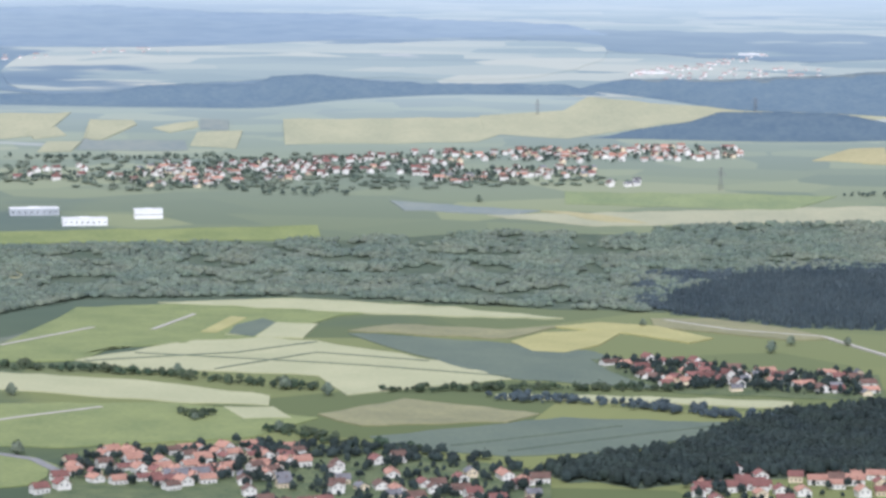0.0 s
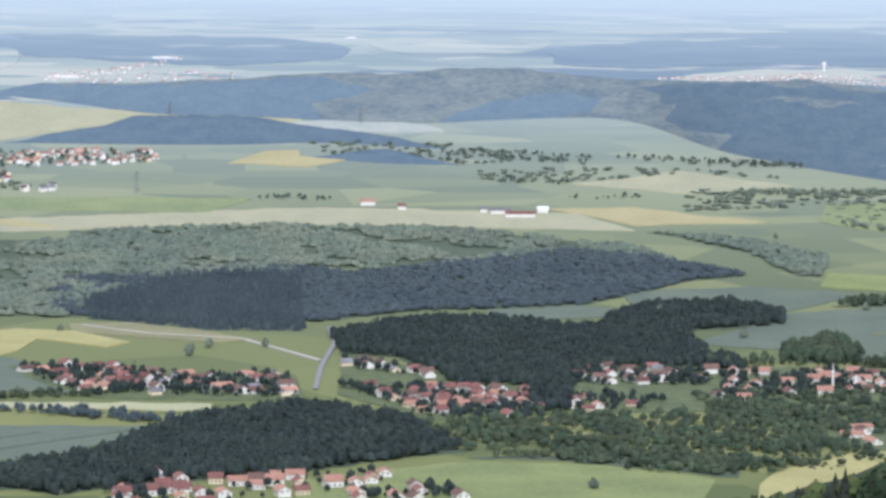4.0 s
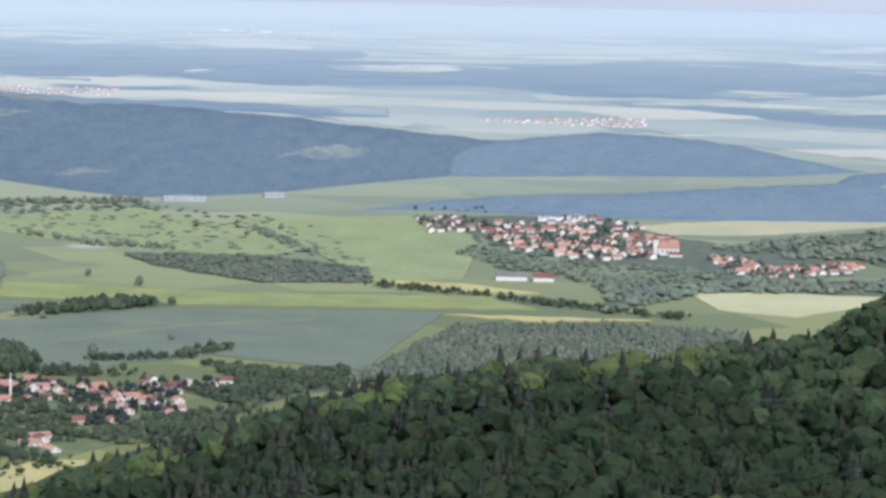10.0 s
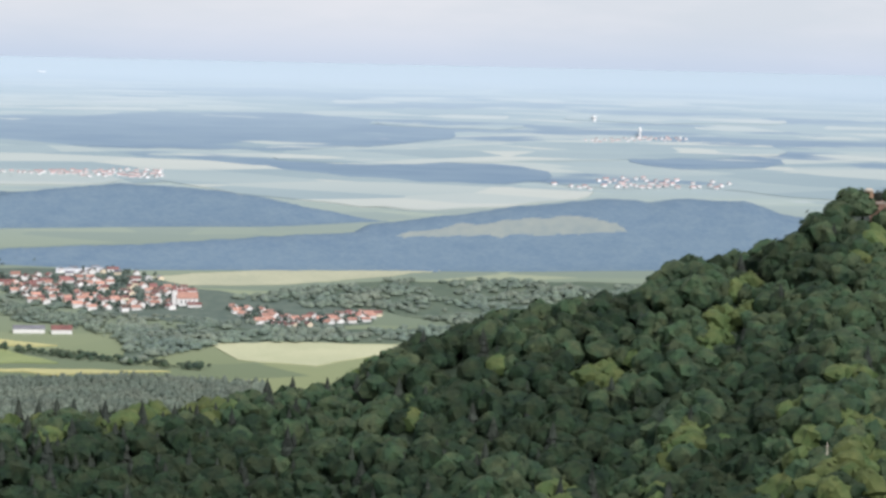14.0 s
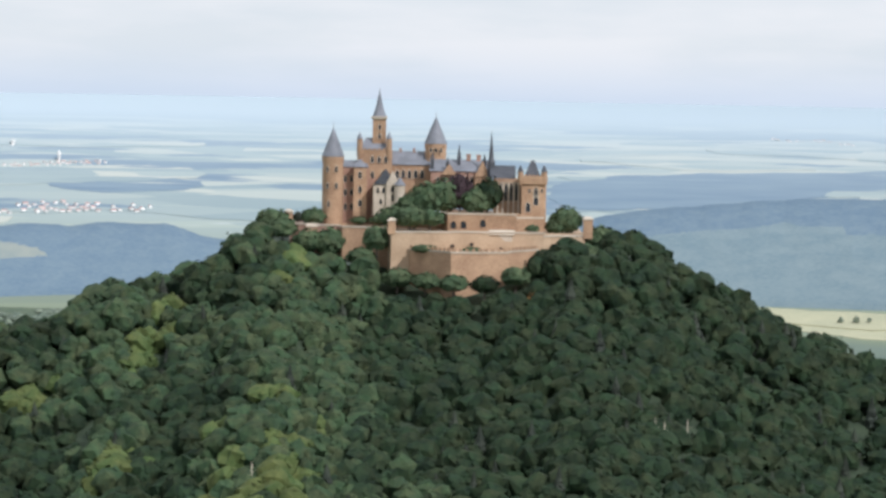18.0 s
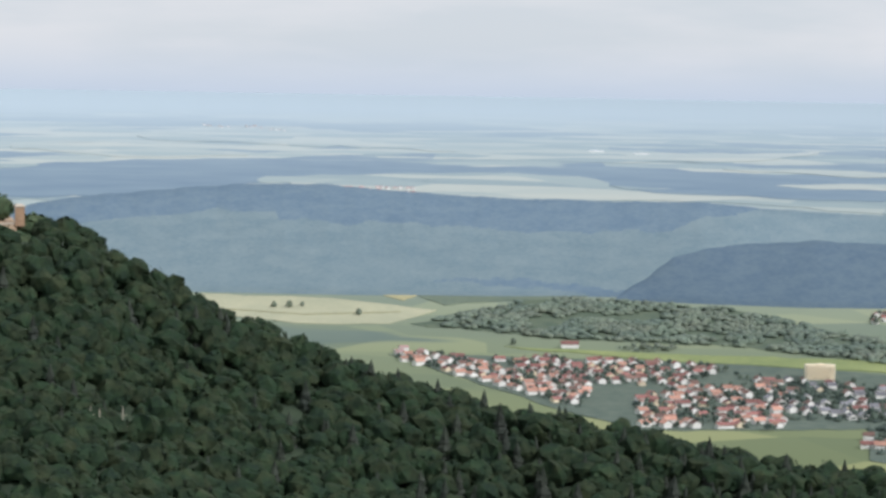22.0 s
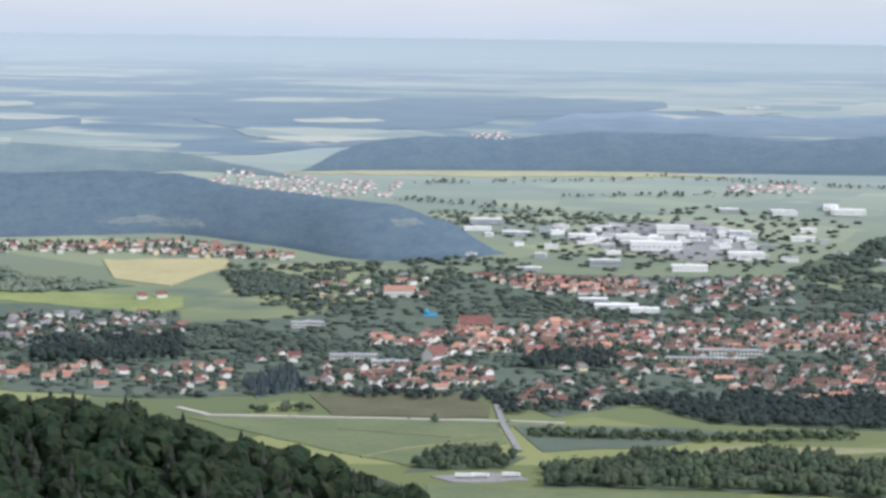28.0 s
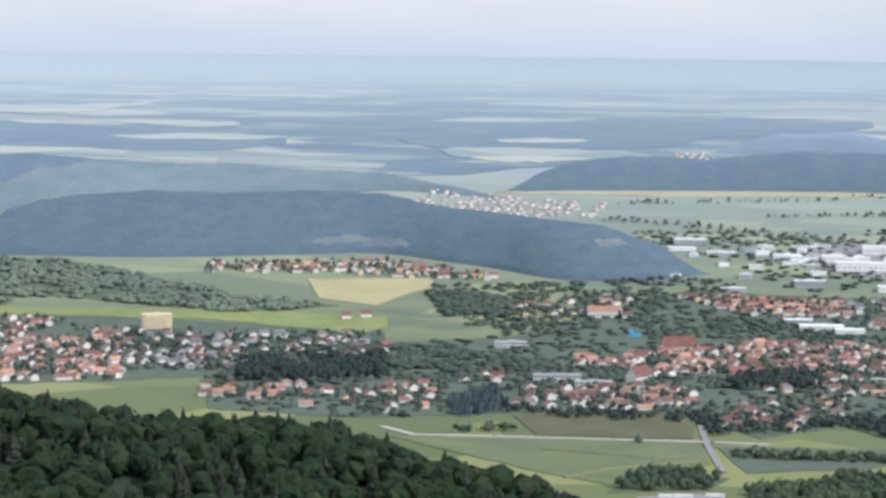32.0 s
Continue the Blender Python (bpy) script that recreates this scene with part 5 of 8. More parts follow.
wood("wood_mid", "wood on a low rise", [(29.19, -8.56), (30.94, -8.32), (33.72, -8.19), (35.43, -8.36), (37.77, -8.25), (37.79, -8.77), (35.45, -8.91), (32.19, -8.85), (29.20, -8.84)])
wood("wood_garden", "dark belt of trees by the town", [(31.13, -7.37), (33.69, -7.20), (36.73, -7.04), (36.75, -7.59), (35.42, -7.65), (32.27, -7.64)], tall=12, conifer=False)
wood("wood_mid", "town park with tall trees", [(28.74, -6.57), (30.18, -6.36), (30.70, -6.64), (28.95, -6.72)])
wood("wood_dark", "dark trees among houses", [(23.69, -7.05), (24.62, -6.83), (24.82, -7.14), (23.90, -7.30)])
wood("wood_mid", "wooded slope between town quarters", [(19.49, -6.24), (22.35, -6.03), (24.20, -6.12), (23.58, -6.48), (21.84, -6.49), (20.31, -6.65)])
wood("wood_mid", "bushes by the meadow", [(27.32, -8.24), (28.88, -8.29), (28.57, -8.52), (26.71, -8.61)], each=110)
wood("wood_mid", "trees below the town roofs", [(19.84, -6.37), (22.56, -6.11), (22.58, -6.70), (19.84, -6.67)])
wood("wood_mid", "riverside trees", [(23.26, -5.00), (24.80, -5.09), (24.81, -5.50), (23.57, -5.36)])
wood("wood_mid", "wooded hill beside the factories", [(33.51, -4.86), (35.24, -4.22), (37.45, -4.07), (38.78, -4.04), (38.79, -4.45), (35.76, -4.51), (34.74, -4.84)], conifer=False)
wood("wood_mid", "wood behind the town", [(34.24, -5.36), (35.77, -5.02), (37.47, -5.09), (38.80, -5.06), (38.81, -5.36), (35.77, -5.43)])
hedge("wood_mid", "trees along the road", [(23.90, -7.56), (24.83, -7.50)], 20)
hedge("wood_mid", "trees between fields and town", [(29.08, -7.90), (32.17, -7.93), (34.73, -7.81)], 40)
hedge("wood_mid", "hedge before the houses", [(14.88, -5.29), (15.70, -5.23)], 30)

wood("wood_mid", "trees across the northern town quarter", [(15.71, -5.84), (18.08, -5.80), (22.56, -5.89), (22.57, -6.29), (19.84, -6.49), (17.89, -6.46), (16.75, -6.33)], each=420, tall=12, floor=False)
wood("wood_mid", "wooded belt between town and fields", [(19.29, -6.14), (24.81, -5.96), (25.85, -6.21), (24.82, -6.63), (23.58, -6.64), (21.33, -6.70), (19.29, -6.65)], each=170, tall=13, floor=False)
wood("wood_mid", "trees in the middle of the town", [(24.61, -6.22), (25.85, -6.31), (28.54, -6.50), (31.22, -6.53), (35.38, -6.33), (35.39, -6.62), (30.60, -6.74), (28.13, -6.69), (25.03, -6.75)], each=230, tall=13, floor=False)
wood("wood_mid", "trees behind the front houses", [(24.62, -7.14), (28.24, -7.20), (31.13, -7.19), (35.40, -6.92), (35.40, -7.15), (31.13, -7.37), (28.55, -7.55), (28.14, -7.32), (25.03, -7.29)], each=190, tall=12, floor=False)
wood("wood_mid", "wooded parkland before the factories", [(23.36, -4.90), (25.01, -4.88), (27.99, -4.69), (29.54, -4.82), (27.89, -5.05), (27.28, -5.47), (25.84, -5.74), (24.40, -5.81), (23.57, -5.41)], each=190, tall=13, floor=False)
wood("wood_garden", "trees in the gardens of the whole town", [(19.29, -6.14), (24.81, -5.81), (27.89, -4.95), (30.88, -5.00), (33.64, -4.93), (35.36, -5.40), (38.81, -5.26), (38.85, -6.98), (35.81, -7.12), (31.13, -7.26), (29.38, -7.57), (28.24, -7.25), (25.03, -7.16), (23.69, -7.25), (22.15, -7.32), (19.29, -7.16)], each=520, tall=11, floor=False, conifer=False)
wood("wood_mid", "trees along the valley road", [(27.07, -5.47), (29.14, -5.39), (31.41, -5.70), (35.36, -5.40), (35.36, -5.68), (29.56, -5.79), (27.29, -5.78)], each=230, tall=12, floor=False)
wood("wood_mid", "wooded slope east of the town", [(33.51, -4.86), (35.76, -4.82), (37.47, -5.09), (38.80, -5.06), (38.81, -5.46), (35.78, -5.48), (34.24, -5.56)], each=130, tall=14, floor=False)
wood("wood_garden", "trees among the factories", [(27.31, -4.01), (29.37, -3.89), (31.84, -3.66), (34.91, -3.93), (34.31, -4.45), (32.88, -4.88), (30.00, -4.91), (28.76, -4.41)], each=520, tall=11, floor=False, conifer=False)
field("asphalt", "paved yards between the factories", [(29.37, -4.35), (30.40, -4.04), (31.94, -3.97), (32.66, -4.16), (33.18, -4.57), (31.85, -4.69), (30.40, -4.50)], 0.7)
wood("wood_mid", "trees behind the factories", [(26.95, -3.88), (29.52, -3.81), (31.58, -4.01), (29.52, -4.10), (27.05, -4.10)], each=240, tall=12, floor=False)
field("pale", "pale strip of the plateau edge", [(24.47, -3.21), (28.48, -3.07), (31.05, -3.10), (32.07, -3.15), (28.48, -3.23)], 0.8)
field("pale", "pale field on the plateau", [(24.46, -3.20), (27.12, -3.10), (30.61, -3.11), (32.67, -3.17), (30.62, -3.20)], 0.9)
field("far_field", "pale far fields below a ridge", [(-36.01, -3.26), (-34.39, -3.18), (-32.66, -3.39), (-33.98, -3.45), (-36.01, -3.39)], 1.0, 0.07)
field("gold", "small yellow far field", [(-36.01, -3.87), (-34.69, -3.93), (-35.40, -4.07), (-36.01, -4.04)], 1.0)
field("pale", "pale strips on a far slope", [(-30.70, -4.34), (-28.65, -4.08), (-26.59, -4.32), (-28.64, -4.47)], 0.9)
wood("wood_mid", "far hedges and copses", [(-32.62, -4.12), (-30.56, -4.04), (-28.51, -4.02), (-26.45, -4.19), (-28.50, -4.10), (-30.56, -4.30), (-32.20, -4.32)], each=260, tall=11, floor=False)
wood("wood_mid", "far scattered woods", [(-35.70, -3.53), (-33.24, -3.61), (-30.56, -3.89), (-32.62, -3.98), (-34.88, -3.93)], each=300, tall=12, floor=False)

field("garden", "gardens and yards of the town", [(19.29, -6.14), (24.81, -5.81), (27.89, -4.95), (30.88, -5.00), (33.64, -4.93), (35.36, -5.40), (38.81, -5.26), (38.85, -6.98), (35.81, -7.12), (31.13, -7.26), (29.38, -7.57), (28.24, -7.25), (25.03, -7.16), (23.69, -7.25), (22.15, -7.32), (19.29, -7.16)], 0.45)
field("garden", "gardens of the northern quarter", [(10.56, -5.44), (15.71, -5.45), (22.55, -5.73), (22.57, -6.29), (19.84, -6.57), (15.21, -6.73), (13.66, -6.38)], 0.45)
field("garden", "gardens of the church village", [(-18.59, -4.59), (-15.40, -4.51), (-13.75, -4.87), (-10.35, -5.22), (-10.55, -5.43), (-12.29, -5.62), (-15.18, -5.37), (-17.46, -4.90)], 0.8)

# -- distant ridges and plains, haze in their colours --
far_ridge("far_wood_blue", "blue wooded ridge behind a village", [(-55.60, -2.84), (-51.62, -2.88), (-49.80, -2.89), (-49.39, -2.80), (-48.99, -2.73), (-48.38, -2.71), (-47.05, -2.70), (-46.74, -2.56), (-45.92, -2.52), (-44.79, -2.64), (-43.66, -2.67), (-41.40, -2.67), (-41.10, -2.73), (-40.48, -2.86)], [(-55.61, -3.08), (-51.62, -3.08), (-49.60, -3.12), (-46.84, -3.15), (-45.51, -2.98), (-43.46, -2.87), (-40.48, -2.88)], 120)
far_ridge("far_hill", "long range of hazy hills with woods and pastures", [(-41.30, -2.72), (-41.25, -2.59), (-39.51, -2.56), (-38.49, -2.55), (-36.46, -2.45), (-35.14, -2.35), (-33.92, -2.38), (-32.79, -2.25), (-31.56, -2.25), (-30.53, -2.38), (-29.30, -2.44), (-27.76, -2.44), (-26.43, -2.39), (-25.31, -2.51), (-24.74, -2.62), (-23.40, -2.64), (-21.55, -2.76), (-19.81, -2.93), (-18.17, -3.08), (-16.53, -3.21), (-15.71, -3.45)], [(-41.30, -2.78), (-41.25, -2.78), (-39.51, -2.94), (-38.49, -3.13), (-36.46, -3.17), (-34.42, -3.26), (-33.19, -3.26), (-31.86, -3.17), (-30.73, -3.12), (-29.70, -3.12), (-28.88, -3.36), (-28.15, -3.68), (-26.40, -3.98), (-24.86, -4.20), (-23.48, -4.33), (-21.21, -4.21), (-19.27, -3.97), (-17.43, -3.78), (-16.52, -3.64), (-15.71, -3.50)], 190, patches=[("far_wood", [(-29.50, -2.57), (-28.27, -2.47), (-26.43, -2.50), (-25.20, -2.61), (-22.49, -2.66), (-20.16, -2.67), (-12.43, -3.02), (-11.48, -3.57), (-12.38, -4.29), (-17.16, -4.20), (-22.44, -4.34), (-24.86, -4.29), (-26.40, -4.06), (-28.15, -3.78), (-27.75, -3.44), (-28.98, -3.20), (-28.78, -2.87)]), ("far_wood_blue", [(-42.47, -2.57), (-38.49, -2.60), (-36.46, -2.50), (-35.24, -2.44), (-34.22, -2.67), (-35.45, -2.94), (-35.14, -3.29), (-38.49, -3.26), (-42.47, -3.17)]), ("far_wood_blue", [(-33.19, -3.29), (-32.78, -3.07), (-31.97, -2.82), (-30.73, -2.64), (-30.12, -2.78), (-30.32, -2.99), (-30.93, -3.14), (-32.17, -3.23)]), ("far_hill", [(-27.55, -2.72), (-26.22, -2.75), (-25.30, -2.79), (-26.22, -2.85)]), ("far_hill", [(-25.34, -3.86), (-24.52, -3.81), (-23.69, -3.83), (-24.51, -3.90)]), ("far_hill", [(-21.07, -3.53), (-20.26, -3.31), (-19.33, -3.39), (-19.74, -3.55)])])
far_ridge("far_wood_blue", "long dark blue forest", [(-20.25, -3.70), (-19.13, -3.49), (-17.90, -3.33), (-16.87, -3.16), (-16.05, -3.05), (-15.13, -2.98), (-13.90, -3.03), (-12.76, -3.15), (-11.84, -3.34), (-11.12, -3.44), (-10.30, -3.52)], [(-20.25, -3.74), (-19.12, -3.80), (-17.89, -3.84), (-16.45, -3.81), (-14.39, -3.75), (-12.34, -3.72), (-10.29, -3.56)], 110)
far_ridge("far_slope", "broad hazy forest beside the castle hill", [(2.52, -3.35), (3.23, -3.01), (4.15, -2.76), (5.17, -2.62), (6.20, -2.52), (7.63, -2.38), (9.28, -2.36), (10.71, -2.47), (12.75, -2.58), (13.77, -2.56), (14.63, -2.59), (16.28, -2.57), (17.72, -2.68), (19.76, -2.75), (22.48, -2.86), (24.90, -3.30)], [(2.53, -4.27), (4.59, -4.34), (6.96, -4.35), (9.74, -4.37), (12.81, -4.36), (14.25, -4.32), (15.69, -4.32), (16.72, -4.30), (19.27, -3.62), (22.49, -3.16), (24.90, -3.32)], 230, patches=[("far_wood_blue", [(2.31, -3.45), (4.15, -2.68), (6.20, -2.45), (7.63, -2.32), (9.27, -2.30), (10.71, -2.41), (12.75, -2.52), (14.45, -2.46), (15.78, -2.52), (15.79, -2.93), (14.47, -3.09), (11.75, -2.94), (9.70, -2.84), (7.13, -2.87), (5.59, -3.03), (4.98, -3.12), (3.55, -3.53)]), ("far_wood_blue", [(8.48, -2.29), (11.04, -2.50), (13.09, -2.59), (14.63, -2.52), (16.28, -2.51), (17.71, -2.62), (16.28, -2.80), (15.67, -3.09), (13.10, -3.16), (11.04, -3.05), (8.49, -3.01)]), ("far_wood_blue", [(11.23, -4.07), (12.45, -4.02), (13.68, -4.07), (15.12, -4.24), (15.95, -4.33), (16.77, -4.49), (15.12, -4.43), (13.79, -4.23), (12.45, -4.14)]), ("far_wood_blue", [(4.22, -2.99), (5.75, -2.86), (8.01, -2.85), (10.07, -2.94), (12.12, -2.87), (14.17, -3.00), (16.88, -2.78), (16.87, -2.27), (3.90, -2.53)])])
# dark tone and blunt end follow a cloud's shade, drawn as a ridge
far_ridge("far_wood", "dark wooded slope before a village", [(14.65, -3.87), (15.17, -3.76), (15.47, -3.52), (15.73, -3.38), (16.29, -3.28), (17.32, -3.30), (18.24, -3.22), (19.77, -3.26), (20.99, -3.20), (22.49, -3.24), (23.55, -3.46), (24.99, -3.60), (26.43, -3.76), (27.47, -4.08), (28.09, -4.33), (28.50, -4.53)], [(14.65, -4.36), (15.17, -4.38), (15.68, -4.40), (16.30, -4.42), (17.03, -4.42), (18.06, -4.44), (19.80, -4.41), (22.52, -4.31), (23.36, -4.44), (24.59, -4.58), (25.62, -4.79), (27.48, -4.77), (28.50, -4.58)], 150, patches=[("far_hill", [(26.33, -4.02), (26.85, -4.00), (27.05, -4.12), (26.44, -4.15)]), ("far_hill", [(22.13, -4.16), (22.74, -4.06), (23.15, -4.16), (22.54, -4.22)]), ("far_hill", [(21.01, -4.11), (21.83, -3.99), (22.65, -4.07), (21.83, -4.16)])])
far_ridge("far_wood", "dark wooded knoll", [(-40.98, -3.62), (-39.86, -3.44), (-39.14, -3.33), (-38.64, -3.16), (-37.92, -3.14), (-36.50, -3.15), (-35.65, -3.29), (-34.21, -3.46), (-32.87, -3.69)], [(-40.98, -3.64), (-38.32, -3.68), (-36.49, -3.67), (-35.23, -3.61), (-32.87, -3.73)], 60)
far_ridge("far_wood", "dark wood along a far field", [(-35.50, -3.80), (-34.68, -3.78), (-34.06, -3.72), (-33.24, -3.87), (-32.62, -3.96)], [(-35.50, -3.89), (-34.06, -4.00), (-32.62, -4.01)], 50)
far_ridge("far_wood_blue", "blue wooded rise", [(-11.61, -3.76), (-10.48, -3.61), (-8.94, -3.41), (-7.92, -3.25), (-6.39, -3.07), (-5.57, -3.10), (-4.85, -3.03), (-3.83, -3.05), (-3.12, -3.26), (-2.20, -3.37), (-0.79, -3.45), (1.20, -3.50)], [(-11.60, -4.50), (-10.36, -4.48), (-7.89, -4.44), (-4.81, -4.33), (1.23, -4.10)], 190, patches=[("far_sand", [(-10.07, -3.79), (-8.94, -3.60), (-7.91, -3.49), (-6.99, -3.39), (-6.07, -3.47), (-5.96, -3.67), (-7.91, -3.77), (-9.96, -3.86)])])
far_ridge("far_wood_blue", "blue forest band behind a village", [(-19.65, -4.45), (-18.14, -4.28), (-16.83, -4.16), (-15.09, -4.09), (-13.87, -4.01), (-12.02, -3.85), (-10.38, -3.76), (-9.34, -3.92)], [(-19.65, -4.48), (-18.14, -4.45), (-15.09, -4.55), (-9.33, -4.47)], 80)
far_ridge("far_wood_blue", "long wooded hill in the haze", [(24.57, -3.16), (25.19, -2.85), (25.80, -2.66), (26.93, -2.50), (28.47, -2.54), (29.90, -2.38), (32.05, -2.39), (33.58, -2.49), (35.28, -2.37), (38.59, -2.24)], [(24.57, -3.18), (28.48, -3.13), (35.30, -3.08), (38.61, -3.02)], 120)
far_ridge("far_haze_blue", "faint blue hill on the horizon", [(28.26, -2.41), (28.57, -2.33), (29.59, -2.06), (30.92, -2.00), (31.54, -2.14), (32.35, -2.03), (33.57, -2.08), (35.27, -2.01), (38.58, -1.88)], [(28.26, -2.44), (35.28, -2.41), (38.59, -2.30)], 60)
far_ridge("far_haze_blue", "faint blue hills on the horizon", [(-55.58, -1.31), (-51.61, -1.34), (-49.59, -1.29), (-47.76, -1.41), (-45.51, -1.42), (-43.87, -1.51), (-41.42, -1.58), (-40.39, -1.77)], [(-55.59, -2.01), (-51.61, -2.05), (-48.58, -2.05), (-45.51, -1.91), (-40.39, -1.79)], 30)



# ---- forest on the castle hill ----
CAZ, CEL, CD = 0.986, -3.050, 1400.0
DROP = -CD * math.tan(radians(CEL))  # the castle court below the eye


def hill_forest(a0, a1, d0, d1, each, seed):
    rng = np.random.RandomState(seed)
    n = int(radians(a1 - a0) * 1250 * (d1 - d0) / each)
    a = rng.uniform(a0, a1, n)
    d = rng.uniform(d0, d1, n)
    r = ridge_r(a) - d
    keep = hill_z(a, r) > plain_z(r) + 4
    keep &= ~((a > CAZ - 3.0) & (a < CAZ - 0.9) & (d < 34)) & ~((a > CAZ - 1.0) & (a < CAZ + 1.9) & (d < 66)) & ~((a >= CAZ + 1.9) & (a < CAZ + 3.2) & (d < 28))
    return a[keep], r[keep], d[keep]


fa, fr, fd = hill_forest(-31, 31, -18, 290, 32, 5)
rng_f = np.random.RandomState(8)
fz = hill_z(fa, fr)
fw = 11.6 * rng_f.uniform(0.5, 1.35, len(fa))
fh = 13.0 * (0.45 + 0.55 * fw / 11.6) * rng_f.uniform(0.85, 1.15, len(fa))
patch = np.array([noise.noise(Vector((a * 0.9, d * 0.02, 3.0))) + 0.45 * noise.noise(Vector((a * 4.0, d * 0.1, 9.0))) for a, d in zip(fa, fd)])
pick = rng_f.uniform(0, 1, len(fa))
# extra spruces on the flanks help darken them for cloud shade
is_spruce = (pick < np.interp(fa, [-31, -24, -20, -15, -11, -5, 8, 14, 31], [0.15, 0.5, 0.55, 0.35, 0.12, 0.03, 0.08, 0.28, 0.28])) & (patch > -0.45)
# crest and lower clump get their sun through lighter leaf colour
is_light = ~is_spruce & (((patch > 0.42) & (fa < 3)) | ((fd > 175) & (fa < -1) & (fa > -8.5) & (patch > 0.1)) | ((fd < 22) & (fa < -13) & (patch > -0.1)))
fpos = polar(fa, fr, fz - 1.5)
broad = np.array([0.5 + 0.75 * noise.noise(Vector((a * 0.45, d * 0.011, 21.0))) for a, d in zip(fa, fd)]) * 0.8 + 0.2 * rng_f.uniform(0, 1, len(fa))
# shares by bearing imitate cloud shade with the darker leaf colour
is_shaded = ~is_spruce & (broad < np.interp(fa, [-30, -24, -18, -12, -6, -3, 0, 2.5, 4.5, 8, 31], [0.5, 0.9, 0.98, 0.72, 0.5, 0.3, 0.5, 0.85, 0.97, 1.0, 1.0])) & ((fd > 26) | (fa > -10))
is_light &= ~is_shaded
plain_leaf = ~is_spruce & ~is_light & ~is_shaded
scatter("hill_forest", "leaf_dark", LEAFY, fpos[is_shaded], fw[is_shaded], fh[is_shaded], "beech forest on the hill flank, leaf colour darkened for cloud shade", "forest", 24)
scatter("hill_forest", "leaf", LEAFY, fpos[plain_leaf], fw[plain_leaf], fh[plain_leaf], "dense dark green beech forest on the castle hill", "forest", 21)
scatter("hill_forest", "leaf_sunlit", LEAFY, fpos[is_light], fw[is_light], fh[is_light] * 0.95, "lighter green trees, some lightened for sun, among the hill forest", "forest", 22)
SPRUCE_NEAR = [cone_tree(s + 40, 9, 9) for s in range(4)]
scatter("conifers", "needle", SPRUCE_NEAR, fpos[is_spruce], fw[is_spruce] * 1.0, fh[is_spruce] * 1.12, "dark spruces among the hill forest", "forest", 23)


# ---- the castle ----
def castle_root(name, label, category="castle", group=""):
    a = radians(CAZ)
    root = new(name)
    root.matrix_world = Matrix.Translation((CD * math.sin(a), CD * math.cos(a), EYE.z - DROP)) @ Matrix.Rotation(-a, 4, "Z")
    return tagged(root, label, category, group)


def at(p, y):
    """A point of the castle from its place in elevation (across, up) at the depth y."""
    k = 1 + y / CD
    return p[0] * k, DROP + (p[1] - DROP) * k


def add_box(bm, x0, x1, y0, y1, z0, z1, taper=0.0):
    c = []
    for z, t in ((z0, 0), (z1, taper)):
        c += [bm.verts.new((x0 + t, y0 + t, z)), bm.verts.new((x1 - t, y0 + t, z)), bm.verts.new((x1 - t, y1 - t, z)), bm.verts.new((x0 + t, y1 - t, z))]
    for f in ((3, 2, 1, 0), (4, 5, 6, 7), (0, 1, 5, 4), (1, 2, 6, 5), (2, 3, 7, 6), (3, 0, 4, 7)):
        bm.faces.new([c[i] for i in f])


def add_turn(bm, cx, cy, rings, sides=16, phase=0.0):
    """A turned body from (radius, height) rings."""
    last = None
    for r, z in rings:
        ring = [bm.verts.new((cx + r * math.cos(phase + 2 * math.pi * i / sides), cy + r * math.sin(phase + 2 * math.pi * i / sides), z)) for i in range(sides)]
        if last:
            for i in range(sides):
                bm.faces.new((last[i], last[(i + 1) % sides], ring[(i + 1) % sides], ring[i]))
        else:
            bm.faces.new(ring[::-1])
        last = ring
    bm.faces.new(last)


def boxed(name, tl, br, y0, deep, material, parent, label="", taper=0.0, ease=0.12):
    x0, z1 = at(tl, y0)
    x1, z0 = at(br, y0)
    bm = bmesh.new()
    add_box(bm, x0, x1, y0, y0 + deep, z0, z1, taper)
    if ease:
        bmesh.ops.bevel(bm, geom=bm.edges[:], offset=ease, segments=1, affect="EDGES")
    return part(name, bm, material, parent, label)


def gable(name, tl, br, y0, deep, material, parent, along="x", over=0.6, label=""):
    """A pitched roof whose eaves run along x or y; tl and br give ridge height and eaves."""
    x0, z1 = at(tl, y0)
    x1, z0 = at(br, y0)
    bm = bmesh.new()
    x0, x1, y1 = x0 - over, x1 + over, y0 + deep + over
    y0 -= over
    e = [bm.verts.new(c) for c in ((x0, y0, z0), (x1, y0, z0), (x1, y1, z0), (x0, y1, z0))]
    if along == "x":
        r = [bm.verts.new((x0, (y0 + y1) / 2, z1)), bm.verts.new((x1, (y0 + y1) / 2, z1))]
        fs = ((0, 1, 5, 4), (2, 3, 4, 5), (1, 2, 5), (3, 0, 4), (3, 2, 1, 0))
    else:
        r = [bm.verts.new(((x0 + x1) / 2, y0, z1)), bm.verts.new(((x0 + x1) / 2, y1, z1))]
        fs = ((1, 2, 5, 4), (3, 0, 4, 5), (0, 1, 4), (2, 3, 5), (3, 2, 1, 0))
    vs = e + r
    for f in fs:
        bm.faces.new([vs[i] for i in f])
    return part(name, bm, material, parent, label)


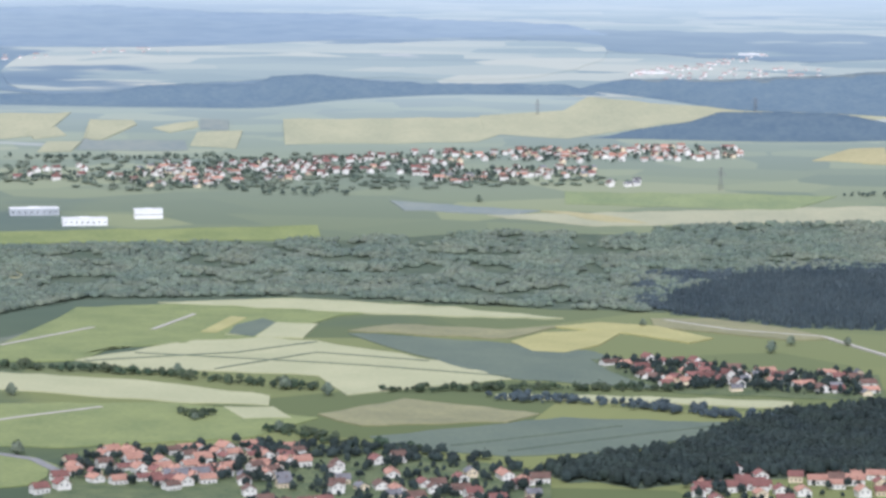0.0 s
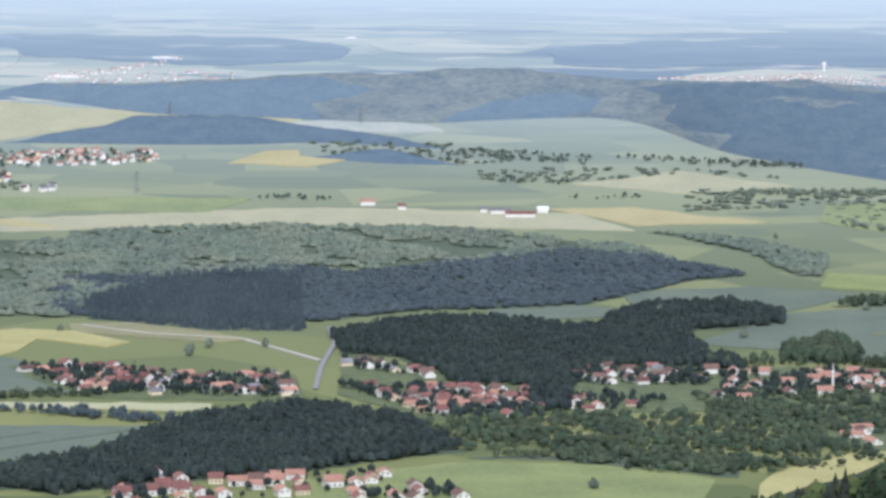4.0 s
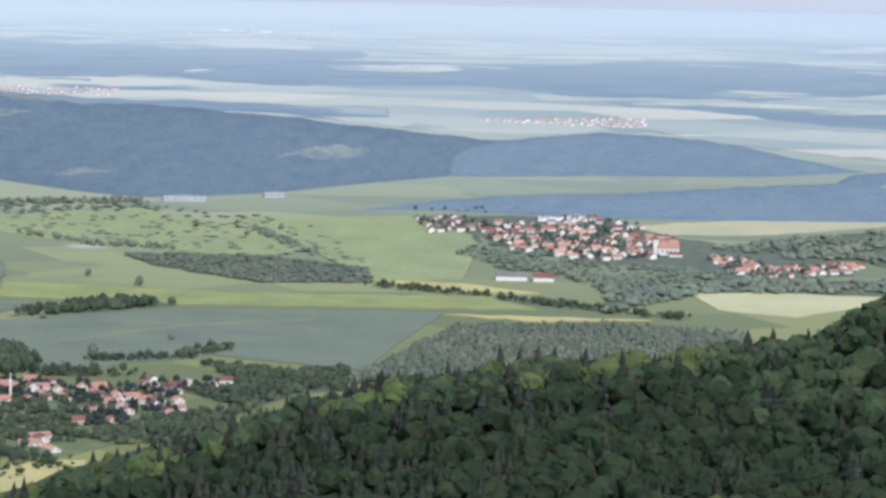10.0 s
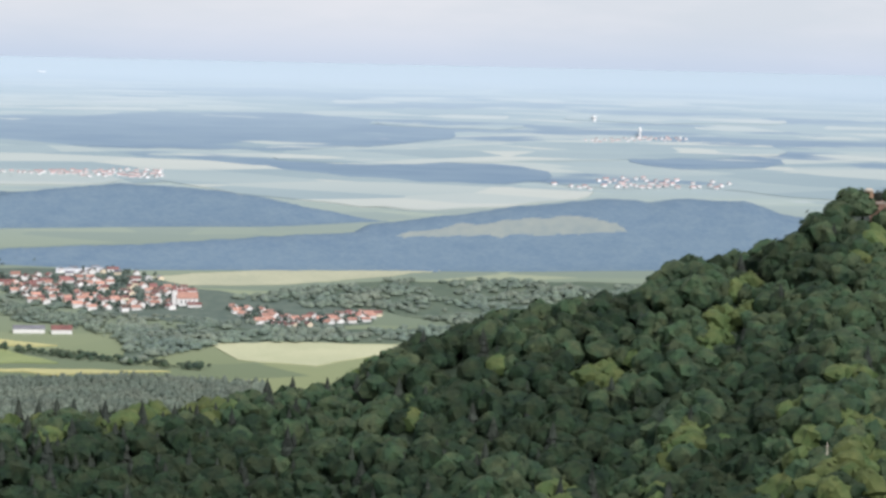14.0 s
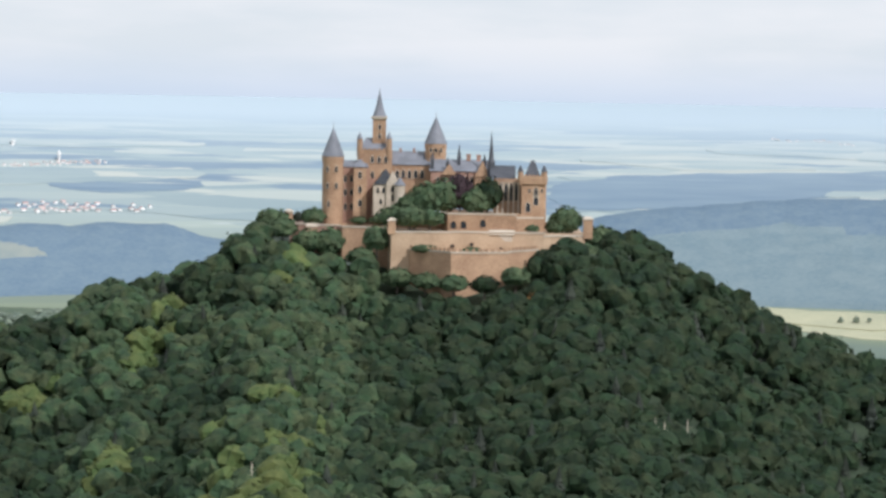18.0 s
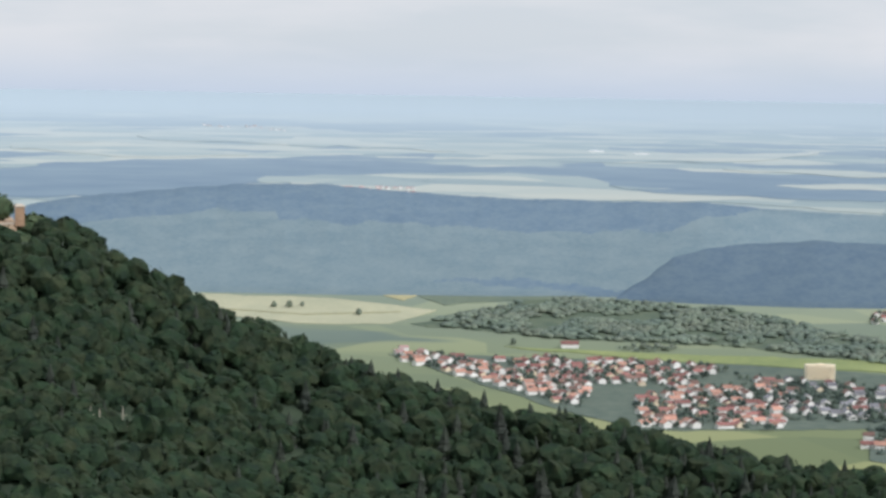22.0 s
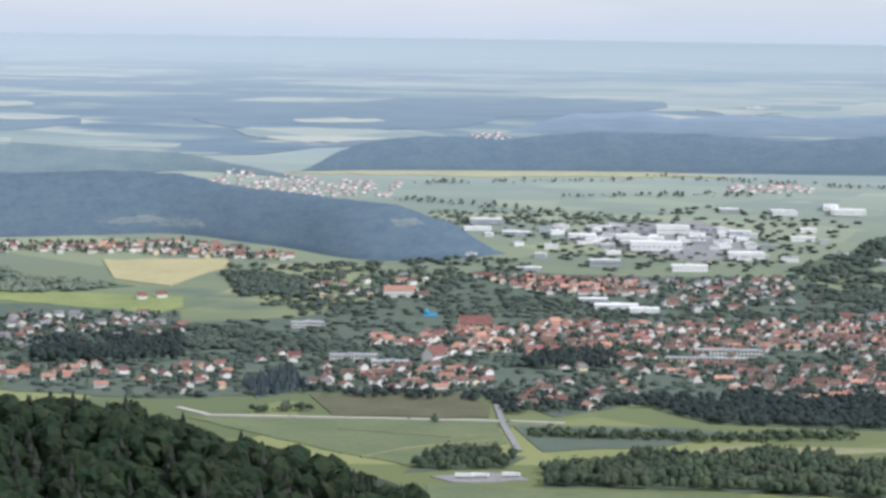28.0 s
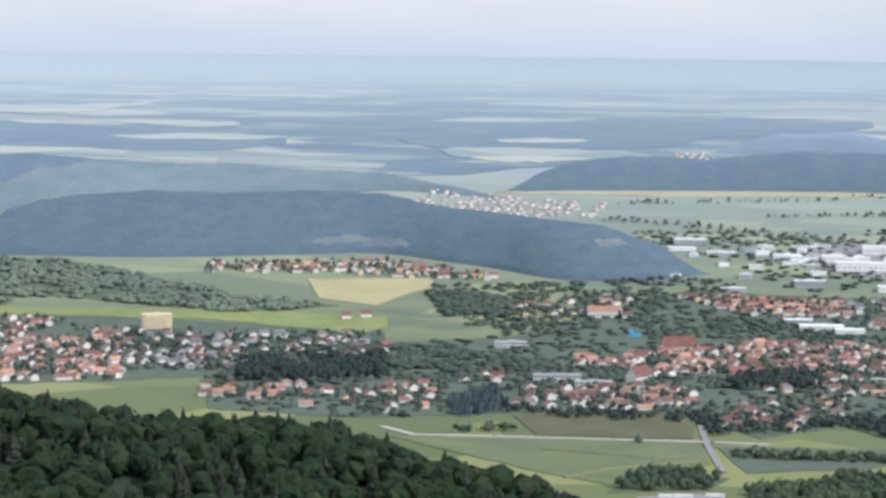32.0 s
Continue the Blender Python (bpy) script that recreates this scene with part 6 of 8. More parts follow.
def hip(name, tl, br, y0, deep, material, parent, inset=0.35, over=0.5, label=""):
    x0, z1 = at(tl, y0)
    x1, z0 = at(br, y0)
    bm = bmesh.new()
    cx, cy = (x0 + x1) / 2, y0 + deep / 2
    w, d = (x1 - x0) / 2 + over, deep / 2 + over
    lo = [bm.verts.new((cx + sx * w, cy + sy * d, z0)) for sx, sy in ((-1, -1), (1, -1), (1, 1), (-1, 1))]
    hi = [bm.verts.new((cx + sx * w * inset, cy + sy * d * inset * 0.3, z1)) for sx, sy in ((-1, -1), (1, -1), (1, 1), (-1, 1))]
    bm.faces.new(lo[::-1])
    bm.faces.new(hi)
    for i in range(4):
        bm.faces.new((lo[i], lo[(i + 1) % 4], hi[(i + 1) % 4], hi[i]))
    return part(name, bm, material, parent, label)


def crenels(x0, x1, y, z, parent, material="stone", step=1.9, wide=1.05, high=1.2, thick=0.7, x_axis=True):
    """Each merlon of a parapet is a piece of its own on one shared mesh."""
    bm = bmesh.new()
    add_box(bm, -wide / 2, wide / 2, -thick / 2, thick / 2, 0, high)
    first = part("merlon", bm, material, parent)
    n = max(2, int(abs(x1 - x0) / step))
    for i in range(n):
        ob = first if i == 0 else new("merlon", first.data)
        ob.parent = parent
        k = x0 + (x1 - x0) * (i + 0.5) / n
        ob.location = (k, y, z) if x_axis else (y, k, z)
    return first


def windows(parent, spots, y, wide, high, pointed=True, frame_mat="stone_pale"):
    """Arched windows: a stone surround with a dark pane set back in it, on shared meshes."""
    outer = bmesh.new()
    w, h = wide / 2, high
    prof = [(-w, 0), (-w, h * 0.68), (-w * 0.55, h * 0.9), (0, h), (w * 0.55, h * 0.9), (w, h * 0.68), (w, 0)] if pointed else [(-w, 0), (-w, h), (w, h), (w, 0)]
    big = [(x * 1.32, z * 1.08 - 0.1 * (z < 0.01)) for x, z in prof]
    a = [outer.verts.new((x, -0.28, z)) for x, z in prof]
    b = [outer.verts.new((x, -0.28, z)) for x, z in big]
    c = [outer.verts.new((x, 0.10, z)) for x, z in prof]
    d = [outer.verts.new((x, 0.10, z)) for x, z in big]
    n = len(prof)
    for i in range(n):
        j = (i + 1) % n
        outer.faces.new((a[i], b[i], b[j], a[j]))
        outer.faces.new((a[i], a[j], c[j], c[i]))
        outer.faces.new((b[i], d[i], d[j], b[j]))
    pane = bmesh.new()
    pane.faces.new([pane.verts.new((x, -0.06, z)) for x, z in prof][::-1])
    first, glass = None, None
    for p in spots:
        x, z = at(p, y)
        if first is None:
            first = part("window", outer, frame_mat, parent)
            glass = part("pane", pane, "void", None)
            ob, gl = first, glass
        else:
            ob, gl = new("window", first.data), new("pane", glass.data)
        ob.parent, ob.location = parent, (x, y, z)
        if parent.parent is None:
            gl.parent = ob
        else:
            gl.parent, gl.location = parent, (x, y, z)


def finial(parent, cx, cy, z, high):
    bm = bmesh.new()
    add_turn(bm, cx, cy, [(0.16, z - 0.5), (0.10, z + high * 0.5), (0.35, z + high * 0.55), (0.10, z + high * 0.62), (0.04, z + high)], 6)
    return part("finial", bm, "metal", parent)


def round_tower(parent, tl, br, y, cone_top, foot=0.0, material="stone", roof="slate", sides=20, flare=1.04, spike=3.0):
    x0, z1 = at(tl, y)
    x1, z0 = at(br, y)
    cx, r = (x0 + x1) / 2, (x1 - x0) / 2
    bm = bmesh.new()
    add_turn(bm, cx, y, [(r * 1.04, z0 - foot), (r, z0 + 3), (r, z1 - 3.2), (r * 1.0, z1 - 3.0), (r * flare, z1 - 2.0), (r * flare, z1)], sides)
    tower = part("tower", bm, material, parent, "round sandstone tower")
    top = at(cone_top, y)[1]
    bm = bmesh.new()
    add_turn(bm, cx, y, [(r * flare * 1.06, z1 - 0.1), (r * flare * 1.0, z1 + 0.5), (r * 0.62, z1 + (top - z1) * 0.45), (0.12, top)], sides)
    cone = part("cone_roof", bm, roof, parent, "pointed slate cone roof")
    finial(parent, cx, y, top, spike)
    return tower, cx, r, z1


# the palace: round tower, wings, keep with its slender stair tower
palace = castle_root("castle_palace", "sandstone castle palace with slate-roofed towers on a hilltop")
tw, tx, tr, tz = round_tower(palace, (-48.6, 31.2), (-39.3, 1.3), 6.0, (-44.3, 43.8), 8.0)
windows(tw, [(-46.4, 24.2), (-42.4, 24.3), (-46.3, 16.7), (-42.3, 16.8), (-45.7, 8.7)], 6.0 - tr - 0.05, 1.0, 2.6)
wing = boxed("wing", (-43.0, 26.3), (-28.1, 0.7), 9.0, 22.0, "stone_red", palace, "reddish sandstone wing")
windows(wing, [(-38.4, 19.9), (-35.6, 19.9), (-38.3, 13.8), (-35.5, 13.9), (-38.2, 7.3), (-35.4, 7.4)], 9.0, 1.3, 3.0)
hip("roof", (-43.0, 29.0), (-28.5, 26.6), 9.0, 22.0, "slate", palace, 0.8)
bay = boxed("bay_turret", (-34.7, 26.4), (-28.9, 4.5), 5.0, 6.0, "stone", palace, "square bay turret")
windows(bay, [(-31.9, 21.5), (-31.8, 15.0), (-31.7, 9.0)], 5.0, 1.4, 3.2)
hip("bay_roof", (-34.8, 29.9), (-29.2, 26.5), 5.0, 6.0, "slate", palace, 0.1)
keep_body = boxed("keep", (-33.1, 34.0), (-17.8, 17.2), 14.0, 16.0, "stone", palace, "tall crenellated keep")
windows(keep_body, [(-26.5, 28.4), (-23.5, 28.4), (-20.5, 28.5), (-26.4, 21.6), (-21.9, 21.7)], 14.0, 1.3, 3.2)
kx0, kz = at((-33.1, 34.0), 14.0)
kx1 = at((-18.1, 34.3), 14.0)[0]
crenels(kx0, kx1, 14.2, kz - 0.2, keep_body)
hip("keep_roof", (-32.2, 39.5), (-18.6, 34.3), 15.0, 14.0, "slate", palace, 0.62, 0.0)
for cxp in ((-32.2, 39.5), (-19.2, 39.8)):
    x, z = at(cxp, 14.0)
    bm = bmesh.new()
    add_turn(bm, x, 14.4, [(1.0, kz - 4), (1.3, kz - 1), (1.3, z - 0.5)], 8)
    bar = part("corner_turret", bm, "stone", palace)
    bm = bmesh.new()
    add_turn(bm, x, 14.4, [(1.45, z - 0.5), (0.05, z + 2.6)], 8)
    part("turret_cap", bm, "slate", bar)
stair = boxed("stair_tower", (-26.6, 48.1), (-20.7, 35.7), 18.0, 6.0, "stone", palace, "slender square stair tower", 0.0)
windows(stair, [(-23.5, 43.2), (-23.5, 39.2)], 18.0, 1.0, 2.6)
boxed("gallery", (-27.1, 49.1), (-20.4, 47.8), 17.4, 7.0, "stone_pale", palace, "corbelled gallery", -0.35)
sx0, sz0 = at((-26.9, 48.9), 18.0)
sx1, _ = at((-20.6, 49.0), 18.0)
_, stop = at((-24.1, 60.4), 18.0)
bm = bmesh.new()
add_turn(bm, (sx0 + sx1) / 2, 21.0, [((sx1 - sx0) * 0.55, sz0), ((sx1 - sx0) * 0.33, sz0 + 3.2), (0.1, stop)], 8, math.pi / 8)
part("spire", bm, "slate", palace, "steep grey spire")
finial(palace, (sx0 + sx1) / 2, 21.0, stop, 1.6)
hall = boxed("great_hall", (-18.5, 27.8), (0.3, 13.8), 17.0, 15.0, "stone", palace, "sunlit great hall wall")
windows(hall, [(-15.4, 21.8), (-12.7, 21.9), (-9.9, 21.9), (-7.2, 22.0), (-4.4, 22.0)], 17.0, 1.5, 3.8)
gable("hall_roof", (-18.6, 33.8), (-0.5, 27.9), 17.0, 15.0, "slate", palace)
for hx in ((-14.1, 32.9), (-8.1, 33.0)):
    x, z = at(hx, 16.0)
    bm = bmesh.new()
    add_box(bm, x - 0.5, x + 0.5, 23.6, 24.8, z - 2, z + 2.2)
    part("chimney", bm, "stone_red", palace)
boxed("link_wall", (-29.4, 21.5), (-24.1, 1.1), 10.0, 12.0, "stone_red", palace, "shaded link wall")
chap = boxed("oriel_house", (-25.9, 19.1), (-19.1, 5.2), -2.0, 14.0, "stone_pale", palace, "grey limestone oriel house")
windows(chap, [(-23.8, 15.1), (-21.3, 15.2), (-22.5, 10.1)], -2.0, 1.1, 2.6)
gable("oriel_roof", (-25.0, 25.6), (-16.4, 19.0), -2.0, 15.0, "slate_dark", palace, "y")
front = boxed("gable_front", (-20.1, 19.2), (-14.4, 6.8), -3.2, 10.0, "stone_pale", palace, "pale stepped gable front")
windows(front, [(-17.3, 15.7), (-17.2, 11.7)], -3.2, 1.2, 3.0)
gable("front_roof", (-20.2, 24.7), (-14.6, 19.3), -3.2, 10.0, "stone_pale", palace, "y", 0.1)
bm = bmesh.new()
ax, az_ = at((-14.1, 18.6), -6.0)
add_turn(bm, ax, -4.0, [(2.4, az_ - 12), (2.4, az_)], 10)
apse = part("apse", bm, "stone_pale", palace)
bm = bmesh.new()
add_turn(bm, ax, -4.0, [(2.8, az_), (0.1, az_ + 3.6)], 10)
part("apse_roof", bm, "slate", apse)

# the second round tower and the long east wing
east_wing = castle_root("castle_east_wing", "long sandstone castle wing with slate roofs and small spires")
tw2, t2x, t2r, t2z = round_tower(east_wing, (-3.2, 37.6), (6.2, 17.7), 22.0, (1.4, 49.4), 6.0, spike=2.6)
windows(tw2, [(-0.6, 33.6), (1.6, 33.7), (3.9, 33.7)], 22.0 - t2r * 1.12 - 0.05, 0.9, 2.0)
crenels(t2x - t2r, t2x + t2r, 22 - t2r * 0.8, t2z - 1.2, tw2, step=1.6, wide=0.9, high=0.9)
bx = boxed("east_wing_wall", (-0.5, 25.1), (25.9, 12.6), 8.0, 14.0, "stone_red", east_wing, "shaded sandstone wall")
windows(bx, [(2.7, 19.6), (5.7, 19.7), (8.7, 19.8), (11.7, 19.8), (14.7, 19.9), (17.7, 19.9), (20.7, 20.0), (23.7, 20.0)], 8.0, 1.3, 3.2)
gable("east_roof", (-0.5, 30.4), (25.6, 25.4), 8.0, 14.0, "slate", east_wing, label="long slate roof")
gable("cross_gable", (4.5, 28.7), (10.8, 23.8), 6.0, 9.0, "stone", east_wing, "y", 0.2)
gable("cross_gable", (19.0, 30.0), (26.2, 23.1), 5.0, 9.0, "stone", east_wing, "y", 0.2)
boxed("gable_wall", (19.1, 23.2), (26.4, 12.6), 5.2, 6.0, "stone", east_wing)
for px, py, hh in (((0.2, 30.1), 9.0, 2.0), ((12.0, 30.9), 12.0, 5.0), ((7.0, 27.8), 7.0, 2.4), ((23.3, 29.3), 7.0, 2.4)):
    x, z = at(px, py)
    bm = bmesh.new()
    add_turn(bm, x, py, [(0.7, z - 4), (0.75, z), (1.0, z + 0.2), (0.06, z + hh + 1.5)], 6)
    part("pinnacle", bm, "slate_dark", east_wing)
for px in ((16.2, 32.5), (20.7, 32.3)):
    x, z = at(px, 15.0)
    bm = bmesh.new()
    add_box(bm, x - 0.9, x + 0.9, 14.2, 15.8, z - 4, z)
    add_box(bm, x - 1.1, x + 1.1, 14.0, 16.0, z, z + 0.6)
    part("chimney", bm, "stone_red", east_wing)

# the church with its thin spire
church = castle_root("castle_church", "gothic castle church with a thin dark spire", "church")
nave = boxed("nave", (27.7, 22.1), (40.0, 7.0), -6.0, 20.0, "stone", church, "tall-windowed sandstone nave")
windows(nave, [(30.9, 12.6), (33.1, 12.7), (35.4, 12.7), (37.7, 12.8)], -6.0, 1.5, 8.0)
for bxp in ((29.4, 21.7), (31.7, 21.7), (34.2, 21.8), (36.5, 21.8), (38.7, 21.8)):
    x, z = at(bxp, -6.0)
    bm = bmesh.new()
    add_box(bm, x - 0.35, x + 0.35, -6.9, -5.9, z - 15, z - 0.5, 0.0)
    add_box(bm, x - 0.45, x + 0.45, -7.0, -5.9, z - 15.5, z - 9)
    part("buttress", bm, "stone_pale", church)
gable("nave_roof", (26.6, 28.1), (36.7, 22.3), -4.0, 16.0, "slate_dark", church, label="dark slate church roof")
nx0, nz = at((27.7, 22.1), -6.0)
nx1 = at((39.7, 22.4), -6.0)[0]
crenels(nx0, nx1, -5.6, nz - 0.1, nave, step=1.7, wide=0.8, high=0.8)
fx, fz0 = at((26.3, 29.4), 4.0)
_, fz1 = at((26.0, 42.9), 4.0)
bm = bmesh.new()
add_turn(bm, fx, 4.0, [(1.7, fz0 - 6), (1.7, fz0 + 0.6), (1.15, fz0 + 1.8), (0.10, fz1)], 8)
part("spire", bm, "slate_dark", church, "thin dark flèche")
finial(church, fx, 4.0, fz1, 1.2)

# the gate tower with its corner turrets
gate = castle_root("castle_gate_tower", "square sandstone tower with corner turrets and dark roof", "tower")
shaft = boxed("shaft", (40.0, 20.4), (51.0, 0.4), -16.0, 11.0, "stone", gate)
windows(shaft, [(46.5, 10.9), (46.4, 14.4), (43.0, 7.8)], -16.0, 1.9, 4.4)
windows(shaft, [(46.4, 16.5), (43.6, 16.4), (49.1, 16.5)], -16.0, 0.8, 1.8)
head_ = boxed("tower_head", (39.2, 23.6), (51.3, 20.1), -16.9, 12.8, "stone", gate, "corbelled tower head", -0.25)
gx0, gz = at((39.2, 23.6), -16.9)
gx1 = at((51.3, 23.8), -16.9)[0]
crenels(gx0, gx1, -16.6, gz - 0.1, head_, step=1.6, wide=0.9, high=1.0)
hip("tower_roof", (41.8, 30.7), (48.0, 23.8), -14.0, 7.5, "slate_dark", gate, 0.25, 0.2)
for tp in ((39.6, 27.9), (50.2, 28.1)):
    x, z = at(tp, -16.0)
    for yy in (-16.2, -5.5):
        bm = bmesh.new()
        add_turn(bm, x, yy, [(0.6, gz - 4), (1.1, gz - 1.5), (1.1, gz + 2.2)], 8)
        t_ = part("corner_turret", bm, "stone", gate)
        bm = bmesh.new()
        add_turn(bm, x, yy, [(1.3, gz + 2.1), (0.05, z + 0.4)], 8)
        part("turret_cap", bm, "slate_dark", t_)

# terraces, bastions and outer walls
terrace = castle_root("castle_terrace", "high sandstone retaining walls and bastions below the castle", "wall")


def bastion(name, tops, bottom, y_back, material, label="", crenel=False):
    """A retaining wall block with a plan outline given by its top points (across-up pair, depth)."""
    pts = [(at(p, y)[0], y, at(p, y)[1]) for p, y in tops]
    bm = bmesh.new()
    plan = [(x, y) for x, y, z in pts] + [(pts[-1][0], y_back), (pts[0][0], y_back)]
    tz_ = [z for x, y, z in pts] + [pts[-1][2], pts[0][2]]
    low = [bm.verts.new((x * 1.012, y - 1.2 * (i < len(pts)), bottom)) for i, (x, y) in enumerate(plan)]
    up = [bm.verts.new((x, y, z)) for (x, y), z in zip(plan, tz_)]
    n = len(plan)
    for i in range(n):
        j = (i + 1) % n
        bm.faces.new((low[i], low[j], up[j], up[i]))
    bm.faces.new(up)
    body = part(name, bm, material, terrace, label)
    for (xa, ya, za), (xb, yb, zb) in zip(pts, pts[1:]):
        bm = bmesh.new()
        long = math.hypot(xb - xa, yb - ya)
        add_box(bm, -0.2, long + 0.2, -0.35, 0.55, 0.0, 0.75)
        cope = part("coping", bm, "stone_pale", body, "pale coping course")
        cope.matrix_local = Matrix.Translation((xa, ya, min(za, zb) + 0.0)) @ Matrix.Rotation(math.atan2(yb - ya, xb - xa), 4, "Z")
        if crenel:
            bm = bmesh.new()
            add_box(bm, -0.7, 0.7, -0.35, 0.45, 0.7, 2.0)
            first = None
            k = max(2, int(long / 2.6))
            for i in range(k):
                ob = part("merlon", bm, material, body) if first is None else new("merlon", first.data)
                first = first or ob
                ob.parent = body
                f = (i + 0.5) / k
                ob.matrix_local = Matrix.Translation((xa + (xb - xa) * f, ya + (yb - ya) * f, min(za, zb))) @ Matrix.Rotation(math.atan2(yb - ya, xb - xa), 4, "Z")
    return body


base_z = -24.0
bastion("upper_terrace", [((4.4, 6.6), -14.0), ((7.4, 6.2), -24.0), ((38.0, 7.2), -24.0), ((50.1, 5.0), -20.0)], base_z, 30.0, "stone", "upper terrace wall with arches")
bastion("main_terrace", [((-19.0, -2.1), -30.0), ((-17.5, -2.3), -40.0), ((7.6, -1.9), -38.0), ((50.3, -1.3), -36.0), ((53.3, -3.0), -34.0), ((68.4, -2.0), -30.0)], base_z, 20.0, "terrace", "long pale terrace wall")
bastion("bastion", [((-9.1, -9.2), -41.0), ((9.2, -11.2), -62.0), ((34.8, -10.4), -56.0), ((47.9, -9.2), -37.5)], base_z - 4, -30.0, "stone", "angular crenellated bastion", True)
bastion("left_wall", [((-62.5, 0.6), -4.0), ((-50.1, 0.6), -8.0), ((-40.1, 0.0), -10.0)], base_z, 25.0, "stone_red", "outer wall under the palace")
bastion("left_bastion", [((-40.1, -0.2), -11.0), ((-39.1, -0.2), -18.0), ((-28.0, -0.5), -20.0), ((-18.0, -0.3), -24.0)], base_z, 15.0, "stone", "projecting wall below the palace")
for tl, br, y in (((-19.1, 2.7), (-15.7, -3.3), -40.5), ((67.8, 4.8), (72.0, -3.7), -31.0), ((-65.1, 5.8), (-61.5, -1.6), -4.5), ((-55.5, -0.5), (-50.5, -3.9), -8.5)):
    body = boxed("wall_turret", tl, br, y, 3.4, "stone", terrace, "small square wall turret")
    x0, z1 = at(tl, y)
    x1 = at(br, y)[0]
    bm = bmesh.new()
    add_box(bm, x0 - 0.3, x1 + 0.3, y - 0.3, y + 3.7, z1, z1 + 0.6)
    add_box(bm, x0 - 0.1, x1 + 0.1, y - 0.1, y + 3.5, z1 + 0.6, z1 + 1.4, 0.9)
    part("turret_cap", bm, "stone_pale", body)
shed = boxed("gatehouse", (27.2, -2.5), (36.3, -5.6), -37.0, 6.0, "stone_pale", terrace, "low gatehouse")
gable("gatehouse_roof", (26.6, -0.5), (36.7, -2.6), -37.2, 6.4, "stone_pale", terrace)
# arch openings are dark panes standing for the shade inside
ramp_arches = [(10.0, -0.1), (14.5, 0.0), (23.1, 0.7)]
windows(terrace, ramp_arches, -24.2, 2.6, 3.4, True, "stone")
windows(terrace, [(9.7, -8.6), (18.2, -7.7), (31.3, -9.5)], -38.6, 1.6, 1.4, True, "stone")
boxed("court", (-50.1, 1.1), (55.5, -9.1), 4.0, 46.0, "stone", terrace, "castle court")


# ---- houses ----
def frame_at(az, el, turn=0.0, sink=0.0):
    """The pose of a thing on the plain: its own x runs across the view, turned by so many degrees."""
    p = spot(az, el)
    s = shrink(el)
    return Matrix.Translation(p - Vector((0, 0, sink))) @ Matrix.Rotation(radians(-az + turn), 4, "Z") @ Matrix.Diagonal((s, s, s, 1))


def pitched(bm, w, d, z0, z1, over, thick=0.35):
    """A roof of two slopes with real thickness, its ridge along x."""
    for s in (-1, 1):
        a = [(-w / 2 - over, s * (d / 2 + over), z0 - over * (z1 - z0) / (d / 2)), (w / 2 + over, s * (d / 2 + over), z0 - over * (z1 - z0) / (d / 2)), (w / 2 + over, 0, z1), (-w / 2 - over, 0, z1)]
        lo = [bm.verts.new(c) for c in a]
        up = [bm.verts.new((x, y, z + thick)) for x, y, z in a]
        order = range(4) if s < 0 else range(3, -1, -1)
        bm.faces.new([up[i] for i in order])
        bm.faces.new([lo[i] for i in reversed(list(order))])
        for i in range(4):
            j = (i + 1) % 4
            q = (lo[i], lo[j], up[j], up[i])
            bm.faces.new(q if s < 0 else q[::-1])


def gabled_wall(bm, w, d, h, top):
    v = [bm.verts.new(c) for c in ((-w / 2, -d / 2, -2), (w / 2, -d / 2, -2), (w / 2, d / 2, -2), (-w / 2, d / 2, -2),
                                   (-w / 2, -d / 2, h), (w / 2, -d / 2, h), (w / 2, d / 2, h), (-w / 2, d / 2, h), (-w / 2, 0, top), (w / 2, 0, top))]
    for f in ((0, 1, 5, 4), (2, 3, 7, 6), (1, 2, 6, 9, 5), (3, 0, 4, 8, 7), (4, 5, 9, 8), (6, 7, 8, 9)):
        bm.faces.new([v[i] for i in f])


def window_piece(wide, high):
    bm = bmesh.new()
    add_box(bm, -wide / 2, wide / 2, -0.08, 0.05, 0, high)
    return bm


def make_house(wall, roof, w, d, h, rise, label, glazed=True, chimney=True, group=""):
    root = tagged(new("house"), label, "house", group)
    bm = bmesh.new()
    gabled_wall(bm, w, d, h, h + rise)
    part("wall", bm, wall, root)
    bm = bmesh.new()
    pitched(bm, w, d, h, h + rise, 0.7)
    part("roof", bm, roof, root)
    if chimney:
        bm = bmesh.new()
        add_box(bm, w * 0.2, w * 0.2 + 0.9, -0.4 + d * 0.1, 0.5 + d * 0.1, h + rise * 0.5, h + rise + 1.3)
        part("chimney", bm, "tile_brown", root)
    if glazed:
        first = None
        for i in range(3):
            for z in (1.6,):
                ob = part("window", window_piece(1.3, 1.4), "void", root) if first is None else new("window", first.data)
                first = first or ob
                ob.parent, ob.location = root, (w * (i - 1) * 0.3, -d / 2 - 0.02, z)
        for sx in (-1, 1):
            for y in (-d * 0.22, d * 0.22):
                ob = new("window", first.data)
                ob.parent, ob.location, ob.rotation_euler = root, (sx * (w / 2 + 0.02), y, h - 1.6), (0, 0, radians(90 * sx))
    return root


KITS = {}


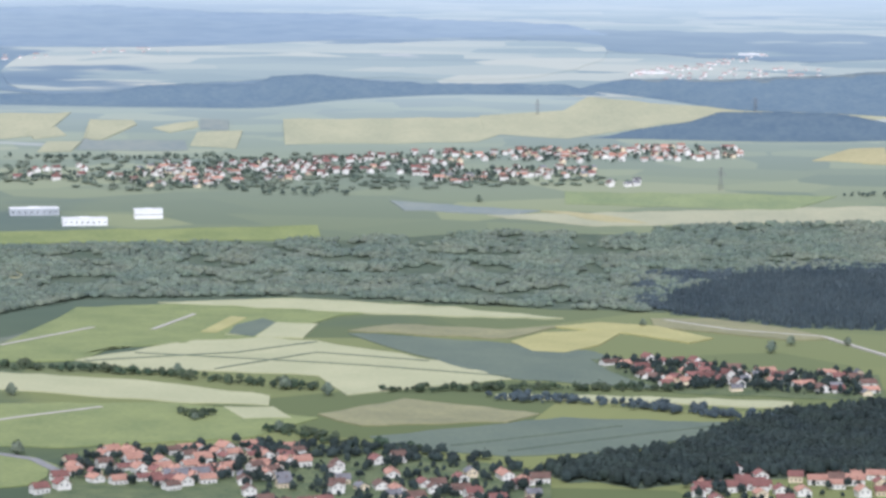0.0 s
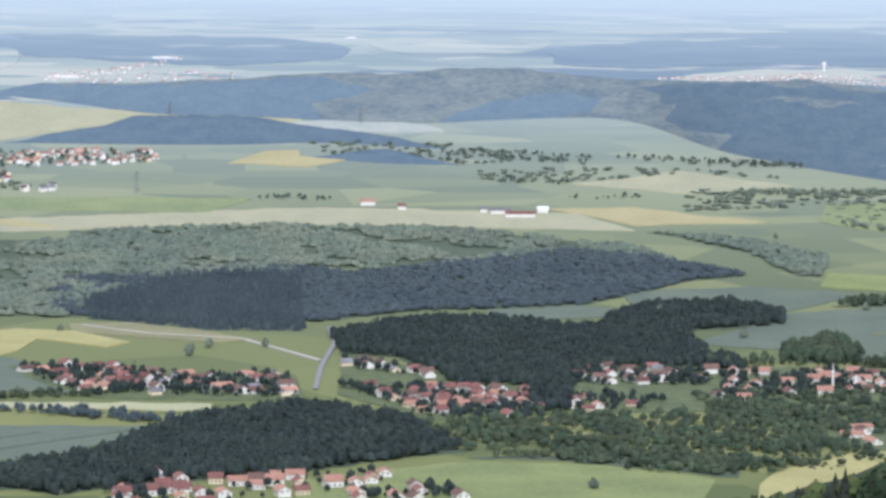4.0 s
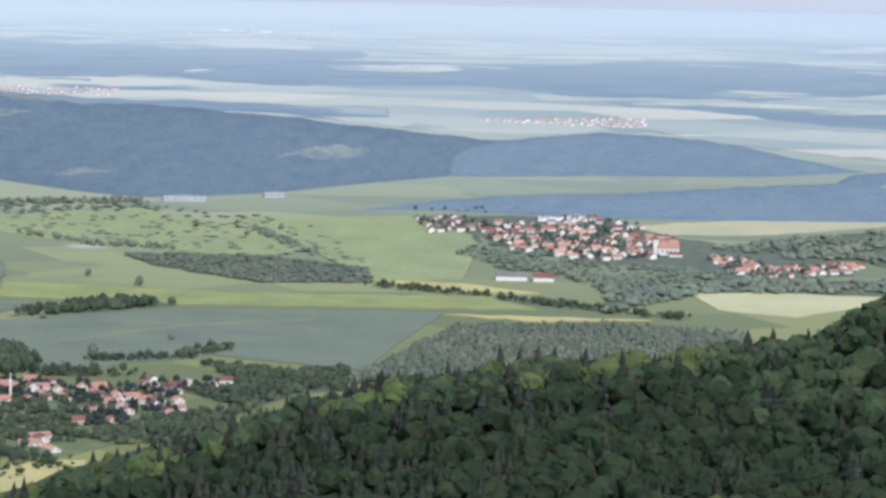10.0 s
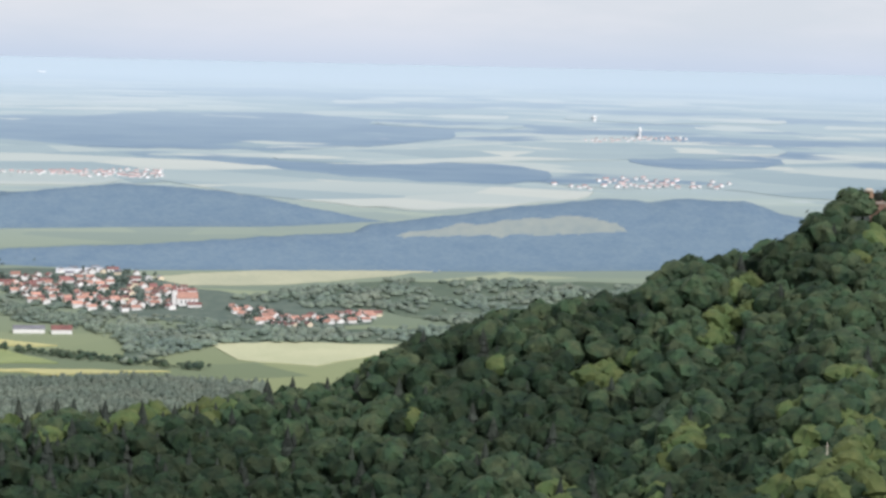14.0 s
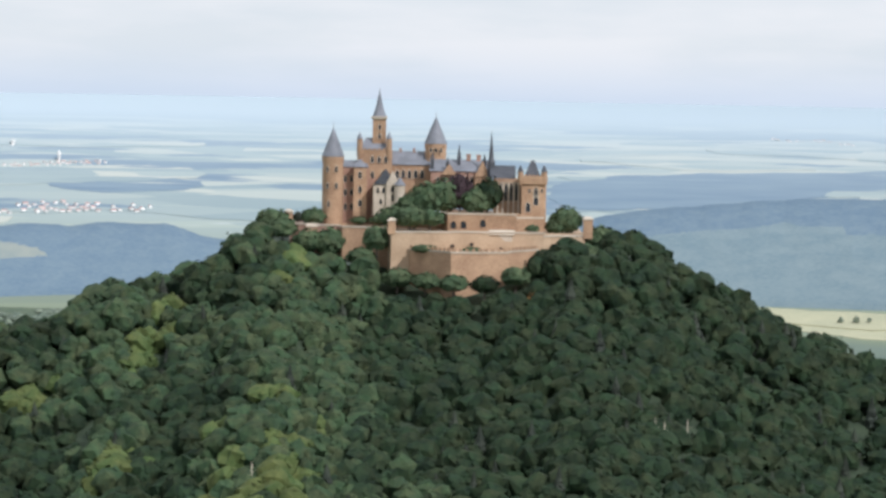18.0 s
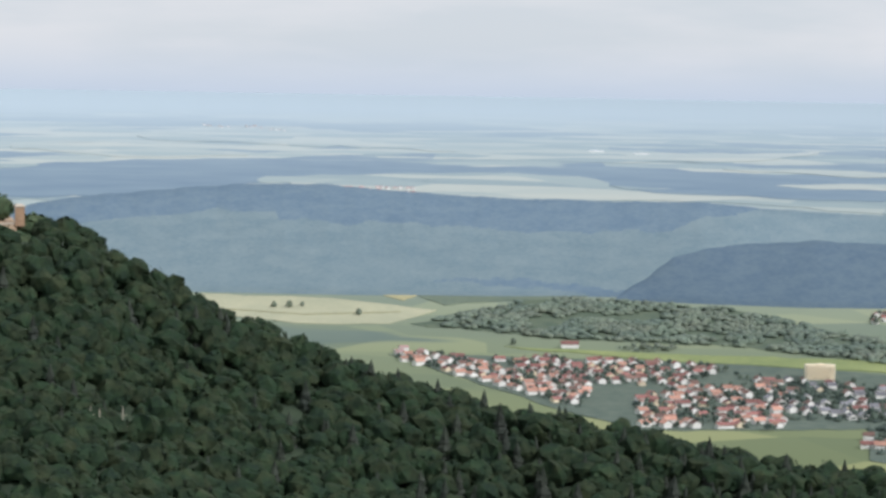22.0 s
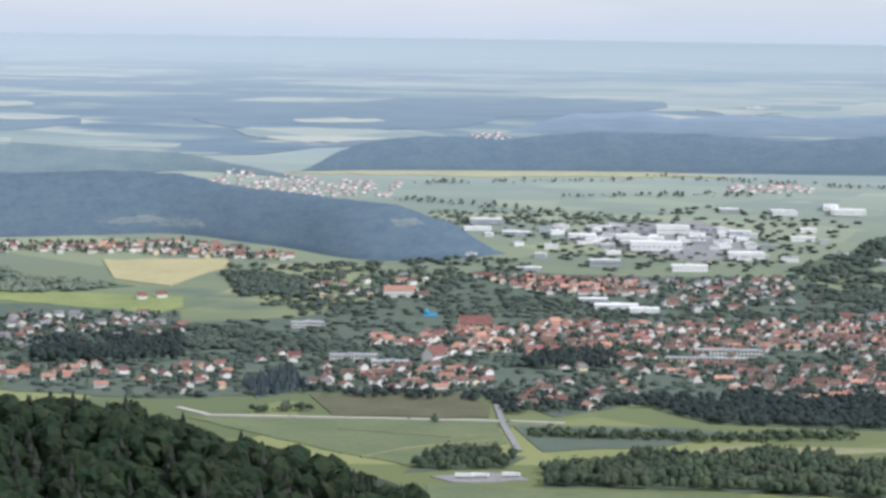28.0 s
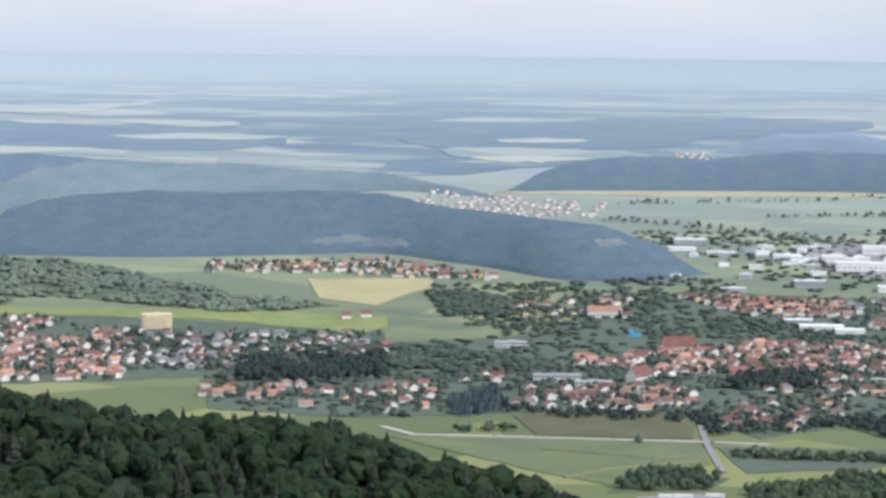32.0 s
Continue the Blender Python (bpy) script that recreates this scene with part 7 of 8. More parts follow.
def kit(style, glazed, chimney, group):
    """House patterns of one village, built once."""
    key = (style, glazed, group)
    if key in KITS:
        return KITS[key]
    roofs = {"sunny": ("tile_orange", "tile_orange", "tile_red", "tile_red", "tile_brown"), "red": ("tile_red", "tile_red", "tile_orange", "tile_brown", "tile_red"),
             "mixed": ("tile_red", "tile_brown", "tile_grey", "tile_orange", "tile_brown"), "grey": ("tile_grey", "tile_brown", "tile_grey", "tile_red", "tile_grey"),
             "far": ("far_tile", "far_tile", "far_wall", "far_tile", "far_tile")}[style]
    words = {"tile_orange": "bright orange tiled roof", "tile_red": "red tiled roof", "tile_brown": "brown tiled roof", "tile_grey": "grey roof", "far_tile": "haze-paled red roof", "far_wall": "pale flat roof"}
    out = []
    for i, roof in enumerate(roofs):
        wall = ("plaster", "plaster", "cream", "plaster", "plaster")[i] if style != "far" else "far_wall"
        w, d, h, rise = ((12, 10, 5.4, 3.6), (14, 10.5, 5.8, 4.0), (10.5, 9, 5.2, 3.4), (19, 10, 5.0, 3.3), (11, 10, 6.6, 3.4))[i]
        tone = "cream" if wall == "cream" else "white"
        root = make_house(wall, roof, w, d, h, rise, "%s rendered house with a %s" % (tone, words[roof]), glazed, chimney, group)
        root.location = (0, -400, 150 - 600)
        out.append(root)
    KITS[key] = out
    return out


def solid(style):
    """Walls and roofs of one village's house patterns as plain arrays, for rows too far to pick apart."""
    roofs = {"sunny": ("tile_orange", "tile_orange", "tile_red", "tile_red", "tile_brown"), "red": ("tile_red", "tile_red", "tile_orange", "tile_brown", "tile_red"),
             "mixed": ("tile_red", "tile_brown", "tile_grey", "tile_orange", "tile_brown"), "grey": ("tile_grey", "tile_brown", "tile_grey", "tile_red", "tile_grey"),
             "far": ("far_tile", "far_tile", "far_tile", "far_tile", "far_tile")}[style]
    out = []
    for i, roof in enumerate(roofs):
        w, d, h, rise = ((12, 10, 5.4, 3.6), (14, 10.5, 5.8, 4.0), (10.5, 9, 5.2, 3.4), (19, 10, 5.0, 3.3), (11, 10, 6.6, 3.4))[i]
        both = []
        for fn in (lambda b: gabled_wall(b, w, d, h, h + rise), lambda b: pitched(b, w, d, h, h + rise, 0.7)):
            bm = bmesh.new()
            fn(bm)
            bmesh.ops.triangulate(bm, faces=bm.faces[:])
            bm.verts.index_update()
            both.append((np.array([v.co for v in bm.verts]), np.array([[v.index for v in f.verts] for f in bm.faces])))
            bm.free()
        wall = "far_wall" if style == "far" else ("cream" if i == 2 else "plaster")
        out.append((wall, roof, both))
    return out


USED = set()


def houses(pts, count, style, group, seed, turn=20.0, glazed=False, chimney=True, space=15.0, size=1.0, trees=0.0):
    rng = random.Random(seed)
    pts = list(pts)
    a, r, el, s = sample(pts, 12.0, seed)
    order = list(range(len(a)))
    rng.shuffle(order)
    kits = kit(style, glazed, chimney, group) if glazed else solid(style)
    size *= 0.92
    pool = {}
    done = []
    for i in order:
        x, y = r[i] * math.sin(radians(a[i])), r[i] * math.cos(radians(a[i]))
        lane = (x * math.sin(radians(turn - a[i])) + y * math.cos(radians(turn - a[i]))) / (31.0 * s * size) + 0.25 * noise.noise(Vector((x, y, 0)) / (130 * s))
        if lane % 1 > (0.42 if style != "far" else 0.6):
            continue
        if any((x - p) ** 2 + (y - q) ** 2 < (space * s * size * 0.9) ** 2 for p, q in done):
            continue
        done.append((x, y))
        base = rng.choices(kits, (4, 3, 2, 2, 2))[0]
        m = frame_at(a[i], el[i], turn + rng.choice((0, 90)) + rng.uniform(-8, 8)) @ Matrix.Diagonal((size * 1.08, size * 1.05, size * rng.uniform(0.75, 1.05) * (0.8 if style == "far" else 1.0), 1))
        if not glazed:
            mm = np.array(m)
            for (vs, fs), mt in zip(base[2], base[:2]):
                lst = pool.setdefault(mt, [[], [], 0])
                lst[0].append(vs @ mm[:3, :3].T + mm[:3, 3])
                lst[1].append(fs + lst[2])
                lst[2] += len(vs)
        elif base.name in USED:
            ob = copy_thing(base, m)
            ob.scale = m.to_scale()
        else:
            USED.add(base.name)
            ob = base
            ob.matrix_world = m
        if len(done) >= count:
            break
    if pool:
        mesh = None
        vv, ff, mi, off = [], [], [], 0
        for k, (mt, (a_, b_, n_)) in enumerate(pool.items()):
            f_ = np.concatenate(b_) + off
            vv += a_
            ff.append(f_)
            mi.append(np.full(len(f_), k, np.int32))
            off += n_
        ob = arrays("village_houses", np.concatenate(vv), np.concatenate(ff), next(iter(pool)))
        for mt in list(pool)[1:]:
            ob.data.materials.append(M[mt])
        ob.data.polygons.foreach_set("material_index", np.concatenate(mi))
        tagged(ob, "closely built %s with tiled roofs" % group.replace("houses of", "houses of"), "houses", kind="stuff")
    if trees and style != "far":
        n = int(len(done) * (0.8 + trees) * 2.6)
        b, q, _, s2 = sample(pts, 25.0, seed + 5)
        b, q = b[:n * 3], q[:n * 3]
        k = np.array([min(((qq * math.sin(radians(bb)) - p) ** 2 + (qq * math.cos(radians(bb)) - t) ** 2 for p, t in done), default=1e9) > (8.0 * s2 * size) ** 2 for bb, qq in zip(b, q)], bool) if len(b) else np.zeros(0, bool)
        b, q = b[k][:n], q[k][:n]
        if len(b):
            rg = np.random.RandomState(seed)
            h = rg.uniform(3.5, 12.5, len(b)) * s2
            scatter("garden_trees", "wood_near_shaded" if el[0] < -5.6 and a[0] < 0 else "wood_garden", LOW, polar(b, q, plain_z(q) - 0.3), h * 0.75, h, "garden trees among the houses", "trees", seed)


def block(name, az_el, w, d, h, wall, roof, label, category, turn=0.0, floors=0, bays=6, pitch=0.0, group="", glass=(0.6, 0.5)):
    """A flat or low-pitched building: body, roof with a parapet, and window bands."""
    root = tagged(new(name), label, category, group)
    bm = bmesh.new()
    if pitch:
        gabled_wall(bm, w, d, h, h + pitch)
    else:
        add_box(bm, -w / 2, w / 2, -d / 2, d / 2, -2, h)
    part("wall", bm, wall, root)
    bm = bmesh.new()
    if pitch:
        pitched(bm, w, d, h, h + pitch, 0.5)
    else:
        add_box(bm, -w / 2 - 0.3, w / 2 + 0.3, -d / 2 - 0.3, d / 2 + 0.3, h, h + 0.5)
        add_box(bm, -w * 0.12, w * 0.12, -d * 0.2, d * 0.2, h + 0.5, h + 1.8)
    part("roof", bm, roof, root)
    if floors:
        first = None
        step = h / floors
        for f in range(floors):
            for i in range(bays):
                ob = part("window", window_piece(w / bays * (glass[0] if floors > 1 else 0.4), step * (glass[1] if floors > 1 else 0.14)), "void", root) if first is None else new("window", first.data)
                first = first or ob
                ob.parent, ob.location = root, (-w / 2 + w * (i + 0.5) / bays, -d / 2 - 0.03, step * f + step * 0.32)
    root.matrix_world = frame_at(*az_el, turn)
    return root


# first village, at the foot of the slope
V1 = "houses of the first village"
houses([(-50.55, -9.49), (-49.62, -9.30), (-47.35, -9.25), (-46.32, -9.27), (-46.11, -9.68), (-47.56, -9.88), (-48.29, -10.08), (-50.55, -9.85)], 52, "sunny", V1, 11, 25, True, space=13, trees=0.5)
houses([(-46.73, -9.37), (-45.49, -9.42), (-41.75, -9.76), (-41.74, -10.18), (-41.74, -10.67), (-47.04, -10.69), (-47.36, -9.98)], 58, "mixed", V1, 12, 15, True, space=13.5, trees=1.1)
houses([(-51.06, -9.74), (-50.45, -9.80), (-50.45, -10.36), (-51.06, -10.35)], 3, "red", V1, 13, 20, True, space=15)
houses([(-39.10, -9.87), (-37.20, -9.77), (-37.19, -10.33), (-39.10, -10.38)], 9, "red", "houses at a wood edge", 14, 10, True, space=15, trees=0.5)
houses([(-36.99, -9.75), (-33.94, -9.58), (-33.93, -9.98), (-36.99, -10.18)], 11, "sunny", "houses at a wood edge", 15, 10, True, space=15, trees=0.4)
block("farm_building", (-48.29, -9.87), 34, 16, 5, "plaster", "tile_grey", "long farm building with solar roof", "barn", 12, 0, 0, 4.0)
V2 = "houses of the valley village"
houses([(-40.68, -7.70), (-39.70, -7.68), (-38.36, -7.81), (-38.36, -8.17), (-39.38, -8.21), (-40.32, -7.90)], 26, "red", V2, 16, 30, False, space=14, trees=2.2)
houses([(-38.36, -7.81), (-35.80, -7.89), (-35.64, -8.26), (-38.25, -8.22)], 22, "mixed", V2, 17, 20, False, space=14, trees=2.2)
houses([(-34.76, -7.57), (-33.20, -7.77), (-33.20, -7.89), (-34.76, -7.72)], 8, "mixed", V2, 18, 20, False, trees=0.5)
houses([(-34.86, -8.08), (-33.20, -8.07), (-31.13, -8.16), (-31.12, -8.62), (-33.20, -8.61), (-34.03, -8.31)], 38, "red", V2, 19, 30, True, space=14, trees=2.2)
houses([(-39.17, -9.80), (-37.74, -9.66), (-37.64, -10.02), (-39.17, -10.10)], 7, "red", "houses below the wood", 20, 15, True, trees=0.5)
houses([(-37.17, -9.77), (-35.47, -9.64), (-35.47, -9.82), (-37.12, -9.90)], 7, "sunny", "houses below the wood", 21, 5, True)
houses([(-34.59, -10.00), (-32.56, -9.87), (-32.56, -10.12), (-34.53, -10.23)], 8, "mixed", "houses below the wood", 22, 15, True, trees=0.8)
V4 = "houses of the orchard village"
houses([(-30.62, -7.74), (-28.03, -7.65), (-28.03, -7.95), (-30.61, -8.00)], 18, "mixed", V4, 23, 25, False, trees=2.2)
houses([(-30.71, -8.20), (-29.68, -8.14), (-28.85, -8.28), (-29.47, -8.44), (-30.71, -8.48)], 6, "sunny", V4, 24, 10, True, space=20, trees=2.2)
houses([(-27.93, -7.75), (-25.87, -7.65), (-23.64, -7.79), (-22.81, -7.85), (-22.80, -8.31), (-25.18, -8.01), (-27.92, -8.26)], 46, "sunny", V4, 25, 10, True, space=14, trees=2.2)
houses([(-24.66, -8.20), (-23.73, -8.20), (-23.72, -8.51), (-24.76, -8.53)], 5, "sunny", V4, 26, 10, True, space=15, trees=2.2)
houses([(-25.84, -8.66), (-24.96, -8.60), (-25.01, -8.95), (-25.79, -8.94)], 4, "mixed", V4, 27, 20, True, space=14)
houses([(-23.51, -7.70), (-21.86, -7.65), (-21.85, -7.91), (-23.51, -7.88)], 9, "mixed", V4, 28, 10, False, trees=0.9)
mast_ = tagged(new("radio_mast"), "white radio mast beside a village hall", "mast")
bm = bmesh.new()
add_turn(bm, 0, 0, [(1.2, -1), (1.0, 12), (1.6, 12.2), (1.6, 15.5), (0.5, 15.8), (0.3, 22)], 10)
part("pole", bm, "plaster", mast_)
bm = bmesh.new()
add_box(bm, -2, 2, -0.4, 0.4, 13, 14.5)
part("antenna", bm, "metal", mast_)
mast_.matrix_world = frame_at(*(-25.85, -7.92))

# the long village in the first distance
VB = "houses of the long village"
houses([(-51.63, -4.24), (-50.11, -4.20), (-50.11, -4.43), (-51.63, -4.43)], 10, "red", VB, 30, 20, False, False, trees=0.6)
houses([(-49.81, -4.37), (-48.58, -4.15), (-46.33, -4.09), (-46.33, -4.45), (-47.76, -4.56), (-49.09, -4.61)], 62, "mixed", VB, 31, 25, False, False, 17, trees=0.8)
houses([(-46.53, -4.09), (-43.24, -3.90), (-43.24, -4.23), (-45.09, -4.34), (-46.43, -4.45)], 58, "red", VB, 32, 15, False, False, 17, trees=0.7)
houses([(-43.24, -3.97), (-41.80, -3.83), (-38.32, -3.79), (-38.11, -3.98), (-40.88, -4.11), (-43.04, -4.08)], 75, "sunny", VB, 33, 20, False, False, 17, trees=0.3)
houses([(-44.48, -4.29), (-40.88, -4.19), (-40.77, -4.33), (-43.65, -4.49)], 36, "mixed", VB, 34, 20, False, False, 17, trees=1.2)
houses([(-40.67, -4.44), (-39.95, -4.43), (-39.95, -4.51), (-40.67, -4.52)], 5, "grey", VB, 35, 20, False, False)
for px, w, d, h, wall in (((-50.12, -5.23), 62, 26, 8, "hall_white"), ((-48.97, -5.11), 40, 26, 11, "hall_white"), ((-51.03, -5.04), 70, 30, 8, "hall_grey"), ((-52.24, -5.10), 60, 30, 8, "hall_grey")):
    block("warehouse", px, w, d, h, wall, "hall_white", "pale metal-clad warehouse with a low flat roof", "warehouse", 4, 1, 8)
for px, w, roof in (((-31.94, -4.88), 30, "tile_grey"), ((-31.58, -4.94), 44, "tile_red"), ((-31.17, -4.85), 16, "hall_white"), ((-32.25, -4.86), 10, "tile_grey"), ((-34.36, -4.74), 22, "tile_orange"), ((-33.74, -4.82), 12, "tile_red")):
    block("farm_building", px, w, 12, 5, "plaster", roof, "white-walled farm building with a pitched roof", "barn", 3, 0, 0, 3.5)

# the church village
VW = "houses of the church village"
houses([(-18.59, -4.63), (-17.88, -4.58), (-17.26, -4.69), (-17.46, -4.85), (-18.28, -4.89)], 16, "mixed", VW, 40, 15, False, False, 16, trees=0.4)
houses([(-17.46, -4.69), (-16.23, -4.67), (-13.75, -4.92), (-13.74, -5.21), (-15.18, -5.33), (-17.04, -5.10)], 96, "sunny", VW, 41, 20, False, False, 14, trees=0.3)
houses([(-16.43, -4.59), (-15.40, -4.53), (-14.37, -4.68), (-14.57, -4.84), (-16.22, -4.72)], 16, "grey", VW, 42, 10, False, False, 20, trees=0.3)
houses([(-13.33, -5.22), (-12.50, -5.25), (-11.98, -5.39), (-10.35, -5.24), (-10.55, -5.40), (-12.29, -5.60), (-12.91, -5.41)], 36, "sunny", VW, 43, 25, False, False, 15, trees=0.5)
block("farm_building", (-16.77, -5.69), 40, 14, 5, "plaster", "tile_grey", "long white barn at the meadow edge", "barn", 3, 0, 0, 4)
block("farm_building", (-16.18, -5.70), 26, 12, 5, "plaster", "tile_red", "red-roofed barn among trees", "barn", 3, 0, 0, 5)
for px, w in (((-16.07, -4.60), 40), ((-15.61, -4.58), 30), ((-22.74, -4.35), 70), ((-21.11, -4.26), 34)):
    block("warehouse", px, w, 18, 6, "hall_white" if w < 41 and w != 34 else "hall_grey", "hall_grey", "long low white shed on the far side", "warehouse", 2, 1, 6)
vch = tagged(new("village_church"), "white village church with red roof and tower", "church")
bm = bmesh.new()
gabled_wall(bm, 30, 13, 11, 19)
part("nave", bm, "plaster", vch)
bm = bmesh.new()
pitched(bm, 30, 13, 11, 19, 0.6)
part("roof", bm, "tile_orange", vch)
bm = bmesh.new()
add_box(bm, -21, -14, -3.5, 3.5, -2, 22)
tw_ = part("tower", bm, "plaster", vch, "square white bell tower")
bm = bmesh.new()
add_turn(bm, -17.5, 0, [(5.4, 21.9), (3.0, 25.5), (0.1, 31)], 4, math.pi / 4)
part("tower_roof", bm, "tile_red", tw_)
win0 = None
for i in range(4):
    ob = part("window", window_piece(1.6, 5.0), "void", vch) if win0 is None else new("window", win0.data)
    win0 = win0 or ob
    ob.parent, ob.location = vch, (-9 + 6 * i, -6.53, 3.5)
vch.matrix_world = frame_at(*(-13.93, -5.17), 12)

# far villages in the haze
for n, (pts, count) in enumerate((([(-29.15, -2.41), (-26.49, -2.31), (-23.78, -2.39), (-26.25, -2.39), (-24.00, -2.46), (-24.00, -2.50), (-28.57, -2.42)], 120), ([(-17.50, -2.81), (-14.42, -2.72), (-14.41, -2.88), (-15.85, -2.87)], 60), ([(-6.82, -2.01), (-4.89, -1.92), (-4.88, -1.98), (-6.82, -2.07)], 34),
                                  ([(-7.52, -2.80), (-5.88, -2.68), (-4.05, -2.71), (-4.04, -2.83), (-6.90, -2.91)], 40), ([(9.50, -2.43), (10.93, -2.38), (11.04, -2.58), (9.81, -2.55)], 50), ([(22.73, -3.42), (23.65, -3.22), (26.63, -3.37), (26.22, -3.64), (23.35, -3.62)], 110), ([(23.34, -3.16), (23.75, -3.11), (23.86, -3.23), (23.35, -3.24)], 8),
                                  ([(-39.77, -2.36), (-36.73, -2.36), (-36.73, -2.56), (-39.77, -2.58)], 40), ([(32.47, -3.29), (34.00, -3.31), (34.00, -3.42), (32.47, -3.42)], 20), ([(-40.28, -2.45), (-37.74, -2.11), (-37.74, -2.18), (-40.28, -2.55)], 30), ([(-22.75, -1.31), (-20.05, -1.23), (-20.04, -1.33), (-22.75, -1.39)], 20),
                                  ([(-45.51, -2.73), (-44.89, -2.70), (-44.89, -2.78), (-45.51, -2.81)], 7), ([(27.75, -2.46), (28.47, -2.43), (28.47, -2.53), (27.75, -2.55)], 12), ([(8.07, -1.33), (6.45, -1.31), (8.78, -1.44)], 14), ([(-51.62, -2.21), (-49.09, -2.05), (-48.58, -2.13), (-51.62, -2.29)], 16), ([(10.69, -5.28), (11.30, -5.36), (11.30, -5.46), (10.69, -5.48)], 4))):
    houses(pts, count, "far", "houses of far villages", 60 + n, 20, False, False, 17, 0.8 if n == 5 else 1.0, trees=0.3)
for px, w, h in (((14.26, -1.69), 45, 5), ((15.08, -1.72), 40, 5), ((-16.61, -0.99), 40, 3), ((-22.06, -1.28), 36, 4), ((-21.30, -1.29), 40, 4), ((-34.69, -1.73), 30, 5), ((-38.04, -2.11), 60, 5), ((-39.87, -2.46), 60, 5), ((32.96, -1.91), 60, 4)):
    block("warehouse", px, w * 1.5, 16, h * 0.8, "hall_white", "hall_white", "bright white roofs far out on the plain", "warehouse", 0)
for px, hgt, wd in (((-26.13, -2.24), 26, 5.0), ((-5.76, -1.96), 34, 4.0), ((-6.59, -1.66), 18, 8.0)):
    wtw = tagged(new("water_tower"), "white tower above a far village", "tower")
    bm = bmesh.new()
    add_turn(bm, 0, 0, [(wd, -3), (wd * 0.8, hgt * 0.55), (wd * 1.3, hgt * 0.7), (wd * 1.3, hgt), (0.3, hgt * 1.12)], 12)
    part("shaft", bm, "far_wall", wtw)
    wtw.matrix_world = frame_at(*px) @ Matrix.Diagonal((1.1, 1.1, 1.1, 1))

# the town
VH = "houses of the town"
houses([(10.56, -5.49), (11.58, -5.43), (12.82, -5.73), (14.27, -5.86), (14.07, -6.38), (12.83, -6.04)], 62, "sunny", VH, 80, 30, False, False, 15, trees=0.25)
houses([(12.20, -5.48), (15.71, -5.49), (16.74, -5.62), (15.72, -5.94), (13.65, -5.87)], 70, "red", VH, 81, 20, False, False, 15, trees=0.4)
houses([(15.00, -6.26), (15.72, -5.94), (17.78, -5.90), (17.79, -6.67), (15.21, -6.69)], 75, "sunny", VH, 82, 28, False, False, 14, trees=0.3)
houses([(16.74, -5.67), (18.08, -5.80), (22.55, -5.79), (22.56, -6.19), (19.84, -6.47), (17.89, -6.41)], 95, "grey", "dark-roofed houses of the town", 83, 20, False, False, 15, trees=1.0)
houses([(19.29, -6.75), (21.33, -6.73), (21.43, -7.16), (20.31, -7.06), (19.29, -7.01)], 17, "sunny", VH, 84, 5, True, space=16, trees=0.4)
houses([(21.33, -6.85), (23.58, -6.64), (23.59, -7.15), (22.25, -7.31)], 18, "red", VH, 85, 20, False, space=17, trees=1.2)
houses([(23.99, -6.48), (24.61, -6.45), (24.61, -6.68), (24.00, -6.69)], 4, "red", VH, 86, 20, False)
houses([(24.82, -6.78), (28.13, -6.69), (28.24, -7.20), (25.03, -7.14)], 48, "mixed", VH, 87, 25, False, space=15, trees=0.7)
houses([(28.13, -7.10), (31.02, -6.73), (31.13, -7.24), (29.38, -7.54), (28.55, -7.40)], 26, "mixed", VH, 88, 15, False, space=17, trees=1.4)
houses([(31.01, -6.63), (35.39, -6.57), (37.51, -7.02), (33.35, -7.27)], 62, "mixed", VH, 89, 15, False, space=16, trees=0.8)
houses([(25.85, -6.21), (27.70, -6.03), (29.56, -5.86), (29.57, -6.41), (27.50, -6.49), (25.95, -6.36)], 70, "sunny", "old town houses", 90, 35, False, space=13, trees=0.15)
houses([(29.56, -5.89), (35.36, -5.70), (35.38, -6.26), (29.57, -6.44)], 150, "mixed", "old town houses", 91, 30, False, False, 13, trees=0.25)
houses([(33.74, -6.08), (37.49, -5.85), (38.82, -5.87), (38.85, -6.88), (36.01, -7.06), (34.77, -6.58)], 70, "mixed", VH, 92, 25, False, False, 16, trees=0.9)
houses([(27.89, -5.05), (30.88, -5.10), (30.99, -5.35), (29.13, -5.34)], 72, "sunny", "houses by the factories", 93, 15, False, False, 14, trees=0.3)
houses([(30.57, -5.10), (33.64, -4.99), (33.65, -5.44), (31.41, -5.70)], 54, "grey", "houses by the factories", 94, 15, False, False, 17, trees=0.5)
houses([(24.80, -5.14), (27.07, -5.06), (26.97, -5.47), (25.01, -5.50)], 18, "mixed", "houses by the factories", 95, 20, False, False, 18, trees=1.2)
houses([(19.28, -4.54), (22.64, -4.47), (24.69, -4.73), (24.18, -4.81), (21.31, -4.69), (19.28, -4.70)], 66, "red", "houses on the ridge road", 96, 10, False, False, 15, trees=0.5)
houses([(35.77, -5.43), (37.48, -5.29), (38.81, -5.31), (38.81, -5.51), (35.88, -5.58)], 22, "mixed", VH, 97, 20, False, False, 17, trees=1.0)
houses([(35.57, -8.24), (36.54, -7.91), (37.45, -7.78), (38.87, -7.79), (38.88, -8.29), (36.85, -8.41), (35.63, -8.34)], 15, "red", "houses below the wood road", 98, 10, True, space=17, trees=0.6)
houses([(36.76, -3.78), (37.44, -3.72), (38.27, -3.73), (38.27, -3.87), (36.76, -3.90)], 12, "red", "houses by the factories", 99, 10, False, False)
houses([(32.72, -6.72), (37.50, -6.51), (38.84, -6.53), (38.85, -6.98), (33.76, -7.21)], 60, "mixed", VH, 101, 15, False, False, 15, trees=1.2)
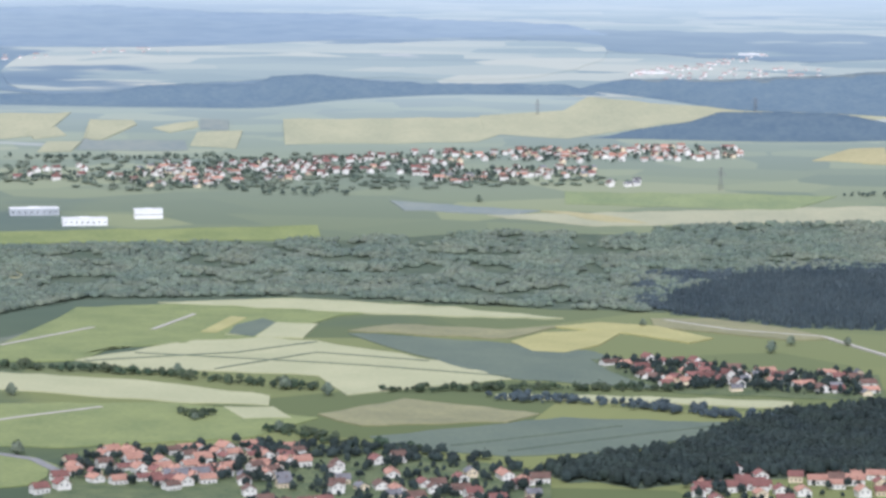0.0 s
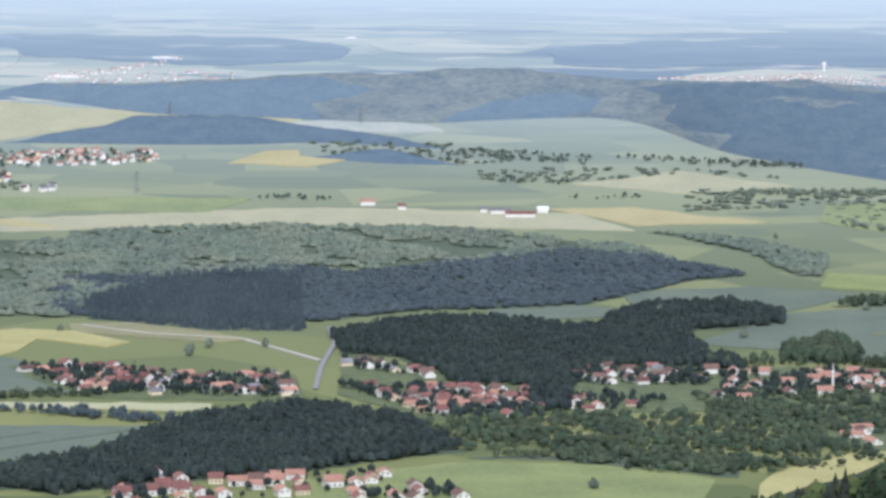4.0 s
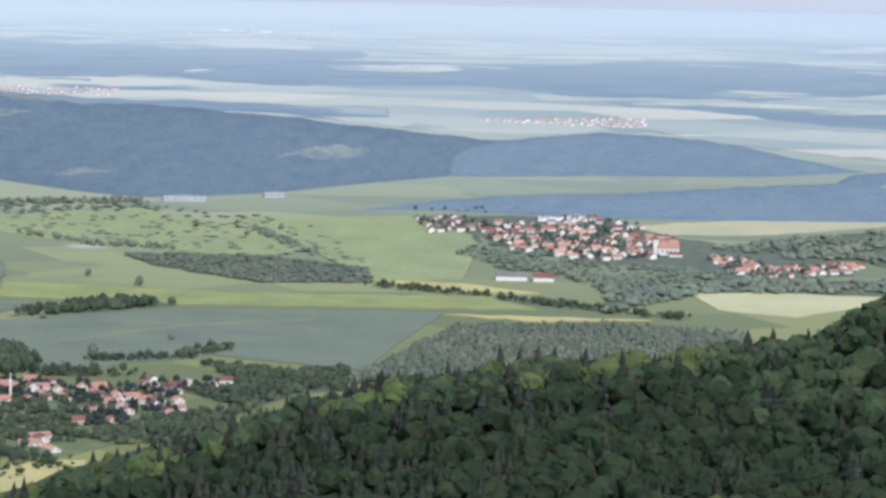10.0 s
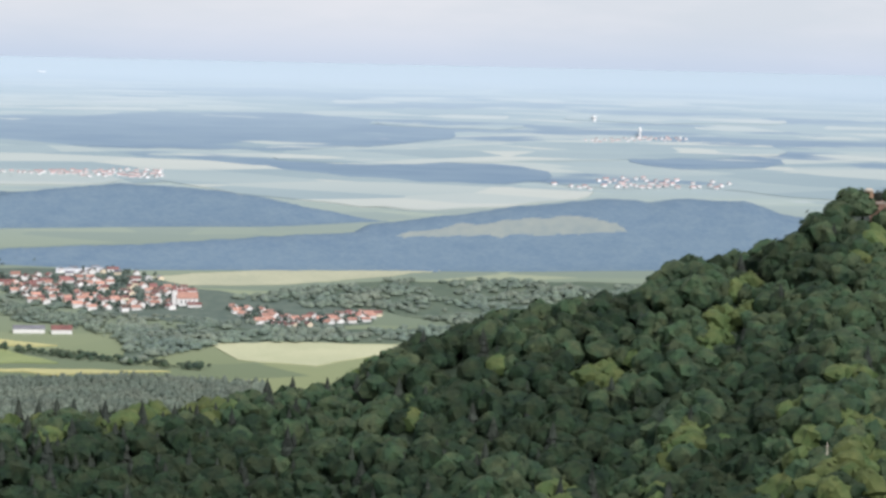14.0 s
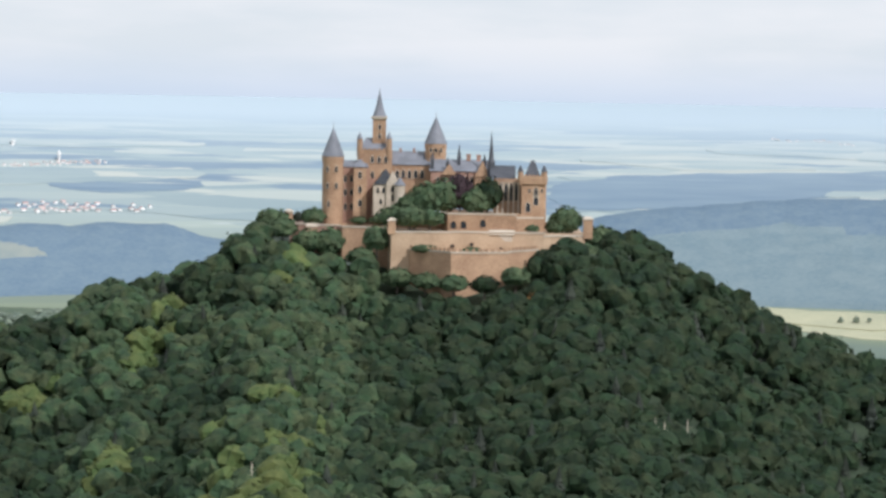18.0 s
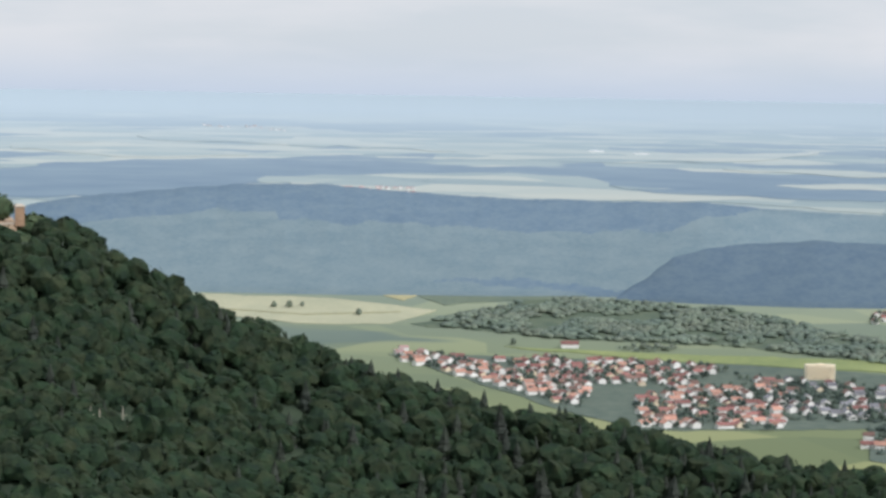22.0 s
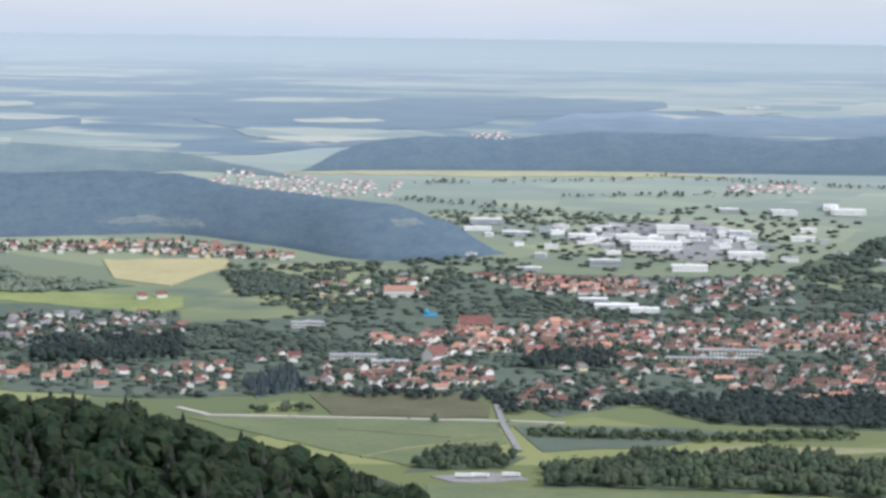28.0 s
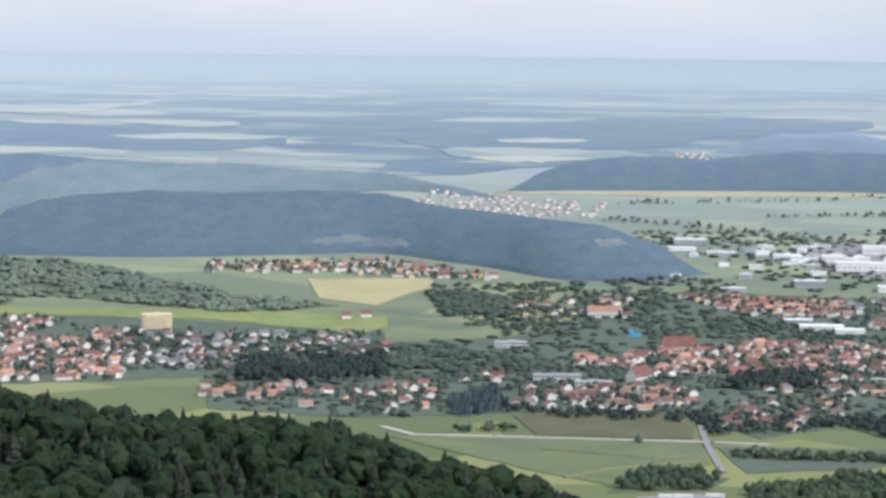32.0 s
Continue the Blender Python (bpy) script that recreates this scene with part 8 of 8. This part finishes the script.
houses([(34.25, -5.64), (37.48, -5.62), (38.82, -5.67), (38.83, -6.12), (34.15, -6.18)], 60, "mixed", VH, 102, 20, False, False, 15, trees=1.2)
houses([(28.59, -6.25), (32.71, -6.10), (32.72, -6.61), (29.21, -6.76)], 50, "mixed", VH, 103, 25, False, False, 14, trees=0.8)
tower_block = block("apartment_tower", (18.39, -5.71), 37, 16, 18, "highrise", "highrise", "cream high-rise apartment block with rows of windows", "high-rise", 8, 6, 10, glass=(0.34, 0.3))
for f in range(6):
    bm = bmesh.new()
    add_box(bm, -16.5, 16.5, -9.4, -8.0, f * 3.0 + 0.1, f * 3.0 + 1.35)
    part("balcony", bm, "highrise", tower_block)
block("school", (25.70, -6.62), 52, 16, 8, "plaster", "hall_grey", "long flat-roofed white school building", "school", 6, 2, 14)
block("school", (26.37, -6.73), 40, 14, 8, "plaster", "hall_grey", "flat-roofed white school wing", "school", 6, 2, 12)
block("office_block", (32.14, -6.55), 90, 14, 7, "cream", "hall_grey", "long low pale office block", "office", 4, 2, 20)
block("office_block", (32.55, -6.41), 76, 12, 8, "plaster", "hall_grey", "long pale flat-roofed building", "office", 4, 2, 18)
block("town_hall", (27.91, -6.02), 40, 17, 8, "cream", "tile_red", "large hall with a steep dark red roof", "hall", 12, 2, 10, 10)
block("gabled_house", (27.19, -6.60), 34, 14, 9, "plaster", "tile_red", "big house with a tall white gable", "house", 60, 2, 6, 9)
block("red_hall", (26.51, -5.43), 40, 18, 9, "plaster", "tile_orange", "hall with a bright orange roof", "hall", 8, 1, 8, 6)
block("flat_building", (24.86, -6.01), 40, 14, 7, "plaster", "hall_grey", "long white flat building", "office", 4, 2, 12)
for px, w, d, h, wall in (((28.08, -4.06), 62, 30, 10, "hall_grey"), ((27.93, -4.18), 50, 24, 6, "hall_white"), ((28.65, -4.26), 50, 20, 6, "hall_grey"), ((29.84, -4.30), 50, 26, 8, "hall_white"), ((31.18, -4.48), 88, 36, 16, "hall_white"),
                          ((31.48, -4.18), 60, 30, 17, "hall_white"), ((30.66, -4.33), 40, 26, 12, "hall_white"), ((32.82, -4.60), 60, 26, 11, "hall_white"), ((32.70, -4.19), 40, 24, 8, "hall_grey"), ((33.83, -4.27), 44, 22, 8, "hall_white"),
                          ((33.46, -3.79), 50, 22, 8, "hall_grey"), ((34.63, -3.77), 70, 26, 11, "hall_white"), ((34.32, -3.71), 30, 20, 14, "hall_white"), ((32.49, -3.78), 40, 20, 7, "hall_grey"), ((30.26, -4.80), 50, 20, 12, "hall_grey"),
                          ((31.80, -4.85), 56, 24, 10, "hall_white"), ((28.87, -4.91), 40, 14, 6, "hall_grey"), ((30.48, -5.57), 60, 24, 7, "hall_white"), ((30.06, -5.47), 40, 20, 7, "hall_grey"), ((30.99, -5.63), 40, 18, 7, "hall_white"),
                          ((33.93, -4.11), 30, 16, 7, "hall_white"), ((30.14, -4.14), 44, 20, 7, "hall_grey"), ((34.62, -3.78), 60, 26, 12, "hall_white"), ((33.50, -3.81), 50, 20, 6, "hall_white"), ((36.55, -3.64), 34, 16, 6, "hall_white")):
    block("factory_hall", px, w * 0.95, d * 1.1, h * 0.7, wall, "hall_white", "flat-roofed factory hall with %s cladding" % ("white" if wall == "hall_white" else "grey"), "factory", 5, 1, 10, group="factory halls")
rng_i = random.Random(31)
for i in range(64):
    (a0, e0), (a1, e1) = ((27.78, -4.13), (35.34, -4.69)) if i < 30 else ((29.11, -4.08), (32.92, -4.50))
    a, e = rng_i.uniform(a0, a1), rng_i.uniform(e1, e0)
    wall = rng_i.choice(("hall_white", "hall_white", "hall_grey"))
    block("workshop", (a, e), rng_i.uniform(12, 30), rng_i.uniform(8, 16), rng_i.uniform(4, 7), wall, "hall_white" if i % 2 else "hall_grey", "low workshop with %s walls and flat roof" % ("white" if wall == "hall_white" else "grey"), "workshop", rng_i.uniform(-15, 20), group="workshops")
for px, w in (((16.15, -4.15), 34), ((16.46, -4.18), 24)):
    block("country_lodge", px, w, 14, 7, "plaster", "tile_brown", "white country lodge at a wood edge", "lodge", 8, 1, 6, 5)
block("country_house", (13.85, -5.25), 24, 10, 5, "plaster", "tile_red", "lone red-roofed house by a field", "house", 5, 0, 0, 4)
for px, w in (((22.19, -5.49), 14), ((21.83, -5.52), 12)):
    block("barn", px, w, 10, 5, "plaster", "tile_red", "small barn among trees", "barn", 15, 0, 0, 4)
slide = tagged(new("water_slide"), "bright blue water slide of an open-air pool", "slide")
bm = bmesh.new()
add_box(bm, -9, 9, -3, 3, 0, 4.5, 1.2)
part("slide_body", bm, "pool_blue", slide)
bm = bmesh.new()
add_turn(bm, -5, 0, [(3.5, 4), (3.2, 7), (0.4, 9.5)], 12)
part("slide_tower", bm, "pool_blue", slide)
slide.matrix_world = frame_at(*(27.10, -5.78))


# ---- single trees ----
def make_tree(label, crown_mat, crown, high, wide, seed, category="tree", group=""):
    """A tapered trunk with limbs and a crown of leaf clumps."""
    root = tagged(new("tree"), label, category, group)
    rng = random.Random(seed)
    bm = bmesh.new()
    add_turn(bm, 0, 0, [(wide * 0.045, -1.0), (wide * 0.03, high * 0.3), (wide * 0.015, high * 0.7)], 7)
    for i in range(5):
        a = i * 1.257 + rng.random()
        z0 = high * rng.uniform(0.22, 0.42)
        p, q = Vector((0, 0, z0)), Vector((math.cos(a) * wide * 0.3, math.sin(a) * wide * 0.3, z0 + high * 0.25))
        t = (q - p).normalized()
        u = t.cross(Vector((0, 0, 1))).normalized()
        v = t.cross(u)
        lo = [bm.verts.new(p + (u * math.cos(k) + v * math.sin(k)) * wide * 0.018) for k in (0, 2.1, 4.2)]
        hi = [bm.verts.new(q + (u * math.cos(k) + v * math.sin(k)) * wide * 0.006) for k in (0, 2.1, 4.2)]
        for k in range(3):
            bm.faces.new((lo[k], lo[(k + 1) % 3], hi[(k + 1) % 3], hi[k]))
    part("trunk", bm, "bark", root)
    vs, fs = crown
    ob = arrays("crown", vs * (wide, wide, high * 1.04) + (0, 0, high * -0.04), fs, crown_mat)
    ob.parent = root
    return root


LUSH_CROWNS = [crown(s + 90, 14, 240, 3) for s in range(4)]
def court_tree(p, y, high, wide, mat_name, label, k):
    tree = make_tree(label, mat_name, LUSH_CROWNS[k % 4], high, wide, k)
    x, z = at(p, y)
    tree.matrix_world = palace.matrix_world @ Matrix.Translation((x, y, z))
    return tree


court = (
    ((-17.0, -1.3), -22.0, 11.0, 14.0, "leaf_court", "round green tree on the castle terrace"),
    ((-9.5, -1.7), -26.0, 11.5, 17.0, "leaf_court", "broad green tree above the terrace wall"),
    ((-0.5, -1.0), -24.0, 9.5, 13.0, "leaf_court", "green tree on the castle terrace"),
    ((-8.6, 3.6), -12.0, 12.0, 13.0, "leaf_court", "dense green tree beside the oriel house"),
    ((-2.1, 3.7), -12.0, 17.0, 16.0, "leaf_court", "tall green tree before the great hall"),
    ((5.4, 3.9), -11.0, 18.0, 16.0, "leaf_court", "tall green tree before the castle wing"),
    ((12.7, 4.3), -10.0, 20.5, 12.0, "copper", "dark copper beech in the castle court"),
    ((20.0, 4.4), -14.0, 14.0, 14.0, "leaf_court", "green tree beside a copper beech"),
    ((25.0, 5.0), -12.0, 18.0, 13.0, "leaf_dark", "dark green tree before the church"),
    ((59.9, -3.9), -14.0, 14.5, 14.5, "leaf_court", "round tree behind the outer wall"),
    ((55.3, -3.0), -16.0, 8.0, 9.0, "leaf_court", "bush behind the outer wall"),
    ((45.2, -2.2), -30.0, 4.5, 6.0, "leaf_court", "small bush below the gate tower"),
    ((-52.5, -1.5), 2.0, 10.0, 12.0, "leaf_court", "green tree beside the round tower"),
    ((-59.3, 0.4), -1.0, 6.0, 4.5, "needle", "dark conifer on the outer wall"),
    ((-70.5, -4.3), -6.0, 12.0, 15.0, "leaf_court", "tree at the end of the outer wall"),
    ((-65.9, -7.5), -14.0, 11.0, 13.0, "leaf_court", "tree before the outer wall corner"),
    ((-45.3, -15.4), -16.0, 15.0, 15.0, "leaf_court", "tree growing before the outer wall"),
    ((-54.8, -13.6), -18.0, 12.0, 14.0, "leaf_court", "tree under the palace wall"),
    ((-23.8, -13.0), -32.0, 13.5, 13.0, "leaf_court", "tree growing beside the terrace wall"),
    ((-30.7, -18.2), -34.0, 9.0, 12.0, "leaf_court", "tree below the projecting wall"),
    ((-32.1, 0.4), 0.0, 4.2, 8.0, "leaf_court", "low bush under the palace"),
    ((-23.1, 0.3), -4.0, 5.0, 9.0, "leaf_court", "low bush before the palace"),
    ((-2.8, -11.9), -46.0, 4.4, 11.0, "leaf_court", "bush growing on the bastion"),
    ((18.3, -12.2), -47.0, 4.0, 9.0, "leaf_court", "low bush on the bastion"),
    ((47.6, -43.3), -88.0, 15.0, 9.5, "rust", "withered rust-brown tree among green forest"),
    ((57.7, -19.6), -40.0, 13.0, 15.0, "leaf_court", "tree below the outer wall"),
    ((51.9, -21.7), -48.0, 13.0, 14.0, "leaf_dark", "tree below the gate ramp"),
    ((75.7, -13.7), -22.0, 16.0, 15.0, "leaf_court", "tree at the end of the wall"),
    ((69.5, -18.9), -40.0, 13.0, 14.0, "leaf_court", "tree under the corner turret"),
    ((-14.5, -28.4), -52.0, 10.0, 14.0, "leaf_court", "tree below the terrace corner"),
    ((38.2, -27.0), -66.0, 10.0, 13.0, "leaf_court", "tree below the bastion"),
    ((10.6, -30.0), -72.0, 9.0, 13.0, "leaf_court", "tree at the foot of the bastion"),
    ((-2.0, -29.0), -60.0, 9.0, 13.0, "leaf_court", "tree under the terrace wall"),
    ((24.4, -30.3), -74.0, 9.0, 12.0, "leaf_dark", "tree under the crenellated bastion"),
)
for k, row in enumerate(court):
    court_tree(*row, k)

# lone trees and bushes in the fields
FIELD_TREE = make_tree("lone round tree in a field", "wood_mid", leafy(130, 120, 0.11), 13.0, 11.0, 5, group="field trees")
lone = [(-51.36, -9.38), (-48.13, -8.80), (-46.58, -9.01), (-45.70, -8.35), (-39.94, -7.05), (-37.24, -7.35), (-37.60, -7.49), (-36.22, -7.33), (-42.95, -4.82), (-46.48, -8.25), (-48.44, -7.93), (-51.46, -8.31),
        (-30.15, -9.86), (-25.28, -6.53), (-29.02, -6.69), (-30.18, -9.84), (-27.47, -7.08), (-24.37, -7.19), (-22.94, -6.89), (-22.22, -7.02), (-23.54, -5.91), (-24.47, -5.74), (-20.35, -5.26), (-26.93, -5.26), (-20.98, -4.86),
        (-22.53, -4.84), (-21.60, -4.98), (8.45, -4.61), (8.73, -4.61), (8.96, -4.59), (9.99, -4.73), (15.19, -5.28), (12.82, -5.22), (29.33, -7.90), (29.19, -8.51), (27.21, -7.71), (24.47, -7.53), (30.11, -7.93)]
FIELD_TREE.matrix_world = frame_at(*lone[0], 0, 0.3)
for k, (a, e) in enumerate(lone[1:]):
    g = 0.65 + 0.5 * ((k * 37) % 11) / 11
    m = frame_at(a, e, k * 47, 0.3) @ Matrix.Diagonal((g, g, g, 1))
    ob = copy_thing(FIELD_TREE, m)
    ob.scale = m.to_scale()

# pale dead trunks standing in the hill forest
SNAG = tagged(new("dead_tree"), "bare pale dead trunk in the forest", "tree", "dead trunks")
bm = bmesh.new()
add_turn(bm, 0, 0, [(0.38, -3), (0.3, 6), (0.18, 13), (0.05, 16)], 7)
part("trunk", bm, "stone_pale", SNAG)
for i in range(5):
    bm = bmesh.new()
    add_box(bm, 0, 2.2, -0.06, 0.06, -0.06, 0.06)
    limb = part("limb", bm, "stone_pale", SNAG)
    limb.matrix_local = Matrix.Translation((0, 0, 7 + i * 1.6)) @ Matrix.Rotation(i * 1.9, 4, "Z") @ Matrix.Rotation(-0.5, 4, "Y")
spots = [(5.14, -7.07), (5.31, -7.06), (5.73, -7.05), (-21.53, -9.74), (-2.21, -7.95)]
for k, (a, e) in enumerate(spots):
    rr = np.arange(1395, 1000, -4.0)
    el = np.degrees(np.arctan2(hill_z(np.full(len(rr), a), rr) + 3 - 400, rr))
    r = float(rr[int(np.argmin(np.abs(el - e)))])
    m = Matrix.Translation(tuple(polar(np.float64(a), np.float64(r), hill_z(np.float64(a), np.float64(r)))))
    if k:
        copy_thing(SNAG, m)
    else:
        SNAG.matrix_world = m

# power pylons
PYLON = tagged(new("power_pylon"), "grey lattice power pylon in farmland", "pylon", "power pylons")
for sx in (-1, 1):
    for sy in (-1, 1):
        bm = bmesh.new()
        a = [bm.verts.new((sx * 3 + dx, sy * 3 + dy, -1)) for dx, dy in ((-.25, -.25), (.25, -.25), (.25, .25), (-.25, .25))]
        b = [bm.verts.new((sx * 0.5 + dx, sy * 0.5 + dy, 36)) for dx, dy in ((-.2, -.2), (.2, -.2), (.2, .2), (-.2, .2))]
        for i in range(4):
            bm.faces.new((a[i], a[(i + 1) % 4], b[(i + 1) % 4], b[i]))
        part("leg", bm, "metal", PYLON)
for z, w in ((24, 9), (29, 7), (34, 5)):
    bm = bmesh.new()
    add_box(bm, -w, w, -0.3, 0.3, z, z + 0.6)
    part("cross_arm", bm, "metal", PYLON)
for k, (a, e) in enumerate([(-41.90, -3.24), (-34.50, -3.27), (-38.56, -4.56), (34.09, -5.73), (-37.96, -3.17)]):
    if k:
        copy_thing(PYLON, frame_at(a, e, 20)).scale = frame_at(a, e).to_scale()
    else:
        PYLON.matrix_world = frame_at(a, e, 20)

# lorries and cars
def vehicle(name, label, category, length, parts):
    root = tagged(new(name), label, category)
    for nm, (x0, x1, y0, y1, z0, z1), m in parts:
        bm = bmesh.new()
        add_box(bm, x0, x1, y0, y1, z0, z1)
        bmesh.ops.bevel(bm, geom=bm.edges[:], offset=0.12, segments=1, affect="EDGES")
        part(nm, bm, m, root)
    for x in (-length * 0.36, -length * 0.25, length * 0.36):
        for y in (-1.1, 1.1):
            bm = bmesh.new()
            add_turn(bm, 0, 0, [(0.5, -0.15), (0.5, 0.15)], 10)
            wheel = part("wheel", bm, "slate_dark", root)
            wheel.matrix_local = Matrix.Translation((x, y, 0.5)) @ Matrix.Rotation(radians(90), 4, "X")
    return root


LORRY = vehicle("lorry", "white articulated lorry on a grey parking area", "lorry", 16, (("trailer", (-8, 4.6, -1.25, 1.25, 1.0, 4.0), "truck"), ("cab", (5.2, 7.6, -1.25, 1.25, 0.7, 3.7), "truck"), ("chassis", (-8, 7.4, -0.9, 0.9, 0.6, 1.0), "slate_dark")))
for k, (a, e) in enumerate([(27.76, -8.72), (28.05, -8.71), (28.62, -8.69)]):
    m = frame_at(a, e, 4) @ Matrix.Translation((0, 0, 1.0))
    if k:
        copy_thing(LORRY, m)
    else:
        LORRY.matrix_world = m
CAR = vehicle("car", "small white car on a country road", "car", 4.4, (("body", (-2.2, 2.2, -0.9, 0.9, 0.35, 0.95), "truck"), ("cabin", (-1.3, 1.0, -0.8, 0.8, 0.95, 1.5), "void")))
for k, (a, e) in enumerate([(24.57, -7.64), (26.74, -7.66), (28.56, -7.68), (28.39, -7.45)]):
    m = frame_at(a, e, 4) @ Matrix.Translation((0, 0, 1.1))
    if k:
        copy_thing(CAR, m)
    else:
        CAR.matrix_world = m

# the sapling on the slope below the eye
sap_r = 24.0
(sap_a, sap_e), = [(36.77, -9.22)]
sap = tagged(new("sapling"), "young tree tip with large yellow-green leaves", "tree")
foot = float(plain_z(np.float64(sap_r)))
tip = 400 + sap_r * math.tan(radians(sap_e)) + 0.15
sap.location = tuple(polar(np.float64(sap_a), np.float64(sap_r), np.float64(foot)))
bm = bmesh.new()
add_turn(bm, 0, 0, [(0.09, -0.3), (0.06, (tip - foot) * 0.6), (0.02, tip - foot)], 7)
part("trunk", bm, "bark", sap)
bm = bmesh.new()
prof_l = [tuple(0.72 * c for c in p) for p in [(0, 0, 0), (0.022, 0.03, 0.004), (0.028, 0.07, 0.0), (0.014, 0.115, -0.012), (0, 0.14, -0.022), (-0.014, 0.115, -0.012), (-0.028, 0.07, 0.0), (-0.022, 0.03, 0.004)]]
lv = [bm.verts.new(c) for c in prof_l]
mid = [bm.verts.new((0, 0.036, -0.006)), bm.verts.new((0, 0.072, -0.013))]
for f in ((0, 1, 8), (1, 2, 8), (2, 3, 9), (2, 9, 8), (3, 4, 9), (4, 5, 9), (5, 6, 9), (6, 8, 9), (6, 7, 8), (7, 0, 8)):
    bm.faces.new([(lv + mid)[i] for i in f])
leaf0 = None
rng_s = random.Random(4)
for tw_i in range(12):
    top = Vector((rng_s.uniform(-0.28, 0.55), rng_s.uniform(-0.3, 0.3), tip - foot + rng_s.uniform(-0.35, 0.06) + 0.06))
    base_p = Vector((0, 0, tip - foot - 1.2))
    if tw_i == 0:
        top = Vector((0.34, 0, tip - foot + 0.2))
    tbm = bmesh.new()
    side = Vector((0.012, 0, 0))
    q = [tbm.verts.new(base_p - side), tbm.verts.new(base_p + side), tbm.verts.new(top + side * 0.3), tbm.verts.new(top - side * 0.3)]
    q2 = [tbm.verts.new(base_p + Vector((0, 0.02, 0))), tbm.verts.new(top + Vector((0, 0.006, 0)))]
    tbm.faces.new(q)
    tbm.faces.new((q[1], q2[0], q2[1], q[2]))
    tbm.faces.new((q2[0], q[0], q[3], q2[1]))
    twig = part("twig", tbm, "bark", sap)
    for i in range(24):
        k = 1 - (i / 24.0) ** 1.3 * 0.75
        p = base_p.lerp(top, k)
        ob = part("leaf", bm, "sun_leaf", twig) if leaf0 is None else new("leaf", leaf0.data)
        leaf0 = leaf0 or ob
        ob.parent = twig
        ob.matrix_local = Matrix.Translation(p) @ Euler((rng_s.uniform(-0.5, 0.6), rng_s.uniform(-0.6, 0.6), rng_s.uniform(0, 6.28))).to_matrix().to_4x4() @ Matrix.Diagonal((1.0, 0.95, 1.0, 1))
